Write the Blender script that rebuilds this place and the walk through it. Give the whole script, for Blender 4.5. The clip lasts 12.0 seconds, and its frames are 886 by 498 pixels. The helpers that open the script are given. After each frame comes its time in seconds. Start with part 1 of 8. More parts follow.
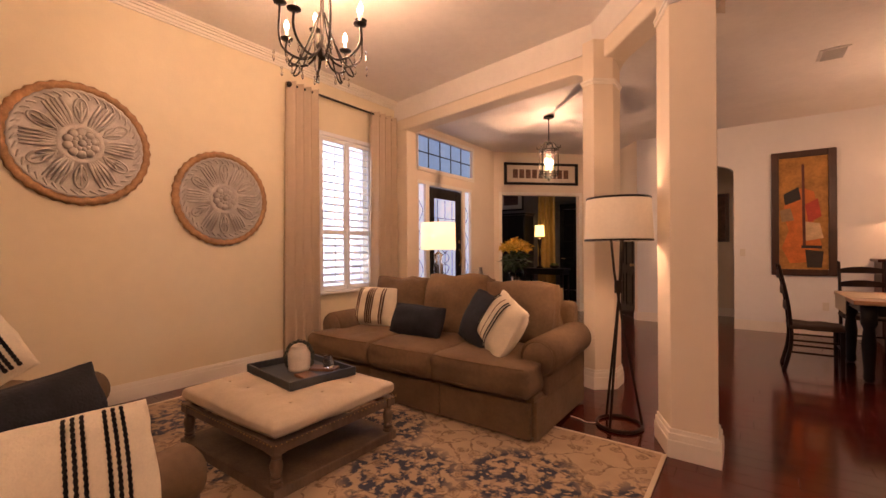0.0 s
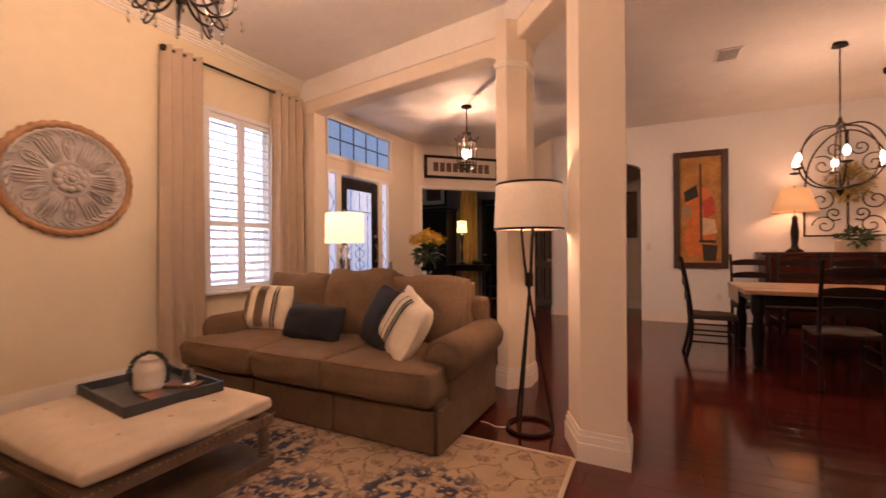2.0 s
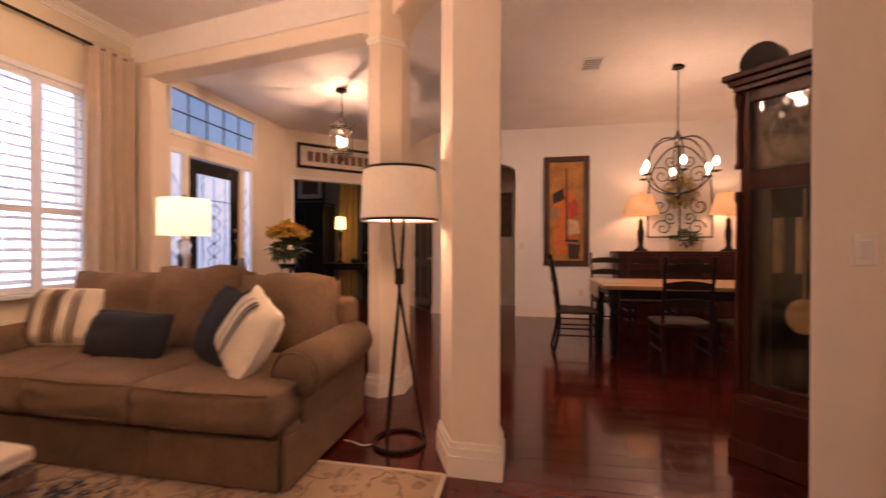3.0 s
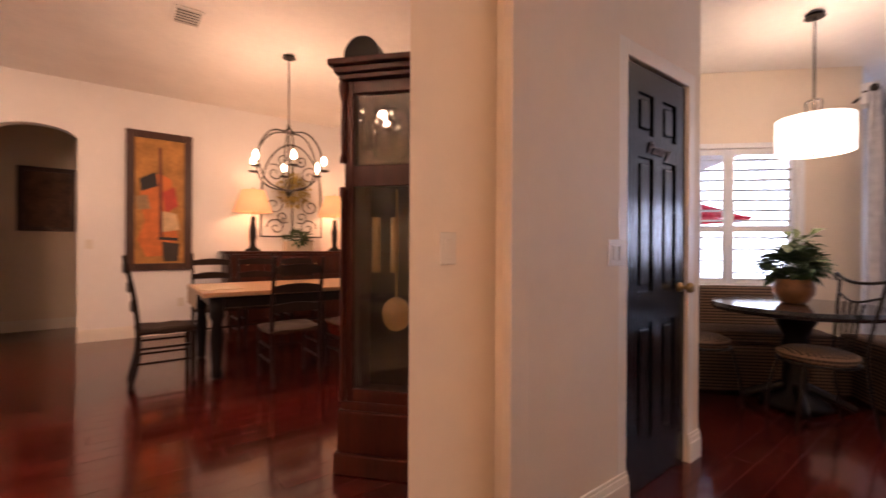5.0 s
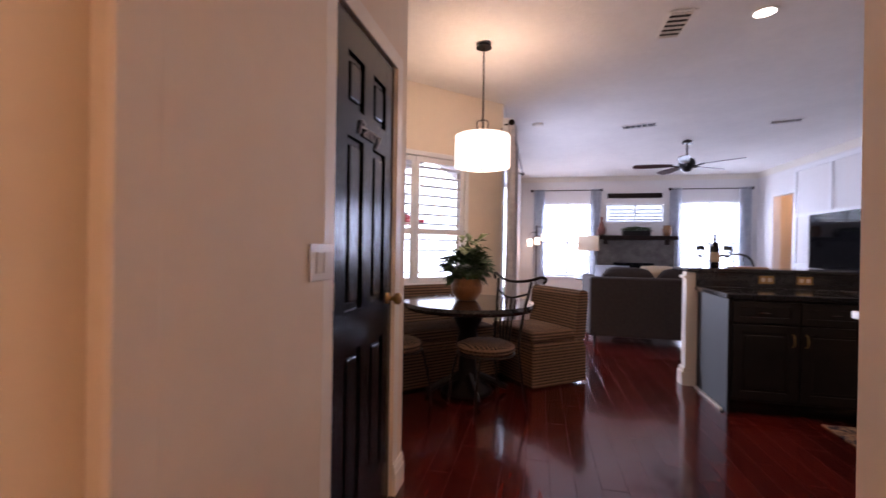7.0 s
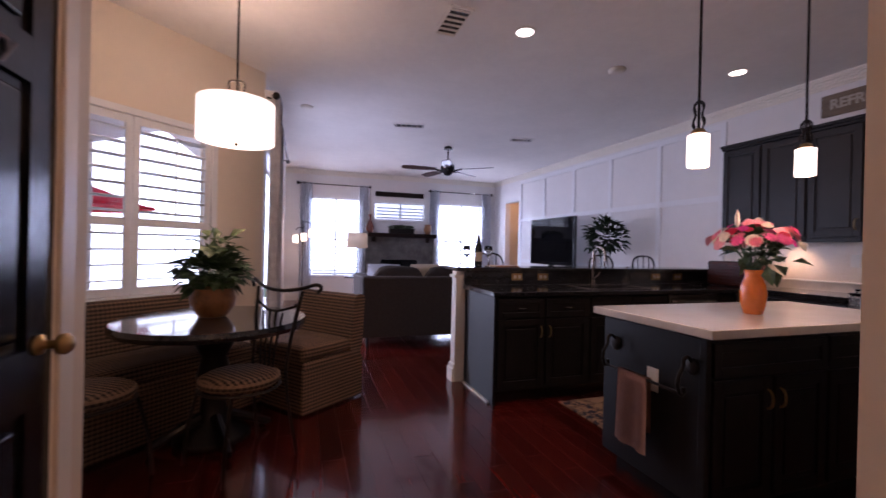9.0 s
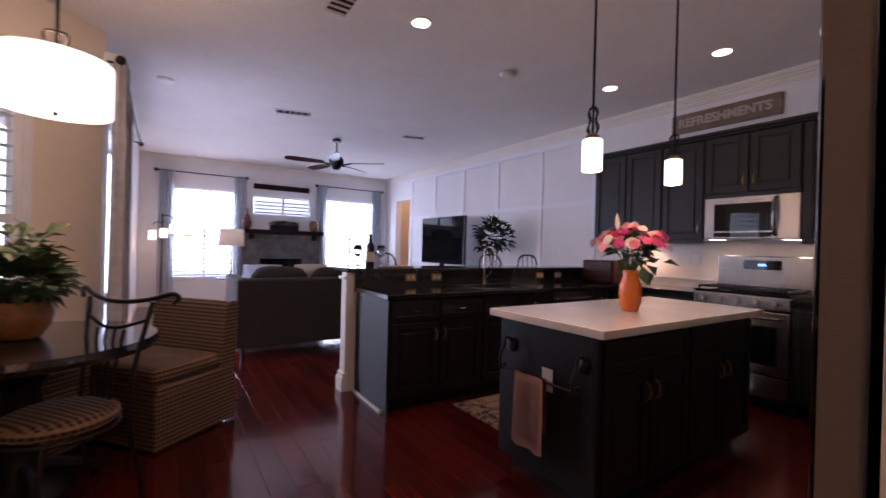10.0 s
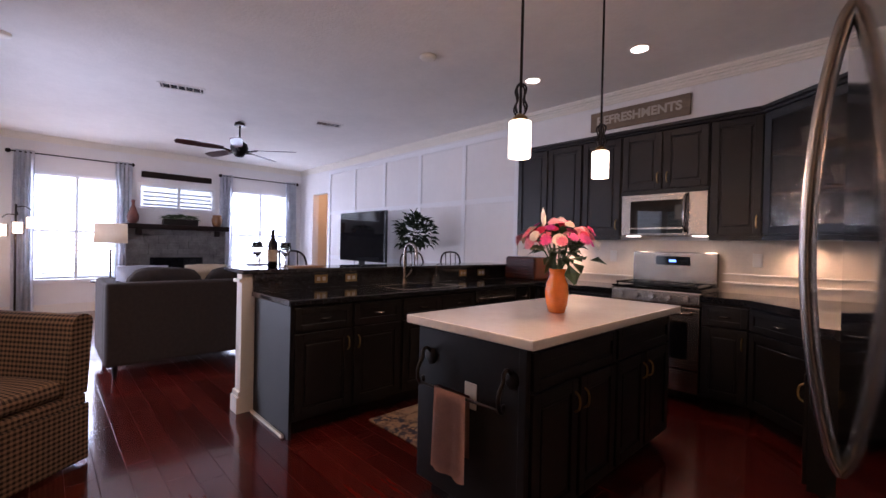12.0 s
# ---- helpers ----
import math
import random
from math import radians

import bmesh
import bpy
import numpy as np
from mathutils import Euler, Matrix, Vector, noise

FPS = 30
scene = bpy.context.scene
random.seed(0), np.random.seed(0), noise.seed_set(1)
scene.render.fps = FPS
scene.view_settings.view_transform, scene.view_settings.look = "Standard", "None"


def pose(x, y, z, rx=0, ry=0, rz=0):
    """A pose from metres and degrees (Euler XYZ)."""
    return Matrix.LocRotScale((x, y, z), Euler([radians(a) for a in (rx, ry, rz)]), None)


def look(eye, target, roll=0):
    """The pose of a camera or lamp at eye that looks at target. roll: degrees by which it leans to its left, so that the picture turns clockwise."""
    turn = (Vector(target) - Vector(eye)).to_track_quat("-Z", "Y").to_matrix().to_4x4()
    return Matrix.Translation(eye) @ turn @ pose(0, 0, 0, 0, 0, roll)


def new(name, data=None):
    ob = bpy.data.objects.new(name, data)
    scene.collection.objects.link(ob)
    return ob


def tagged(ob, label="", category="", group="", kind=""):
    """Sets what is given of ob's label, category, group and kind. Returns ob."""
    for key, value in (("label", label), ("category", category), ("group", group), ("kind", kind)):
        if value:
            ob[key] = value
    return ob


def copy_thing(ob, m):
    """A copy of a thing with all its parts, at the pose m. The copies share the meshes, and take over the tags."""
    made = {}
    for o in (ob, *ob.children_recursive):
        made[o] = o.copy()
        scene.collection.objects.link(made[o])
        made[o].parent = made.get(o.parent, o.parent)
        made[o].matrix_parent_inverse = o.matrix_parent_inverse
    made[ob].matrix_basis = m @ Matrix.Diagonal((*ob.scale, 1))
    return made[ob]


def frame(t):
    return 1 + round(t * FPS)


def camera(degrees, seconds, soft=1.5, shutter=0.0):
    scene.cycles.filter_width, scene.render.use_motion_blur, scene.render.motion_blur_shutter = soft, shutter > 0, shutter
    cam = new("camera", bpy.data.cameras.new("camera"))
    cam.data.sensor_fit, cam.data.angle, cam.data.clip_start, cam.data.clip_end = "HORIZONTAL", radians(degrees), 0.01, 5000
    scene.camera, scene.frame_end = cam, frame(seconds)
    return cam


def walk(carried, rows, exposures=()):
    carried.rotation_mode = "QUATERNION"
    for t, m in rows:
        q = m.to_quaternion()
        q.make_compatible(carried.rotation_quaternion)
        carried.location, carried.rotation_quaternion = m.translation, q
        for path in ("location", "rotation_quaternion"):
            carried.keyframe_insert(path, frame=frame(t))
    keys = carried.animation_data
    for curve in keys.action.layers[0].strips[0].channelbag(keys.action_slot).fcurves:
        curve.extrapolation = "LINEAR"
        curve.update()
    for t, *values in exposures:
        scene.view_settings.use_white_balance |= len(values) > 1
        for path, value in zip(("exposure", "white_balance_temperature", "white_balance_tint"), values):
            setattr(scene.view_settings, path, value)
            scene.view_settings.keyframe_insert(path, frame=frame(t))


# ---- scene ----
# camera: seconds, eye, target, roll
PATH = [
    (0, (0.100, -0.300, 1.259), (-1.077, 1.317, 1.259), -0.32),
    (0.5, (0.081, -0.272, 1.241), (-1.071, 1.363, 1.243), -0.32),
    (1, (0.079, -0.213, 1.224), (-1.028, 1.453, 1.223), -0.41),
    (1.5, (0.079, -0.059, 1.208), (-0.949, 1.657, 1.202), -0.49),
    (2, (0.082, 0.110, 1.200), (-0.813, 1.898, 1.192), -0.42),
    (2.5, (0.085, 0.282, 1.175), (-0.613, 2.156, 1.165), -0.25),
    (3, (0.078, 0.458, 1.161), (-0.311, 2.420, 1.150), 0.13),
    (3.2, (0.087, 0.532, 1.155), (-0.148, 2.518, 1.151), 0.23),
    (4.8, (0.296, 0.955, 1.153), (1.370, 2.642, 1.150), 0.10),
    (5, (0.317, 1.017, 1.155), (1.527, 2.610, 1.152), 0.32),
    (5.5, (0.392, 1.147, 1.163), (1.903, 2.458, 1.159), 0.41),
    (6, (0.549, 1.248, 1.163), (2.277, 2.255, 1.158), 0.63),
    (6.5, (0.705, 1.302, 1.177), (2.570, 2.022, 1.172), 0.75),
    (7, (0.847, 1.374, 1.191), (2.798, 1.814, 1.186), 0.92),
    (9, (1.364, 1.426, 1.223), (3.262, 0.794, 1.218), 1.31),
    (9.5, (1.459, 1.400, 1.232), (3.264, 0.538, 1.226), 1.42),
    (10, (1.550, 1.378, 1.242), (3.220, 0.278, 1.238), 1.50),
    (10.5, (1.616, 1.328, 1.243), (3.159, 0.056, 1.240), 1.50),
    (11, (1.687, 1.235, 1.250), (3.165, -0.112, 1.245), 1.47),
    (11.5, (1.733, 1.173, 1.251), (3.188, -0.199, 1.242), 1.40),
    (12, (1.767, 1.139, 1.253), (3.218, -0.237, 1.239), 1.29),
]
cam = camera(92.7, 12.0, shutter=0.5)
walk(cam, [(t, look(e, g, r)) for t, e, g, r in PATH], exposures=[(0, -0.02, 6500, 32), (2, 0.02, 6150, 32), (3.2, 0.17, 6080, 32), (4.8, 0.57, 6130, 32), (5.6, 0.57, 6110, 32), (7.2, 0.25, 6060, 33), (9, -0.14, 5900, 38), (12, 0.16, 6150, 33)])

# ---- world and light ----
world = bpy.data.worlds.new("world")
scene.world = world
world.use_nodes = True
wn = world.node_tree.nodes
sky = wn.new("ShaderNodeTexSky")
sky.sky_type = 'NISHITA'
sky.sun_disc = False
sky.sun_elevation, sky.sun_rotation = radians(35), radians(200)
world.node_tree.links.new(sky.outputs[0], wn["Background"].inputs[0])
wn["Background"].inputs[1].default_value = 0.12
sun = new("sun", bpy.data.lights.new("sun", 'SUN'))
sun.data.energy, sun.data.angle, sun.data.color = 1.0, radians(12), (1.0, 0.97, 0.92)
sun.matrix_world = look((8, 12, 9), (5, 0, 0))


def lamp(x, y, z, watts, color=(1.0, 0.62, 0.33), size=0.04):
    l = bpy.data.lights.new("bulb_light", 'POINT')
    l.energy, l.color, l.shadow_soft_size = watts, color, size
    o = new("bulb_light", l)
    o.location = (x, y, z)
    return o


def window_light(eye, target, w, h, watts, color=(0.72, 0.84, 1.0)):
    l = bpy.data.lights.new("window_light", 'AREA')
    l.shape, l.size, l.size_y, l.energy, l.color = 'RECTANGLE', w, h, watts, color
    o = new("window_light", l)
    o.matrix_world = look(eye, target)
    return o


# ---- materials ----
def material(name, color, rough=0.6, metal=0.0, vary=0.12, scale=9.0, bump=0.0, bump_scale=60.0, emit=None, emit_power=0.0, stretch=(1, 1, 1), second=None, coat=0.0, transmission=0.0, alpha=1.0, gloss=0.5, sheer=0.0):
    m = bpy.data.materials.new(name)
    m.use_nodes = True
    n, l = m.node_tree.nodes, m.node_tree.links
    b = n["Principled BSDF"]
    b.inputs["Roughness"].default_value, b.inputs["Metallic"].default_value = rough, metal
    b.inputs["Coat Weight"].default_value = coat
    b.inputs["Coat Roughness"].default_value = 0.06
    b.inputs["Transmission Weight"].default_value = transmission
    b.inputs["Alpha"].default_value = alpha
    b.inputs["Specular IOR Level"].default_value = gloss
    tc, mp = n.new("ShaderNodeTexCoord"), n.new("ShaderNodeMapping")
    mp.inputs["Scale"].default_value = stretch
    l.new(tc.outputs["Object"], mp.inputs[0])
    a, d = n.new("ShaderNodeTexNoise"), n.new("ShaderNodeTexNoise")
    a.inputs["Scale"].default_value, d.inputs["Scale"].default_value = scale, scale * 7
    a.inputs["Detail"].default_value, d.inputs["Detail"].default_value = 5, 3
    for q in (a, d):
        l.new(mp.outputs[0], q.inputs["Vector"])
    mixf = n.new("ShaderNodeMath")
    mixf.operation = 'MULTIPLY_ADD'
    mixf.inputs[1].default_value, mixf.inputs[2].default_value = 0.35, 0.0
    add = n.new("ShaderNodeMath")
    add.operation = 'MULTIPLY_ADD'
    add.inputs[1].default_value = 0.65
    l.new(d.outputs[0], mixf.inputs[0])
    l.new(a.outputs[0], add.inputs[0])
    l.new(mixf.outputs[0], add.inputs[2])
    ramp = n.new("ShaderNodeValToRGB")
    lo = second or tuple(c * (1 - vary) for c in color)
    hi = color if second else tuple(min(1.0, c * (1 + vary)) for c in color)
    ramp.color_ramp.elements[0].position, ramp.color_ramp.elements[1].position = 0.32, 0.68
    ramp.color_ramp.elements[0].color, ramp.color_ramp.elements[1].color = (*lo, 1), (*hi, 1)
    l.new(add.outputs[0], ramp.inputs[0])
    l.new(ramp.outputs[0], b.inputs["Base Color"])
    if bump:
        t, bp = n.new("ShaderNodeTexNoise"), n.new("ShaderNodeBump")
        t.inputs["Scale"].default_value, t.inputs["Detail"].default_value = bump_scale, 4
        l.new(mp.outputs[0], t.inputs["Vector"])
        bp.inputs["Strength"].default_value, bp.inputs["Distance"].default_value = bump, 0.01
        l.new(t.outputs[0], bp.inputs["Height"])
        l.new(bp.outputs[0], b.inputs["Normal"])
    if emit:
        b.inputs["Emission Color"].default_value, b.inputs["Emission Strength"].default_value = (*emit, 1), emit_power
    if sheer:
        # thin cloth lets a share of the light through
        thin, both = n.new("ShaderNodeBsdfTranslucent"), n.new("ShaderNodeMixShader")
        both.inputs[0].default_value = sheer
        l.new(ramp.outputs[0], thin.inputs[0])
        l.new(b.outputs[0], both.inputs[1])
        l.new(thin.outputs[0], both.inputs[2])
        l.new(both.outputs[0], n["Material Output"].inputs[0])
    return m


WALL = material("wall_paint", (0.78, 0.68, 0.55), 0.75, vary=0.035, scale=1.6, bump=0.08, bump_scale=45)
WALL_LIVING = material("straw_wall_paint", (0.77, 0.67, 0.48), 0.75, vary=0.045, scale=1.3, bump=0.08, bump_scale=45)
WALL_STUDY = material("slate_wall_paint", (0.13, 0.125, 0.135), 0.7, vary=0.08, scale=2, bump=0.06, bump_scale=45)
WALL_WHITE = material("white_wall_paint", (0.80, 0.78, 0.76), 0.7, vary=0.03, scale=1.6, bump=0.06, bump_scale=45)
CEIL = material("ceiling_paint", (0.80, 0.76, 0.71), 0.9, vary=0.05, scale=2.2, bump=0.28, bump_scale=38)
TRIM = material("white_trim_paint", (0.82, 0.77, 0.68), 0.4, vary=0.03, scale=5)
WHITE = material("white_shutter_paint", (0.82, 0.82, 0.82), 0.45, vary=0.02, scale=5)
BLACK_PAINT = material("black_door_paint", (0.008, 0.008, 0.009), 0.2, vary=0.2, scale=6, bump=0.05, bump_scale=30)
CABINET = material("charcoal_cabinet_paint", (0.013, 0.0115, 0.011), 0.42, vary=0.2, scale=7, bump=0.04, bump_scale=50, gloss=0.28)
GRANITE = material("black_granite", (0.016, 0.016, 0.018), 0.12, vary=0.6, scale=60, coat=0.3)
QUARTZ = material("cream_quartz", (0.78, 0.71, 0.62), 0.14, vary=0.07, scale=3.5, coat=0.3)
STEEL = material("stainless_steel", (0.36, 0.32, 0.285), 0.26, metal=1.0, vary=0.12, scale=3, stretch=(1, 1, 60), bump=0.05, bump_scale=20)
MIRROR_STEEL = material("polished_dark_steel", (0.26, 0.235, 0.215), 0.07, metal=1.0, vary=0.05, scale=3, stretch=(1, 1, 40))
BLACK_GLASS = material("black_glass", (0.006, 0.006, 0.007), 0.04, vary=0.1, gloss=0.3)
IRON = material("dark_bronze_iron", (0.022, 0.016, 0.012), 0.42, metal=0.7, vary=0.3, scale=20, bump=0.1)
BRASS = material("antique_brass", (0.42, 0.28, 0.12), 0.35, metal=1.0, vary=0.25, scale=14)
DARK_WOOD = material("dark_stained_wood", (0.012, 0.005, 0.0035), 0.38, vary=0.5, scale=5, stretch=(1, 1, 0.15), bump=0.05, gloss=0.25)
RED_WOOD = material("cherry_wood", (0.050, 0.011, 0.006), 0.34, vary=0.4, scale=5, stretch=(3, 3, 0.3), gloss=0.25)
FRAME_WOOD = material("walnut_frame_wood", (0.055, 0.020, 0.010), 0.4, vary=0.35, scale=6, stretch=(2, 2, 0.4), bump=0.1)
BLACK_WOOD = material("black_painted_wood", (0.007, 0.005, 0.0045), 0.38, vary=0.4, scale=8, gloss=0.25)
TABLE_WOOD = material("light_tabletop_wood", (0.40, 0.23, 0.12), 0.28, vary=0.3, scale=4, stretch=(0.3, 3, 3))
GREY_WOOD = material("weathered_wood", (0.13, 0.085, 0.055), 0.6, vary=0.35, scale=8, stretch=(1, 1, 0.3), bump=0.2)
SOFA = material("brown_chenille", (0.150, 0.094, 0.050), 0.95, vary=0.22, scale=5, bump=0.35, bump_scale=220)
GREY_SOFA = material("grey_tweed", (0.036, 0.027, 0.023), 0.95, vary=0.2, scale=30, bump=0.3, bump_scale=250)
LINEN = material("cream_linen", (0.52, 0.43, 0.32), 0.9, vary=0.08, scale=12, bump=0.25, bump_scale=260)
CREAM = material("cream_cotton", (0.76, 0.68, 0.53), 0.95, vary=0.08, scale=16, bump=0.4, bump_scale=150)
NAVY = material("navy_velvet", (0.010, 0.011, 0.017), 0.9, vary=0.5, scale=12, bump=0.6, bump_scale=90)
BLACK_YARN = material("black_yarn", (0.012, 0.011, 0.012), 0.95, vary=0.3)
TAN_YARN = material("brown_yarn", (0.13, 0.055, 0.025), 0.95, vary=0.3)
CURTAIN = material("beige_curtain", (0.56, 0.45, 0.33), 0.9, vary=0.06, scale=10, bump=0.15, bump_scale=220)
SHADE = material("lit_linen_shade", (0.80, 0.70, 0.55), 0.9, vary=0.05, scale=40, emit=(1.0, 0.66, 0.36), emit_power=0.12)
SHADE_BRIGHT = material("bright_linen_shade", (0.85, 0.78, 0.6), 0.9, vary=0.04, scale=40, emit=(1.0, 0.76, 0.38), emit_power=1.3)
SHADE_AMBER = material("amber_shade", (0.70, 0.42, 0.20), 0.9, vary=0.05, scale=40, emit=(1.0, 0.46, 0.16), emit_power=0.45)
GLASS_LIT = material("lit_frosted_glass", (0.9, 0.85, 0.75), 0.5, vary=0.02, emit=(1.0, 0.83, 0.60), emit_power=3.2)
BULB = material("glowing_bulb", (1, 0.9, 0.7), 0.4, vary=0.01, emit=(1.0, 0.80, 0.48), emit_power=14.0)
CAN_LIT = material("glowing_downlight", (1, 0.95, 0.85), 0.4, vary=0.01, emit=(1.0, 0.90, 0.72), emit_power=7.0)
CRYSTAL = material("clear_crystal", (0.9, 0.9, 0.9), 0.04, vary=0.02, transmission=1.0)
GLASS = material("clear_glass", (0.95, 0.97, 0.97), 0.02, vary=0.01, transmission=1.0)
# daylight from outdoors is put into this glass as a blue glow
FROSTED = material("glowing_leaded_glass", (0.60, 0.72, 0.88), 0.25, vary=0.25, scale=8, emit=(0.50, 0.70, 1.0), emit_power=0.55)
DUSK = material("outdoor_daylight", (0.6, 0.7, 0.85), 0.9, vary=0.25, scale=0.7, emit=(0.72, 0.84, 1.0), emit_power=1.7)
DAY = material("garden_daylight", (0.7, 0.8, 0.85), 0.9, vary=0.3, scale=1.1, emit=(0.80, 0.92, 1.0), emit_power=4.2)
# evening sky light is painted into the pane as colour and glow
TRANSOM = material("glowing_transom_glass", (0.12, 0.2, 0.3), 0.05, vary=0.25, scale=2, emit=(0.17, 0.29, 0.46), emit_power=0.8)
PLATE = material("white_plastic", (0.70, 0.66, 0.58), 0.35, vary=0.02)
PEWTER = material("pewter_relief", (0.46, 0.42, 0.38), 0.42, metal=0.35, vary=0.16, scale=14, bump=0.2, bump_scale=35)
MED_RIM = material("carved_tan_rim", (0.36, 0.20, 0.09), 0.65, vary=0.35, scale=9, bump=0.4, bump_scale=40)
LEAF = material("green_leaf", (0.045, 0.085, 0.030), 0.5, vary=0.5, scale=14)
LEAF_PALE = material("pale_leaf", (0.09, 0.13, 0.035), 0.5, vary=0.4, scale=14)
TERRACOTTA = material("glazed_amber_pot", (0.24, 0.10, 0.03), 0.3, vary=0.4, scale=7, coat=0.3)
ORANGE = material("orange_glass", (0.62, 0.15, 0.015), 0.14, vary=0.15, scale=6, coat=0.5)
WHITE_CERAMIC = material("white_ceramic", (0.66, 0.58, 0.47), 0.4, vary=0.1, scale=12, bump=0.1)
STONE = material("grey_ledge_stone", (0.115, 0.11, 0.105), 0.8, vary=0.45, scale=6, bump=0.5, bump_scale=30)
SHEER = material("white_sheer_curtain", (0.90, 0.91, 0.93), 0.9, second=(0.66, 0.68, 0.72), scale=9, sheer=0.72)
TOWEL = material("dusty_rose_towel", (0.38, 0.20, 0.155), 0.98, vary=0.12, scale=14, bump=0.5, bump_scale=240)
TILE = material("cream_wall_tile", (0.66, 0.57, 0.46), 0.3, vary=0.08, scale=6)


def gingham(name, dark, pale, period, rough=0.95, cross=0.4):
    """woven cloth with level bands crossed by upright ones, laid on each face by its normal"""
    m = bpy.data.materials.new(name)
    m.use_nodes = True
    n, l = m.node_tree.nodes, m.node_tree.links
    p = n["Principled BSDF"]
    p.inputs["Roughness"].default_value = rough
    tc = n.new("ShaderNodeTexCoord")
    pos, nor = n.new("ShaderNodeSeparateXYZ"), n.new("ShaderNodeSeparateXYZ")
    l.new(tc.outputs["Object"], pos.inputs[0])
    l.new(tc.outputs["Normal"], nor.inputs[0])

    def calc(op, a, b):
        q = n.new("ShaderNodeMath")
        q.operation = op
        for k, v in enumerate((a, b)):
            if isinstance(v, (float, int)):
                q.inputs[k].default_value = v
            else:
                l.new(v, q.inputs[k])
        return q.outputs[0]

    def pick(axis, a, b):
        f = calc('GREATER_THAN', calc('ABSOLUTE', nor.outputs[axis], 0), 0.7)
        return calc('ADD', calc('MULTIPLY', b, f), calc('MULTIPLY', a, calc('SUBTRACT', 1.0, f)))

    def band(v):
        w = calc('SINE', calc('MULTIPLY', v, 6.2832 / period), 0)
        q = n.new("ShaderNodeMath")
        q.operation = 'MULTIPLY_ADD'
        q.use_clamp = True
        q.inputs[1].default_value, q.inputs[2].default_value = 1.6, 0.5
        l.new(w, q.inputs[0])
        return q.outputs[0]

    u = pick("X", pos.outputs["X"], pos.outputs["Y"])
    v = pick("Z", pos.outputs["Z"], pos.outputs["Y"])
    f = calc('ADD', calc('MULTIPLY', band(v), 1 - cross), calc('MULTIPLY', band(u), cross))
    grain = n.new("ShaderNodeTexNoise")
    grain.inputs["Scale"].default_value = 320
    l.new(tc.outputs["Object"], grain.inputs["Vector"])
    f = calc('MULTIPLY', f, calc('ADD', grain.outputs[0], 0.5))
    mix = n.new("ShaderNodeMixRGB")
    mix.inputs[1].default_value, mix.inputs[2].default_value = (*dark, 1), (*pale, 1)
    l.new(f, mix.inputs[0])
    l.new(mix.outputs[0], p.inputs["Base Color"])
    bp = n.new("ShaderNodeBump")
    bp.inputs["Strength"].default_value, bp.inputs["Distance"].default_value = 0.3, 0.002
    l.new(grain.outputs[0], bp.inputs["Height"])
    l.new(bp.outputs[0], p.inputs["Normal"])
    return m


CHECK = gingham("brown_check_cloth", (0.011, 0.006, 0.005), (0.22, 0.135, 0.08), 0.026)
STRIPE = gingham("tan_stripe_cloth", (0.012, 0.007, 0.006), (0.24, 0.15, 0.09), 0.028, cross=0.25)


def floor_wood(islands=False):
    m = bpy.data.materials.new("cherry_plank")
    m.use_nodes = True
    n, l = m.node_tree.nodes, m.node_tree.links
    b = n["Principled BSDF"]
    b.inputs["Roughness"].default_value = 0.16
    b.inputs["Coat Weight"].default_value, b.inputs["Coat Roughness"].default_value = 0.25, 0.05
    tc, mp = n.new("ShaderNodeTexCoord"), n.new("ShaderNodeMapping")
    mp.inputs["Scale"].default_value = (1.2, 14, 14)
    info = n.new("ShaderNodeNewGeometry") if islands else n.new("ShaderNodeObjectInfo")
    pick = info.outputs["Random Per Island"] if islands else info.outputs["Random"]
    l.new(tc.outputs["Object"], mp.inputs[0])
    t = n.new("ShaderNodeTexNoise")
    t.noise_dimensions = '4D'
    t.inputs["Scale"].default_value, t.inputs["Detail"].default_value = 2.5, 6
    l.new(mp.outputs[0], t.inputs["Vector"])
    w = n.new("ShaderNodeMath")
    w.operation = 'MULTIPLY'
    w.inputs[1].default_value = 40
    l.new(pick, w.inputs[0])
    l.new(w.outputs[0], t.inputs["W"])
    r = n.new("ShaderNodeValToRGB")
    r.color_ramp.elements[0].color, r.color_ramp.elements[1].color = (0.040, 0.0040, 0.0030, 1), (0.120, 0.0135, 0.0075, 1)
    r.color_ramp.elements[0].position, r.color_ramp.elements[1].position = 0.3, 0.75
    l.new(t.outputs[0], r.inputs[0])
    hs = n.new("ShaderNodeHueSaturation")
    v = n.new("ShaderNodeMath")
    v.operation = 'MULTIPLY_ADD'
    v.inputs[1].default_value, v.inputs[2].default_value = 0.7, 0.65
    l.new(pick, v.inputs[0])
    l.new(v.outputs[0], hs.inputs["Value"])
    l.new(r.outputs[0], hs.inputs["Color"])
    l.new(hs.outputs[0], b.inputs["Base Color"])
    bp = n.new("ShaderNodeBump")
    bp.inputs["Strength"].default_value, bp.inputs["Distance"].default_value = 0.04, 0.003
    l.new(t.outputs[0], bp.inputs["Height"])
    l.new(bp.outputs[0], b.inputs["Normal"])
    return m


FLOOR = floor_wood()
FLOOR_FAR = floor_wood(True)
FLOOR_DARK = material("dark_floor_joint", (0.02, 0.004, 0.003), 0.4)


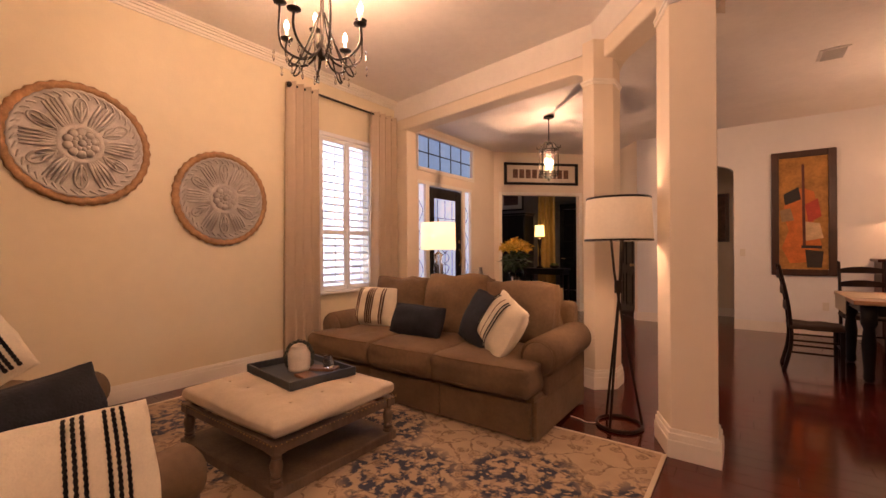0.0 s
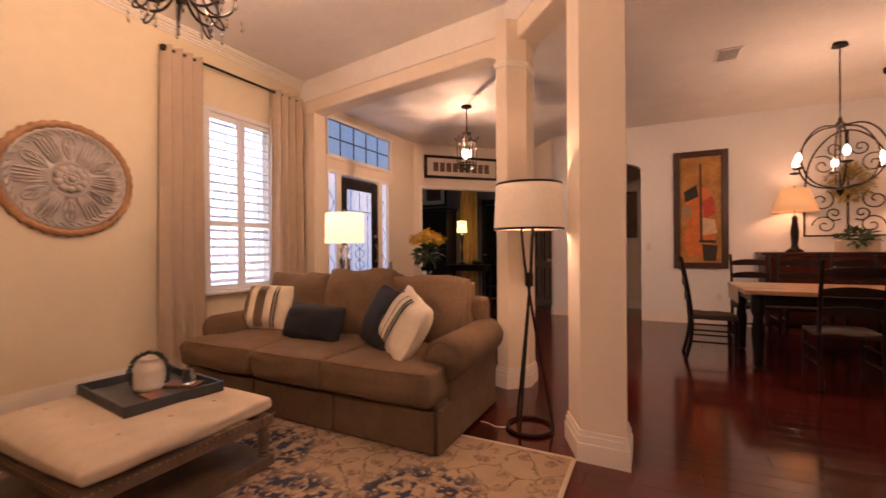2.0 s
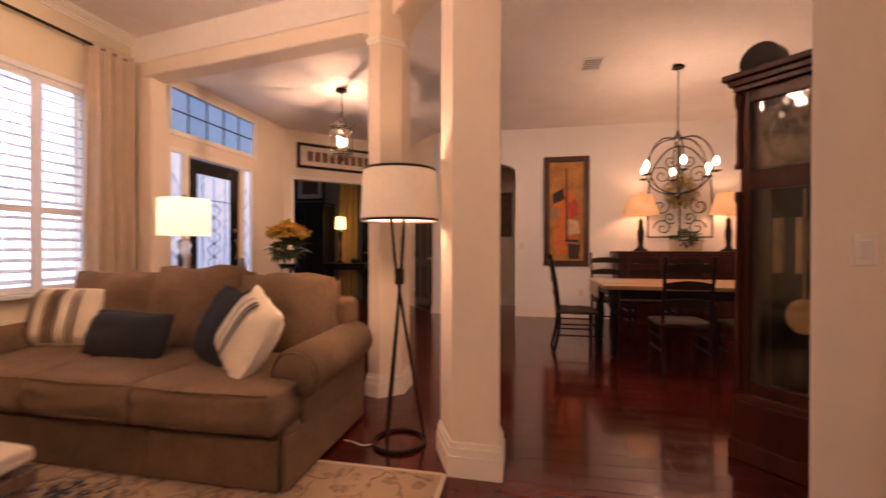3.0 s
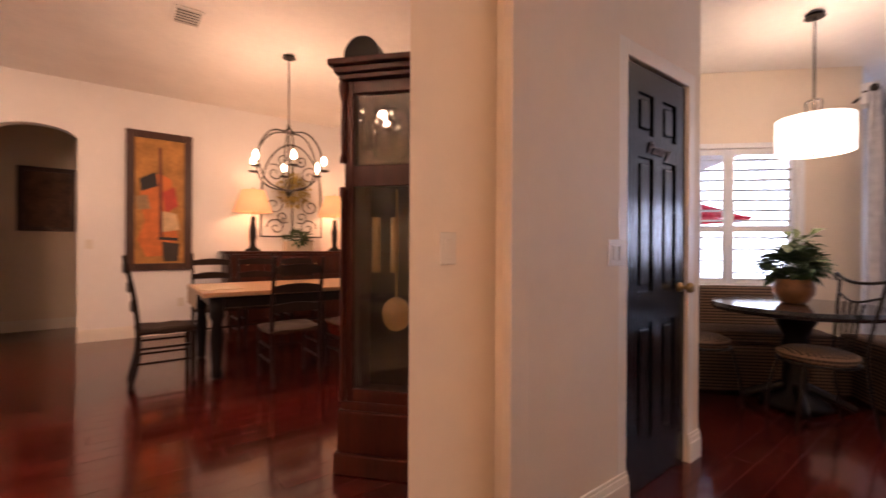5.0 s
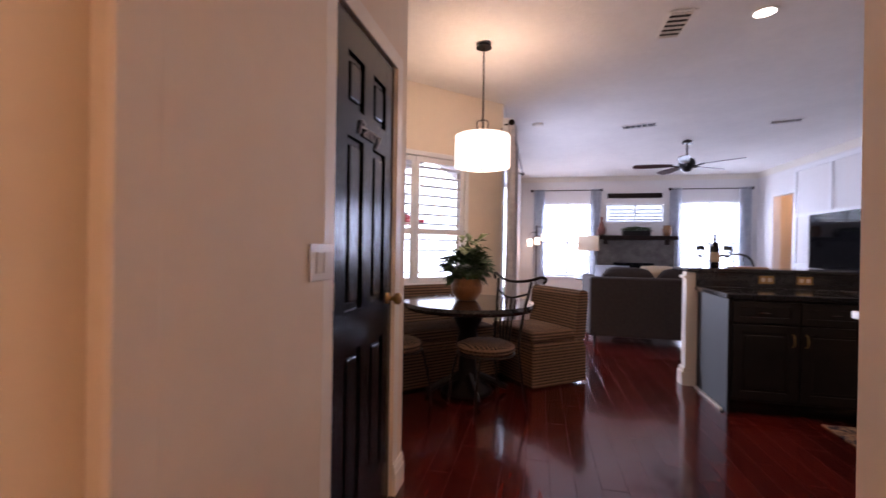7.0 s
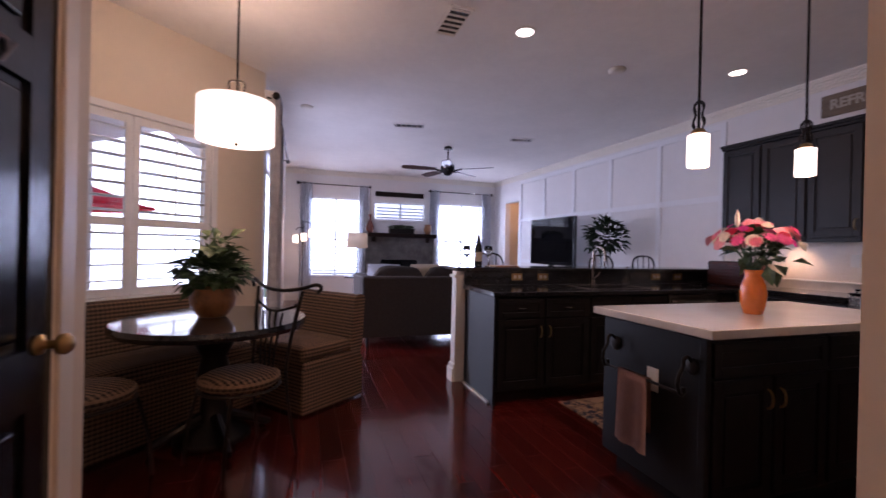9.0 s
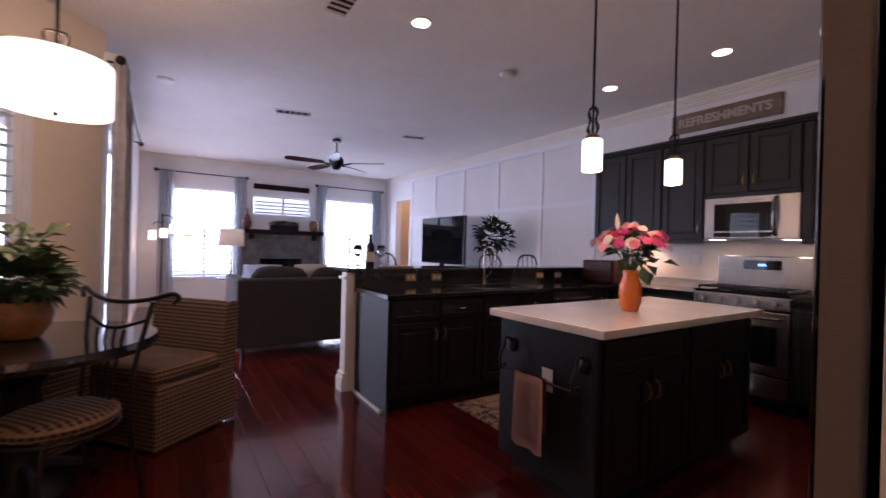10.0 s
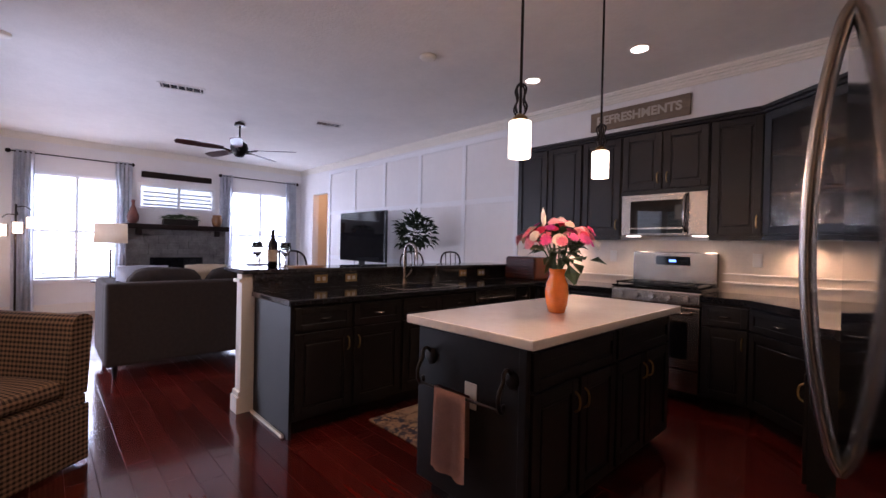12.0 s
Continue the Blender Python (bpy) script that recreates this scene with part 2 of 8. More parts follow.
# ---- mesh helpers ----
def part(name, bm, mat, parent=None, label="", smooth=False):
    me = bpy.data.meshes.new(name)
    bmesh.ops.recalc_face_normals(bm, faces=bm.faces[:])
    bm.to_mesh(me)
    bm.free()
    me.materials.append(mat)
    if smooth:
        for p in me.polygons:
            p.use_smooth = True
    o = new(name, me)
    if parent is not None:
        o.parent = parent
    if label:
        tagged(o, label)
    return o


def thing(name, label, category, m=None, group="", kind=""):
    o = new(name)
    if m is not None:
        o.matrix_basis = m
    return tagged(o, label, category, group, kind)


def box(x0, x1, y0, y1, z0, z1, bevel=0.0, bm=None, seg=2, m=None):
    out = bm or bmesh.new()
    b = bmesh.new()
    bmesh.ops.create_cube(b, size=1)
    bmesh.ops.transform(b, matrix=Matrix.Translation(((x0 + x1) / 2, (y0 + y1) / 2, (z0 + z1) / 2)) @ Matrix.Diagonal((abs(x1 - x0), abs(y1 - y0), abs(z1 - z0), 1)), verts=b.verts[:])
    if bevel:
        bmesh.ops.bevel(b, geom=b.edges[:], offset=bevel, segments=seg, affect='EDGES', profile=0.5)
    if m is not None:
        bmesh.ops.transform(b, matrix=m, verts=b.verts[:])
    if bm is None:
        out.free()
        return b
    me = bpy.data.meshes.new("t")
    b.to_mesh(me)
    out.from_mesh(me)
    bpy.data.meshes.remove(me)
    b.free()
    return out


def rod(p, q, r0, r1=None, seg=12, bm=None, caps=True):
    bm = bm or bmesh.new()
    p, q = Vector(p), Vector(q)
    r1 = r0 if r1 is None else r1
    d = q - p
    m = Matrix.Translation((p + q) / 2) @ d.to_track_quat('Z', 'Y').to_matrix().to_4x4()
    bmesh.ops.create_cone(bm, cap_ends=caps, segments=seg, radius1=r0, radius2=r1, depth=d.length, matrix=m)
    return bm


def ball(c, r, bm=None, sx=1, sy=1, sz=1, u=14, v=9):
    bm = bm or bmesh.new()
    bmesh.ops.create_uvsphere(bm, u_segments=u, v_segments=v, radius=r, matrix=Matrix.Translation(c) @ Matrix.Diagonal((sx, sy, sz, 1)))
    return bm


def lathe(profile, seg=28, bm=None, c=(0, 0, 0), wave=0.0, waves=0):
    """profile: (radius, z) from bottom to top"""
    bm = bm or bmesh.new()
    rings = []
    for r, z in profile:
        ring = []
        for i in range(seg):
            a = 2 * math.pi * i / seg
            k = 1 + (wave * math.cos(a * waves) if waves else 0)
            ring.append(bm.verts.new((c[0] + r * k * math.cos(a), c[1] + r * k * math.sin(a), c[2] + z)))
        rings.append(ring)
    for a, b in zip(rings, rings[1:]):
        for i in range(seg):
            bm.faces.new((a[i], a[(i + 1) % seg], b[(i + 1) % seg], b[i]))
    if abs(profile[0][1] - profile[-1][1]) < 0.018 and min(profile[0][0], profile[-1][0]) > 0.02:
        for i in range(seg):
            bm.faces.new((rings[-1][i], rings[-1][(i + 1) % seg], rings[0][(i + 1) % seg], rings[0][i]))
        return bm
    if profile[0][0] > 0.0005:
        bm.faces.new(rings[0])
    if profile[-1][0] > 0.0005:
        bm.faces.new(rings[-1])
    return bm


def tube(points, r, seg=8, bm=None, smooth=3, taper=1.0):
    """a bent bar through the points"""
    bm = bm or bmesh.new()
    pts = [Vector(p) for p in points]
    for _ in range(smooth):
        if len(pts) < 3:
            break
        q = [pts[0]]
        for a, b in zip(pts, pts[1:]):
            q += [a * 0.75 + b * 0.25, a * 0.25 + b * 0.75]
        q.append(pts[-1])
        pts = q
        if len(pts) > 40:
            break
    rings = []
    up = None
    for i, p in enumerate(pts):
        d = (pts[min(i + 1, len(pts) - 1)] - pts[max(i - 1, 0)]).normalized()
        if up is None:
            up = d.orthogonal().normalized()
        up = (up - d * up.dot(d))
        up = up.normalized() if up.length > 1e-5 else d.orthogonal().normalized()
        s = d.cross(up)
        k = r * (1 + (taper - 1) * i / max(1, len(pts) - 1))
        rings.append([bm.verts.new(p + (up * math.cos(2 * math.pi * j / seg) + s * math.sin(2 * math.pi * j / seg)) * k) for j in range(seg)])
    for a, b in zip(rings, rings[1:]):
        for j in range(seg):
            bm.faces.new((a[j], a[(j + 1) % seg], b[(j + 1) % seg], b[j]))
    bm.faces.new(rings[0])
    bm.faces.new(rings[-1])
    return bm


def prism(poly, z0, z1, bm=None):
    bm = bm or bmesh.new()
    a = [bm.verts.new((x, y, z0)) for x, y in poly]
    b = [bm.verts.new((x, y, z1)) for x, y in poly]
    bm.faces.new(a)
    bm.faces.new(b)
    for i in range(len(poly)):
        j = (i + 1) % len(poly)
        bm.faces.new((a[i], a[j], b[j], b[i]))
    return bm


def grown(poly, d):
    c = Vector((sum(p[0] for p in poly) / len(poly), sum(p[1] for p in poly) / len(poly)))
    return [tuple(c + (Vector(p) - c) * (1 + d / (Vector(p) - c).length)) for p in poly]


def cushion(w, d, h, puff=0.35, n=10, bm=None, m=None, noise_amp=0.006, edge=0.5):
    """a stuffed cushion: w along x, d along y, h thick, centred"""
    out = bm or bmesh.new()
    b = bmesh.new()
    bmesh.ops.create_cube(b, size=2)
    bmesh.ops.subdivide_edges(b, edges=b.edges[:], cuts=n, use_grid_fill=True)
    seed = random.random() * 50
    for v in b.verts:
        x, y, z = v.co
        ex, ey = 1 - abs(x) ** 4, 1 - abs(y) ** 4
        k = edge + (1 - edge) * (max(0, ex * ey) ** 0.5)
        rr = 1 - 0.06 * (abs(z) ** 3)
        q = Vector((x * w / 2 * rr * (1 - 0.03 * (y * y)), y * d / 2 * rr * (1 - 0.03 * (x * x)), z * h / 2 * k * (1 + puff * 0.3 * ex * ey)))
        q += Vector([noise.noise(Vector((x * 1.7 + seed + k2 * 9, y * 1.7, z * 1.3))) * noise_amp * 2 for k2 in range(3)])
        v.co = q
    if m is not None:
        bmesh.ops.transform(b, matrix=m, verts=b.verts[:])
    if bm is None:
        out.free()
        return b
    me = bpy.data.meshes.new("t")
    b.to_mesh(me)
    out.from_mesh(me)
    bpy.data.meshes.remove(me)
    b.free()
    return out


def along(p0, p1):
    """frame with x along p0 to p1 and y to the left of it"""
    p0, p1 = Vector((*p0, 0)), Vector((*p1, 0))
    d = p1 - p0
    return Matrix.Translation(p0) @ Matrix.Rotation(math.atan2(d.y, d.x), 4, 'Z'), d.length


def wall(name, p0, p1, z1, mat=None, holes=(), thick=0.12, z0=0.0, label="", base=True, right=False):
    """a wall whose seen face runs from p0 to p1, with openings (a, b, low, high) along it; its body lies to the left, or right"""
    m, L = along(p0, p1)
    y0, y1 = (-thick, 0) if right else (0, thick)
    bm = bmesh.new()
    at = 0.0
    for a, b in sorted({(h[0], h[1]) for h in holes}):
        if a > at:
            box(at, a, y0, y1, z0, z1, bm=bm)
        up = z0
        for lo, hi in sorted((h[2], h[3]) for h in holes if h[0] == a):
            if lo > up + 0.001:
                box(a, b, y0, y1, up, lo, bm=bm)
            up = hi
        if up < z1 - 0.001:
            box(a, b, y0, y1, up, z1, bm=bm)
        at = b
    if at < L - 0.001:
        box(at, L, y0, y1, z0, z1, bm=bm)
    o = part(name, bm, mat or WALL, None)
    o.matrix_basis = m
    tagged(o, label or "plain painted wall", "wall", kind="structure")
    if base:
        at = 0.0
        s = 1 if right else -1
        spans = []
        for a, b, lo, hi in sorted(holes):
            if lo < 0.12:
                spans.append((at, a))
                at = b
        spans.append((at, L))
        bb = bmesh.new()
        for a, b in spans:
            if b - a > 0.02:
                box(a, b, min(0, s * 0.018), max(0, s * 0.018), 0, 0.105, bm=bb)
                box(a, b, min(0, s * 0.013), max(0, s * 0.013), 0.105, 0.135, bm=bb)
                box(a, b, min(0, s * 0.008), max(0, s * 0.008), 0.135, 0.15, bm=bb)
        q = part("baseboard", bb, TRIM, None)
        q.matrix_basis = m
        tagged(q, "stepped white painted baseboard", "baseboard", kind="structure")
    return o


def crown(p0, p1, z, label="white painted crown moulding", right=False):
    m, L = along(p0, p1)
    s = 1 if right else -1
    bm = bmesh.new()
    for i, (d, h) in enumerate(((0.09, 0.02), (0.075, 0.035), (0.05, 0.055), (0.03, 0.08), (0.015, 0.10))):
        zt = z - sum((0.02, 0.015, 0.02, 0.025, 0.02)[:i])
        box(0, L, min(0, s * d), max(0, s * d), zt - (0.02, 0.015, 0.02, 0.025, 0.02)[i], zt, bm=bm)
    o = part("trim", bm, TRIM, None)
    o.matrix_basis = m
    return tagged(o, label, "crown moulding", kind="structure")


# ---- the large structure ----
H_LIV, H_DIN, H_KIT = 3.40, 3.13, 2.89
XW, YC, YK, XF = -4.13, 7.66, -3.22, 11.2

floor = part("floor", box(-4.3, 11.4, -3.45, 9.6, -0.12, -0.012), FLOOR_DARK)
tagged(floor, "glossy cherry-red hardwood plank floor", "floor", kind="structure")
tagged(part("ground", box(-400, 400, -400, 400, -0.4, -0.25), material("lawn", (0.07, 0.10, 0.04), 0.95, vary=0.4, scale=3)), "mown lawn round the house", "ground", kind="structure")


def slab(name, poly, z0, z1, label):
    return tagged(part(name, prism(poly, z0, z1), CEIL), label, "ceiling", kind="structure")


SOFFIT = [(-4.2, 4.32), (-1.12, 3.80), (-0.20, 2.75), (1.06, 2.24)]
slab("ceiling_living", [(-4.3, -3.2), (1.1, -3.2), (1.1, 0.84), (1.52, 0.84), (1.52, 2.3), (-0.15, 2.83), (-1.05, 3.95), (-4.3, 4.5)], H_LIV, 3.62, "textured cream painted living room ceiling")
slab("ceiling_dining", SOFFIT + [(3.75, 2.24), (3.75, 9.6), (-7.5, 9.6), (-7.5, 7.2), (-4.2, 7.2)], H_DIN, 3.60, "textured cream painted dining and foyer ceiling")
slab("ceiling_kitchen", [(0.86, -3.5), (11.5, -3.5), (11.5, 3.42), (2.8, 3.42), (2.8, 2.22), (1.39, 2.22), (1.39, 0.83), (0.86, 0.83)], H_KIT, 3.58, "textured white painted kitchen and family room ceiling")

# living room
wall("wall_front", (XW, 4.40), (XW, -3.0), H_LIV, WALL_LIVING, holes=[(4.40 - 3.82, 4.40 - 2.97, 0.75, 2.66)], label="cream painted wall with a shuttered window", right=True, thick=0.16)
crown((XW, 4.32), (XW, -3.0), H_LIV, right=True)
wall("wall_back", (XW, -3.0), (1.0, -3.0), H_LIV, right=True, label="cream painted wall")
wall("wall_east", (0.90, -3.0), (0.90, 0.88), H_LIV, right=True, label="cream painted wall")
wall("wall_hall_south", (0.90, 0.88), (1.64, 0.88), H_LIV, right=True, thick=0.10, label="cream painted wall beside the refrigerator")
# headers under the step of the raised living ceiling
for a, b in zip(SOFFIT, SOFFIT[1:-1] + [(1.02, 2.256)]):
    m, L = along(a, b)
    hb = box(0, L, 0.004, 0.24, H_DIN - 0.16, H_DIN + 0.004, 0.02, seg=4)
    for x, s in ((0.0, 1), (L, -1)):
        # rounded haunch under each end
        r, zb = 0.24, H_DIN - 0.155
        pts = [(x, zb + 0.03), (x + s * r, zb + 0.03)] + [(x + s * (r - r * math.sin(k * math.pi / 16)), zb - r + r * math.cos(k * math.pi / 16)) for k in range(9)]
        lo = [hb.verts.new((px, 0.006, pz)) for px, pz in pts]
        hi = [hb.verts.new((px, 0.236, pz)) for px, pz in pts]
        hb.faces.new(lo)
        hb.faces.new(hi)
        for k in range(len(pts)):
            j = (k + 1) % len(pts)
            hb.faces.new((lo[k], lo[j], hi[j], hi[k]))
    o = part("header", hb, WALL)
    o.matrix_basis = m
    tagged(o, "cream painted header between the columns", "beam", kind="structure")


def column(poly, top, label):
    c = thing("column", label, "column", kind="")
    part("shaft", prism(grown(poly, -0.030), 0.0, top), WALL, c)
    b = bmesh.new()
    prism(grown(poly, 0.0), 0.0, 0.105, b)
    prism(grown(poly, -0.008), 0.105, 0.145, b)
    prism(grown(poly, -0.018), 0.145, 0.17, b)
    part("base_moulding", b, TRIM, c, "stepped white painted column base")
    b = bmesh.new()
    prism(grown(poly, -0.018), top - 0.40, top - 0.375, b)
    prism(grown(poly, -0.008), top - 0.375, top - 0.355, b)
    part("neck_moulding", b, TRIM, c)
    return c


column([(-0.31, 2.55), (-0.035, 2.545), (-0.035, 2.80), (-0.16, 2.95), (-0.43, 2.83)], H_DIN, "cream painted square column with a stepped base")
column([(-1.16, 3.57), (-1.03, 3.52), (-0.865, 3.66), (-0.865, 3.90), (-1.16, 3.90)], H_DIN, "cream painted column behind the brown sofa")
tagged(part("wall_pilaster", box(XW + 0.002, -3.88, 4.30, 4.545, 0, H_DIN + 0.002, 0.012), WALL), "cream painted pilaster beside the front door", "pilaster", kind="structure")

# foyer: front door wall, two slanted walls
XD = -3.90
wall("wall_entry", (XD, 4.545), (XD, 7.0), H_DIN, holes=[(0.02, 1.53, 0.0, 2.30), (0.02, 1.53, 2.50, 2.98)], label="cream painted entry wall with door and transom", base=False, thick=0.16)
wall("wall_slant", (-3.90, 6.87), (-2.2, 8.57), H_DIN, holes=[(0.16, 1.75, 0.0, 2.30)], label="slanted cream wall with a wide study opening")
wall("wall_slant_two", (-2.2, 8.57), (-1.50, 7.66), H_DIN, holes=[(0.20, 1.05, 0.0, 2.16)], label="slanted cream wall with a black door")
wall("wall_dining", (-1.50, YC), (3.6, YC), H_DIN, WALL_WHITE, holes=[(0.67, 1.39, 0.0, 2.56)], label="pale painted dining room wall with an arched opening", thick=0.14)
bm = bmesh.new()
for i in range(12):
    a0, a1 = math.pi * i / 12, math.pi * (i + 1) / 12
    x0, x1 = -0.47 + 0.36 * math.cos(a0), -0.47 + 0.36 * math.cos(a1)
    h0, h1 = 2.42 + 0.14 * math.sin(a0), 2.42 + 0.14 * math.sin(a1)
    vs = [bm.verts.new(p) for p in ((x0, YC, h0), (x1, YC, h1), (x1, YC, 2.563), (x0, YC, 2.563), (x0, YC + 0.139, h0), (x1, YC + 0.139, h1), (x1, YC + 0.139, 2.563), (x0, YC + 0.139, 2.563))]
    for q in ((0, 1, 2, 3), (7, 6, 5, 4), (0, 4, 5, 1)):
        bm.faces.new([vs[k] for k in q])
tagged(part("wall_arch", bm, WALL_WHITE), "pale painted arch head over the passage", "arch", kind="structure")
wall("wall_passage_back", (-2.2, 9.0), (1.2, 9.0), H_DIN, WALL, label="shadowed cream wall of the passage")
wall("wall_passage_side", (1.2, 7.8), (1.2, 9.0), H_DIN, WALL, right=True, base=False)
wall("wall_dining_east", (3.6, YC), (3.6, 3.5), H_DIN, WALL_WHITE, label="pale painted dining room wall")
wall("wall_clock", (1.95, 2.225), (1.95, 3.5), H_DIN, WALL, right=True, label="cream painted wall behind the tall clock")
wall("wall_dining_south", (1.95, 3.5), (3.6, 3.5), H_DIN, WALL_WHITE, right=True, label="pale painted wall")
# study beyond the slanted opening
wall("wall_study", (-7.4, 7.3), (-7.4, 9.5), H_DIN, WALL_STUDY, base=False, label="study wall")
wall("wall_study_back", (-7.4, 9.5), (-2.2, 9.5), H_DIN, WALL_STUDY, base=False, label="dark slate painted study wall")
wall("wall_study_side", (-4.06, 7.05), (-7.4, 7.05), H_DIN, WALL_STUDY, base=False, label="study wall")

# hall: switch wall and pantry wall
tagged(part("wall_switch", prism([(1.082, 2.21), (1.507, 2.21), (1.507, 2.35), (1.182, 2.35)], 0, H_LIV - 0.01), WALL), "cream painted wall end with a light switch", "wall", kind="structure")
tagged(part("wall_jog", prism([(1.393, 2.04), (1.4795, 2.04), (1.4795, 2.169)], 0, H_KIT + 0.3), WALL), "cream painted wall jog", "wall", kind="structure")
wall("wall_pantry", (1.48, 2.04), (2.905, 2.04), H_KIT, holes=[(0.665, 1.285, 0.0, 2.05)], label="cream painted wall with a black pantry door", thick=0.13)
wall("wall_pantry_back", (2.10, 2.9), (2.9, 2.9), H_KIT, base=False)
wall("wall_nook_west", (2.905, 2.172), (2.905, 3.30), H_KIT, label="cream painted breakfast nook wall", thick=0.12)
wall("wall_nook_north", (2.785, 3.30), (4.45, 3.30), H_KIT, label="cream painted breakfast nook wall", thick=0.1)
tagged(part("wall_return", box(1.482, 1.62, 2.1712, 2.2095, 0, H_KIT), WALL), "cream painted wall jog beside the pantry", "wall", kind="structure")
N0, N1 = (4.33, 3.32), (5.85, 1.80)
nm, NL = along(N1, N0)


def on_nook(p):
    return (nm.inverted() @ Vector((*p, 0))).x


NW0, NW1 = on_nook((5.46, 2.19)), on_nook((4.60, 3.05))
wall("wall_nook", N1, N0, H_KIT, holes=[(NW0, NW1, 0.82, 2.14)], right=True, label="slanted nook wall with shuttered windows", thick=0.14)
wall("wall_family_north", (XF, 1.80), (5.85, 1.80), H_KIT, WALL_WHITE, holes=[(2.8, 5.0, 0.0, 2.2)], right=True, label="white painted wall with a patio door")
wall("wall_fireplace", (XF, 1.80), (XF, YK), H_KIT, WALL_WHITE, holes=[(1.80 - 1.25, 1.80 - 0.20, 0.56, 2.26), (1.80 + 0.16, 1.80 + 1.34, 1.87, 2.24), (1.80 + 1.72, 1.80 + 2.84, 0.60, 2.27)], label="white painted wall with three windows and a fireplace", thick=0.16)
wall("wall_batten", (XF, YK), (1.36, YK), H_KIT, WALL_WHITE, holes=[(XF - 10.60, XF - 9.93, 0.0, 2.33)], label="white board-and-batten wall continuing behind the range", thick=0.14)
crown((XF, YK), (1.36, YK), H_KIT)
crown((XF, 1.80), (XF, YK), H_KIT)
wall("wall_kitchen_west", (1.36, YK), (1.36, -0.16), H_KIT, label="cream painted kitchen wall", base=False)
wall("wall_fridge_side", (1.36, -0.16), (1.0, -0.16), H_KIT, label="cream painted wall", base=False)
wall("wall_fridge_back", (1.0, -0.16), (1.0, 0.88), H_KIT, base=False, label="cream painted wall")
wall("wall_far_passage", (9.2, -4.6), (11.3, -4.6), H_KIT, WALL, right=True, base=False, label="passage wall")
tagged(part("floor_passage", box(9.0, 11.4, -4.7, -3.36, -0.10, 0.0), FLOOR_DARK), "dark wood passage floor", "floor", kind="structure")
bm = bmesh.new()
box(9.0, 9.1, -4.7, -3.36, 0, H_KIT, bm=bm)
box(11.3, 11.4, -4.7, -3.36, 0, H_KIT, bm=bm)
tagged(part("wall_passage_ends", bm, WALL), "passage end walls", "wall", kind="structure")
tagged(part("ceiling_passage", box(9.0, 11.4, -4.7, -3.3, H_KIT, H_KIT + 0.1), CEIL), "passage ceiling", "ceiling", kind="structure")

# board and batten grid on the white wall
bm = bmesh.new()
for x in (9.83, 8.86, 7.88, 6.92, 5.95, 5.02):
    box(x - 0.035, x + 0.035, YK + 0.0, YK + 0.018, 0.16, 2.70, bm=bm)
for z in (0.98, 1.88, 2.72):
    box(4.98, 9.86, YK + 0.0, YK + 0.0165, z - 0.035, z + 0.035, bm=bm)
tagged(part("trim", bm, WHITE), "white wooden battens on the wall", "batten", kind="structure")

# daylight outside the windows
for nme, c, yaw, w, h, mt in (("backdrop", (13.0, 6.0), -45, 14, 4.9, DAY), ("backdrop", (17.0, -1.0), 90, 12, 7, DUSK), ("backdrop", (-8.6, 3.6), 90, 9, 6, DUSK)):
    o = part(nme, box(-w / 2, w / 2, -0.02, 0.02, 0, h), mt)
    o.matrix_basis = pose(c[0], c[1], -0.2, 0, 0, yaw)
    tagged(o, "pale overcast daylight beyond the windows", "backdrop", kind="structure")
window_light((11.35, 0.72, 1.45), (8, 0.6, 1.2), 1.0, 1.6, 42)
window_light((11.35, -2.28, 1.45), (8, -2.1, 1.2), 1.0, 1.6, 42)
window_light((7.3, 1.95, 1.2), (7.3, -1, 1.0), 2.0, 2.0, 45)
window_light((XW - 0.22, 3.36, 1.7), (-2, 3.0, 1.2), 0.75, 1.8, 10)


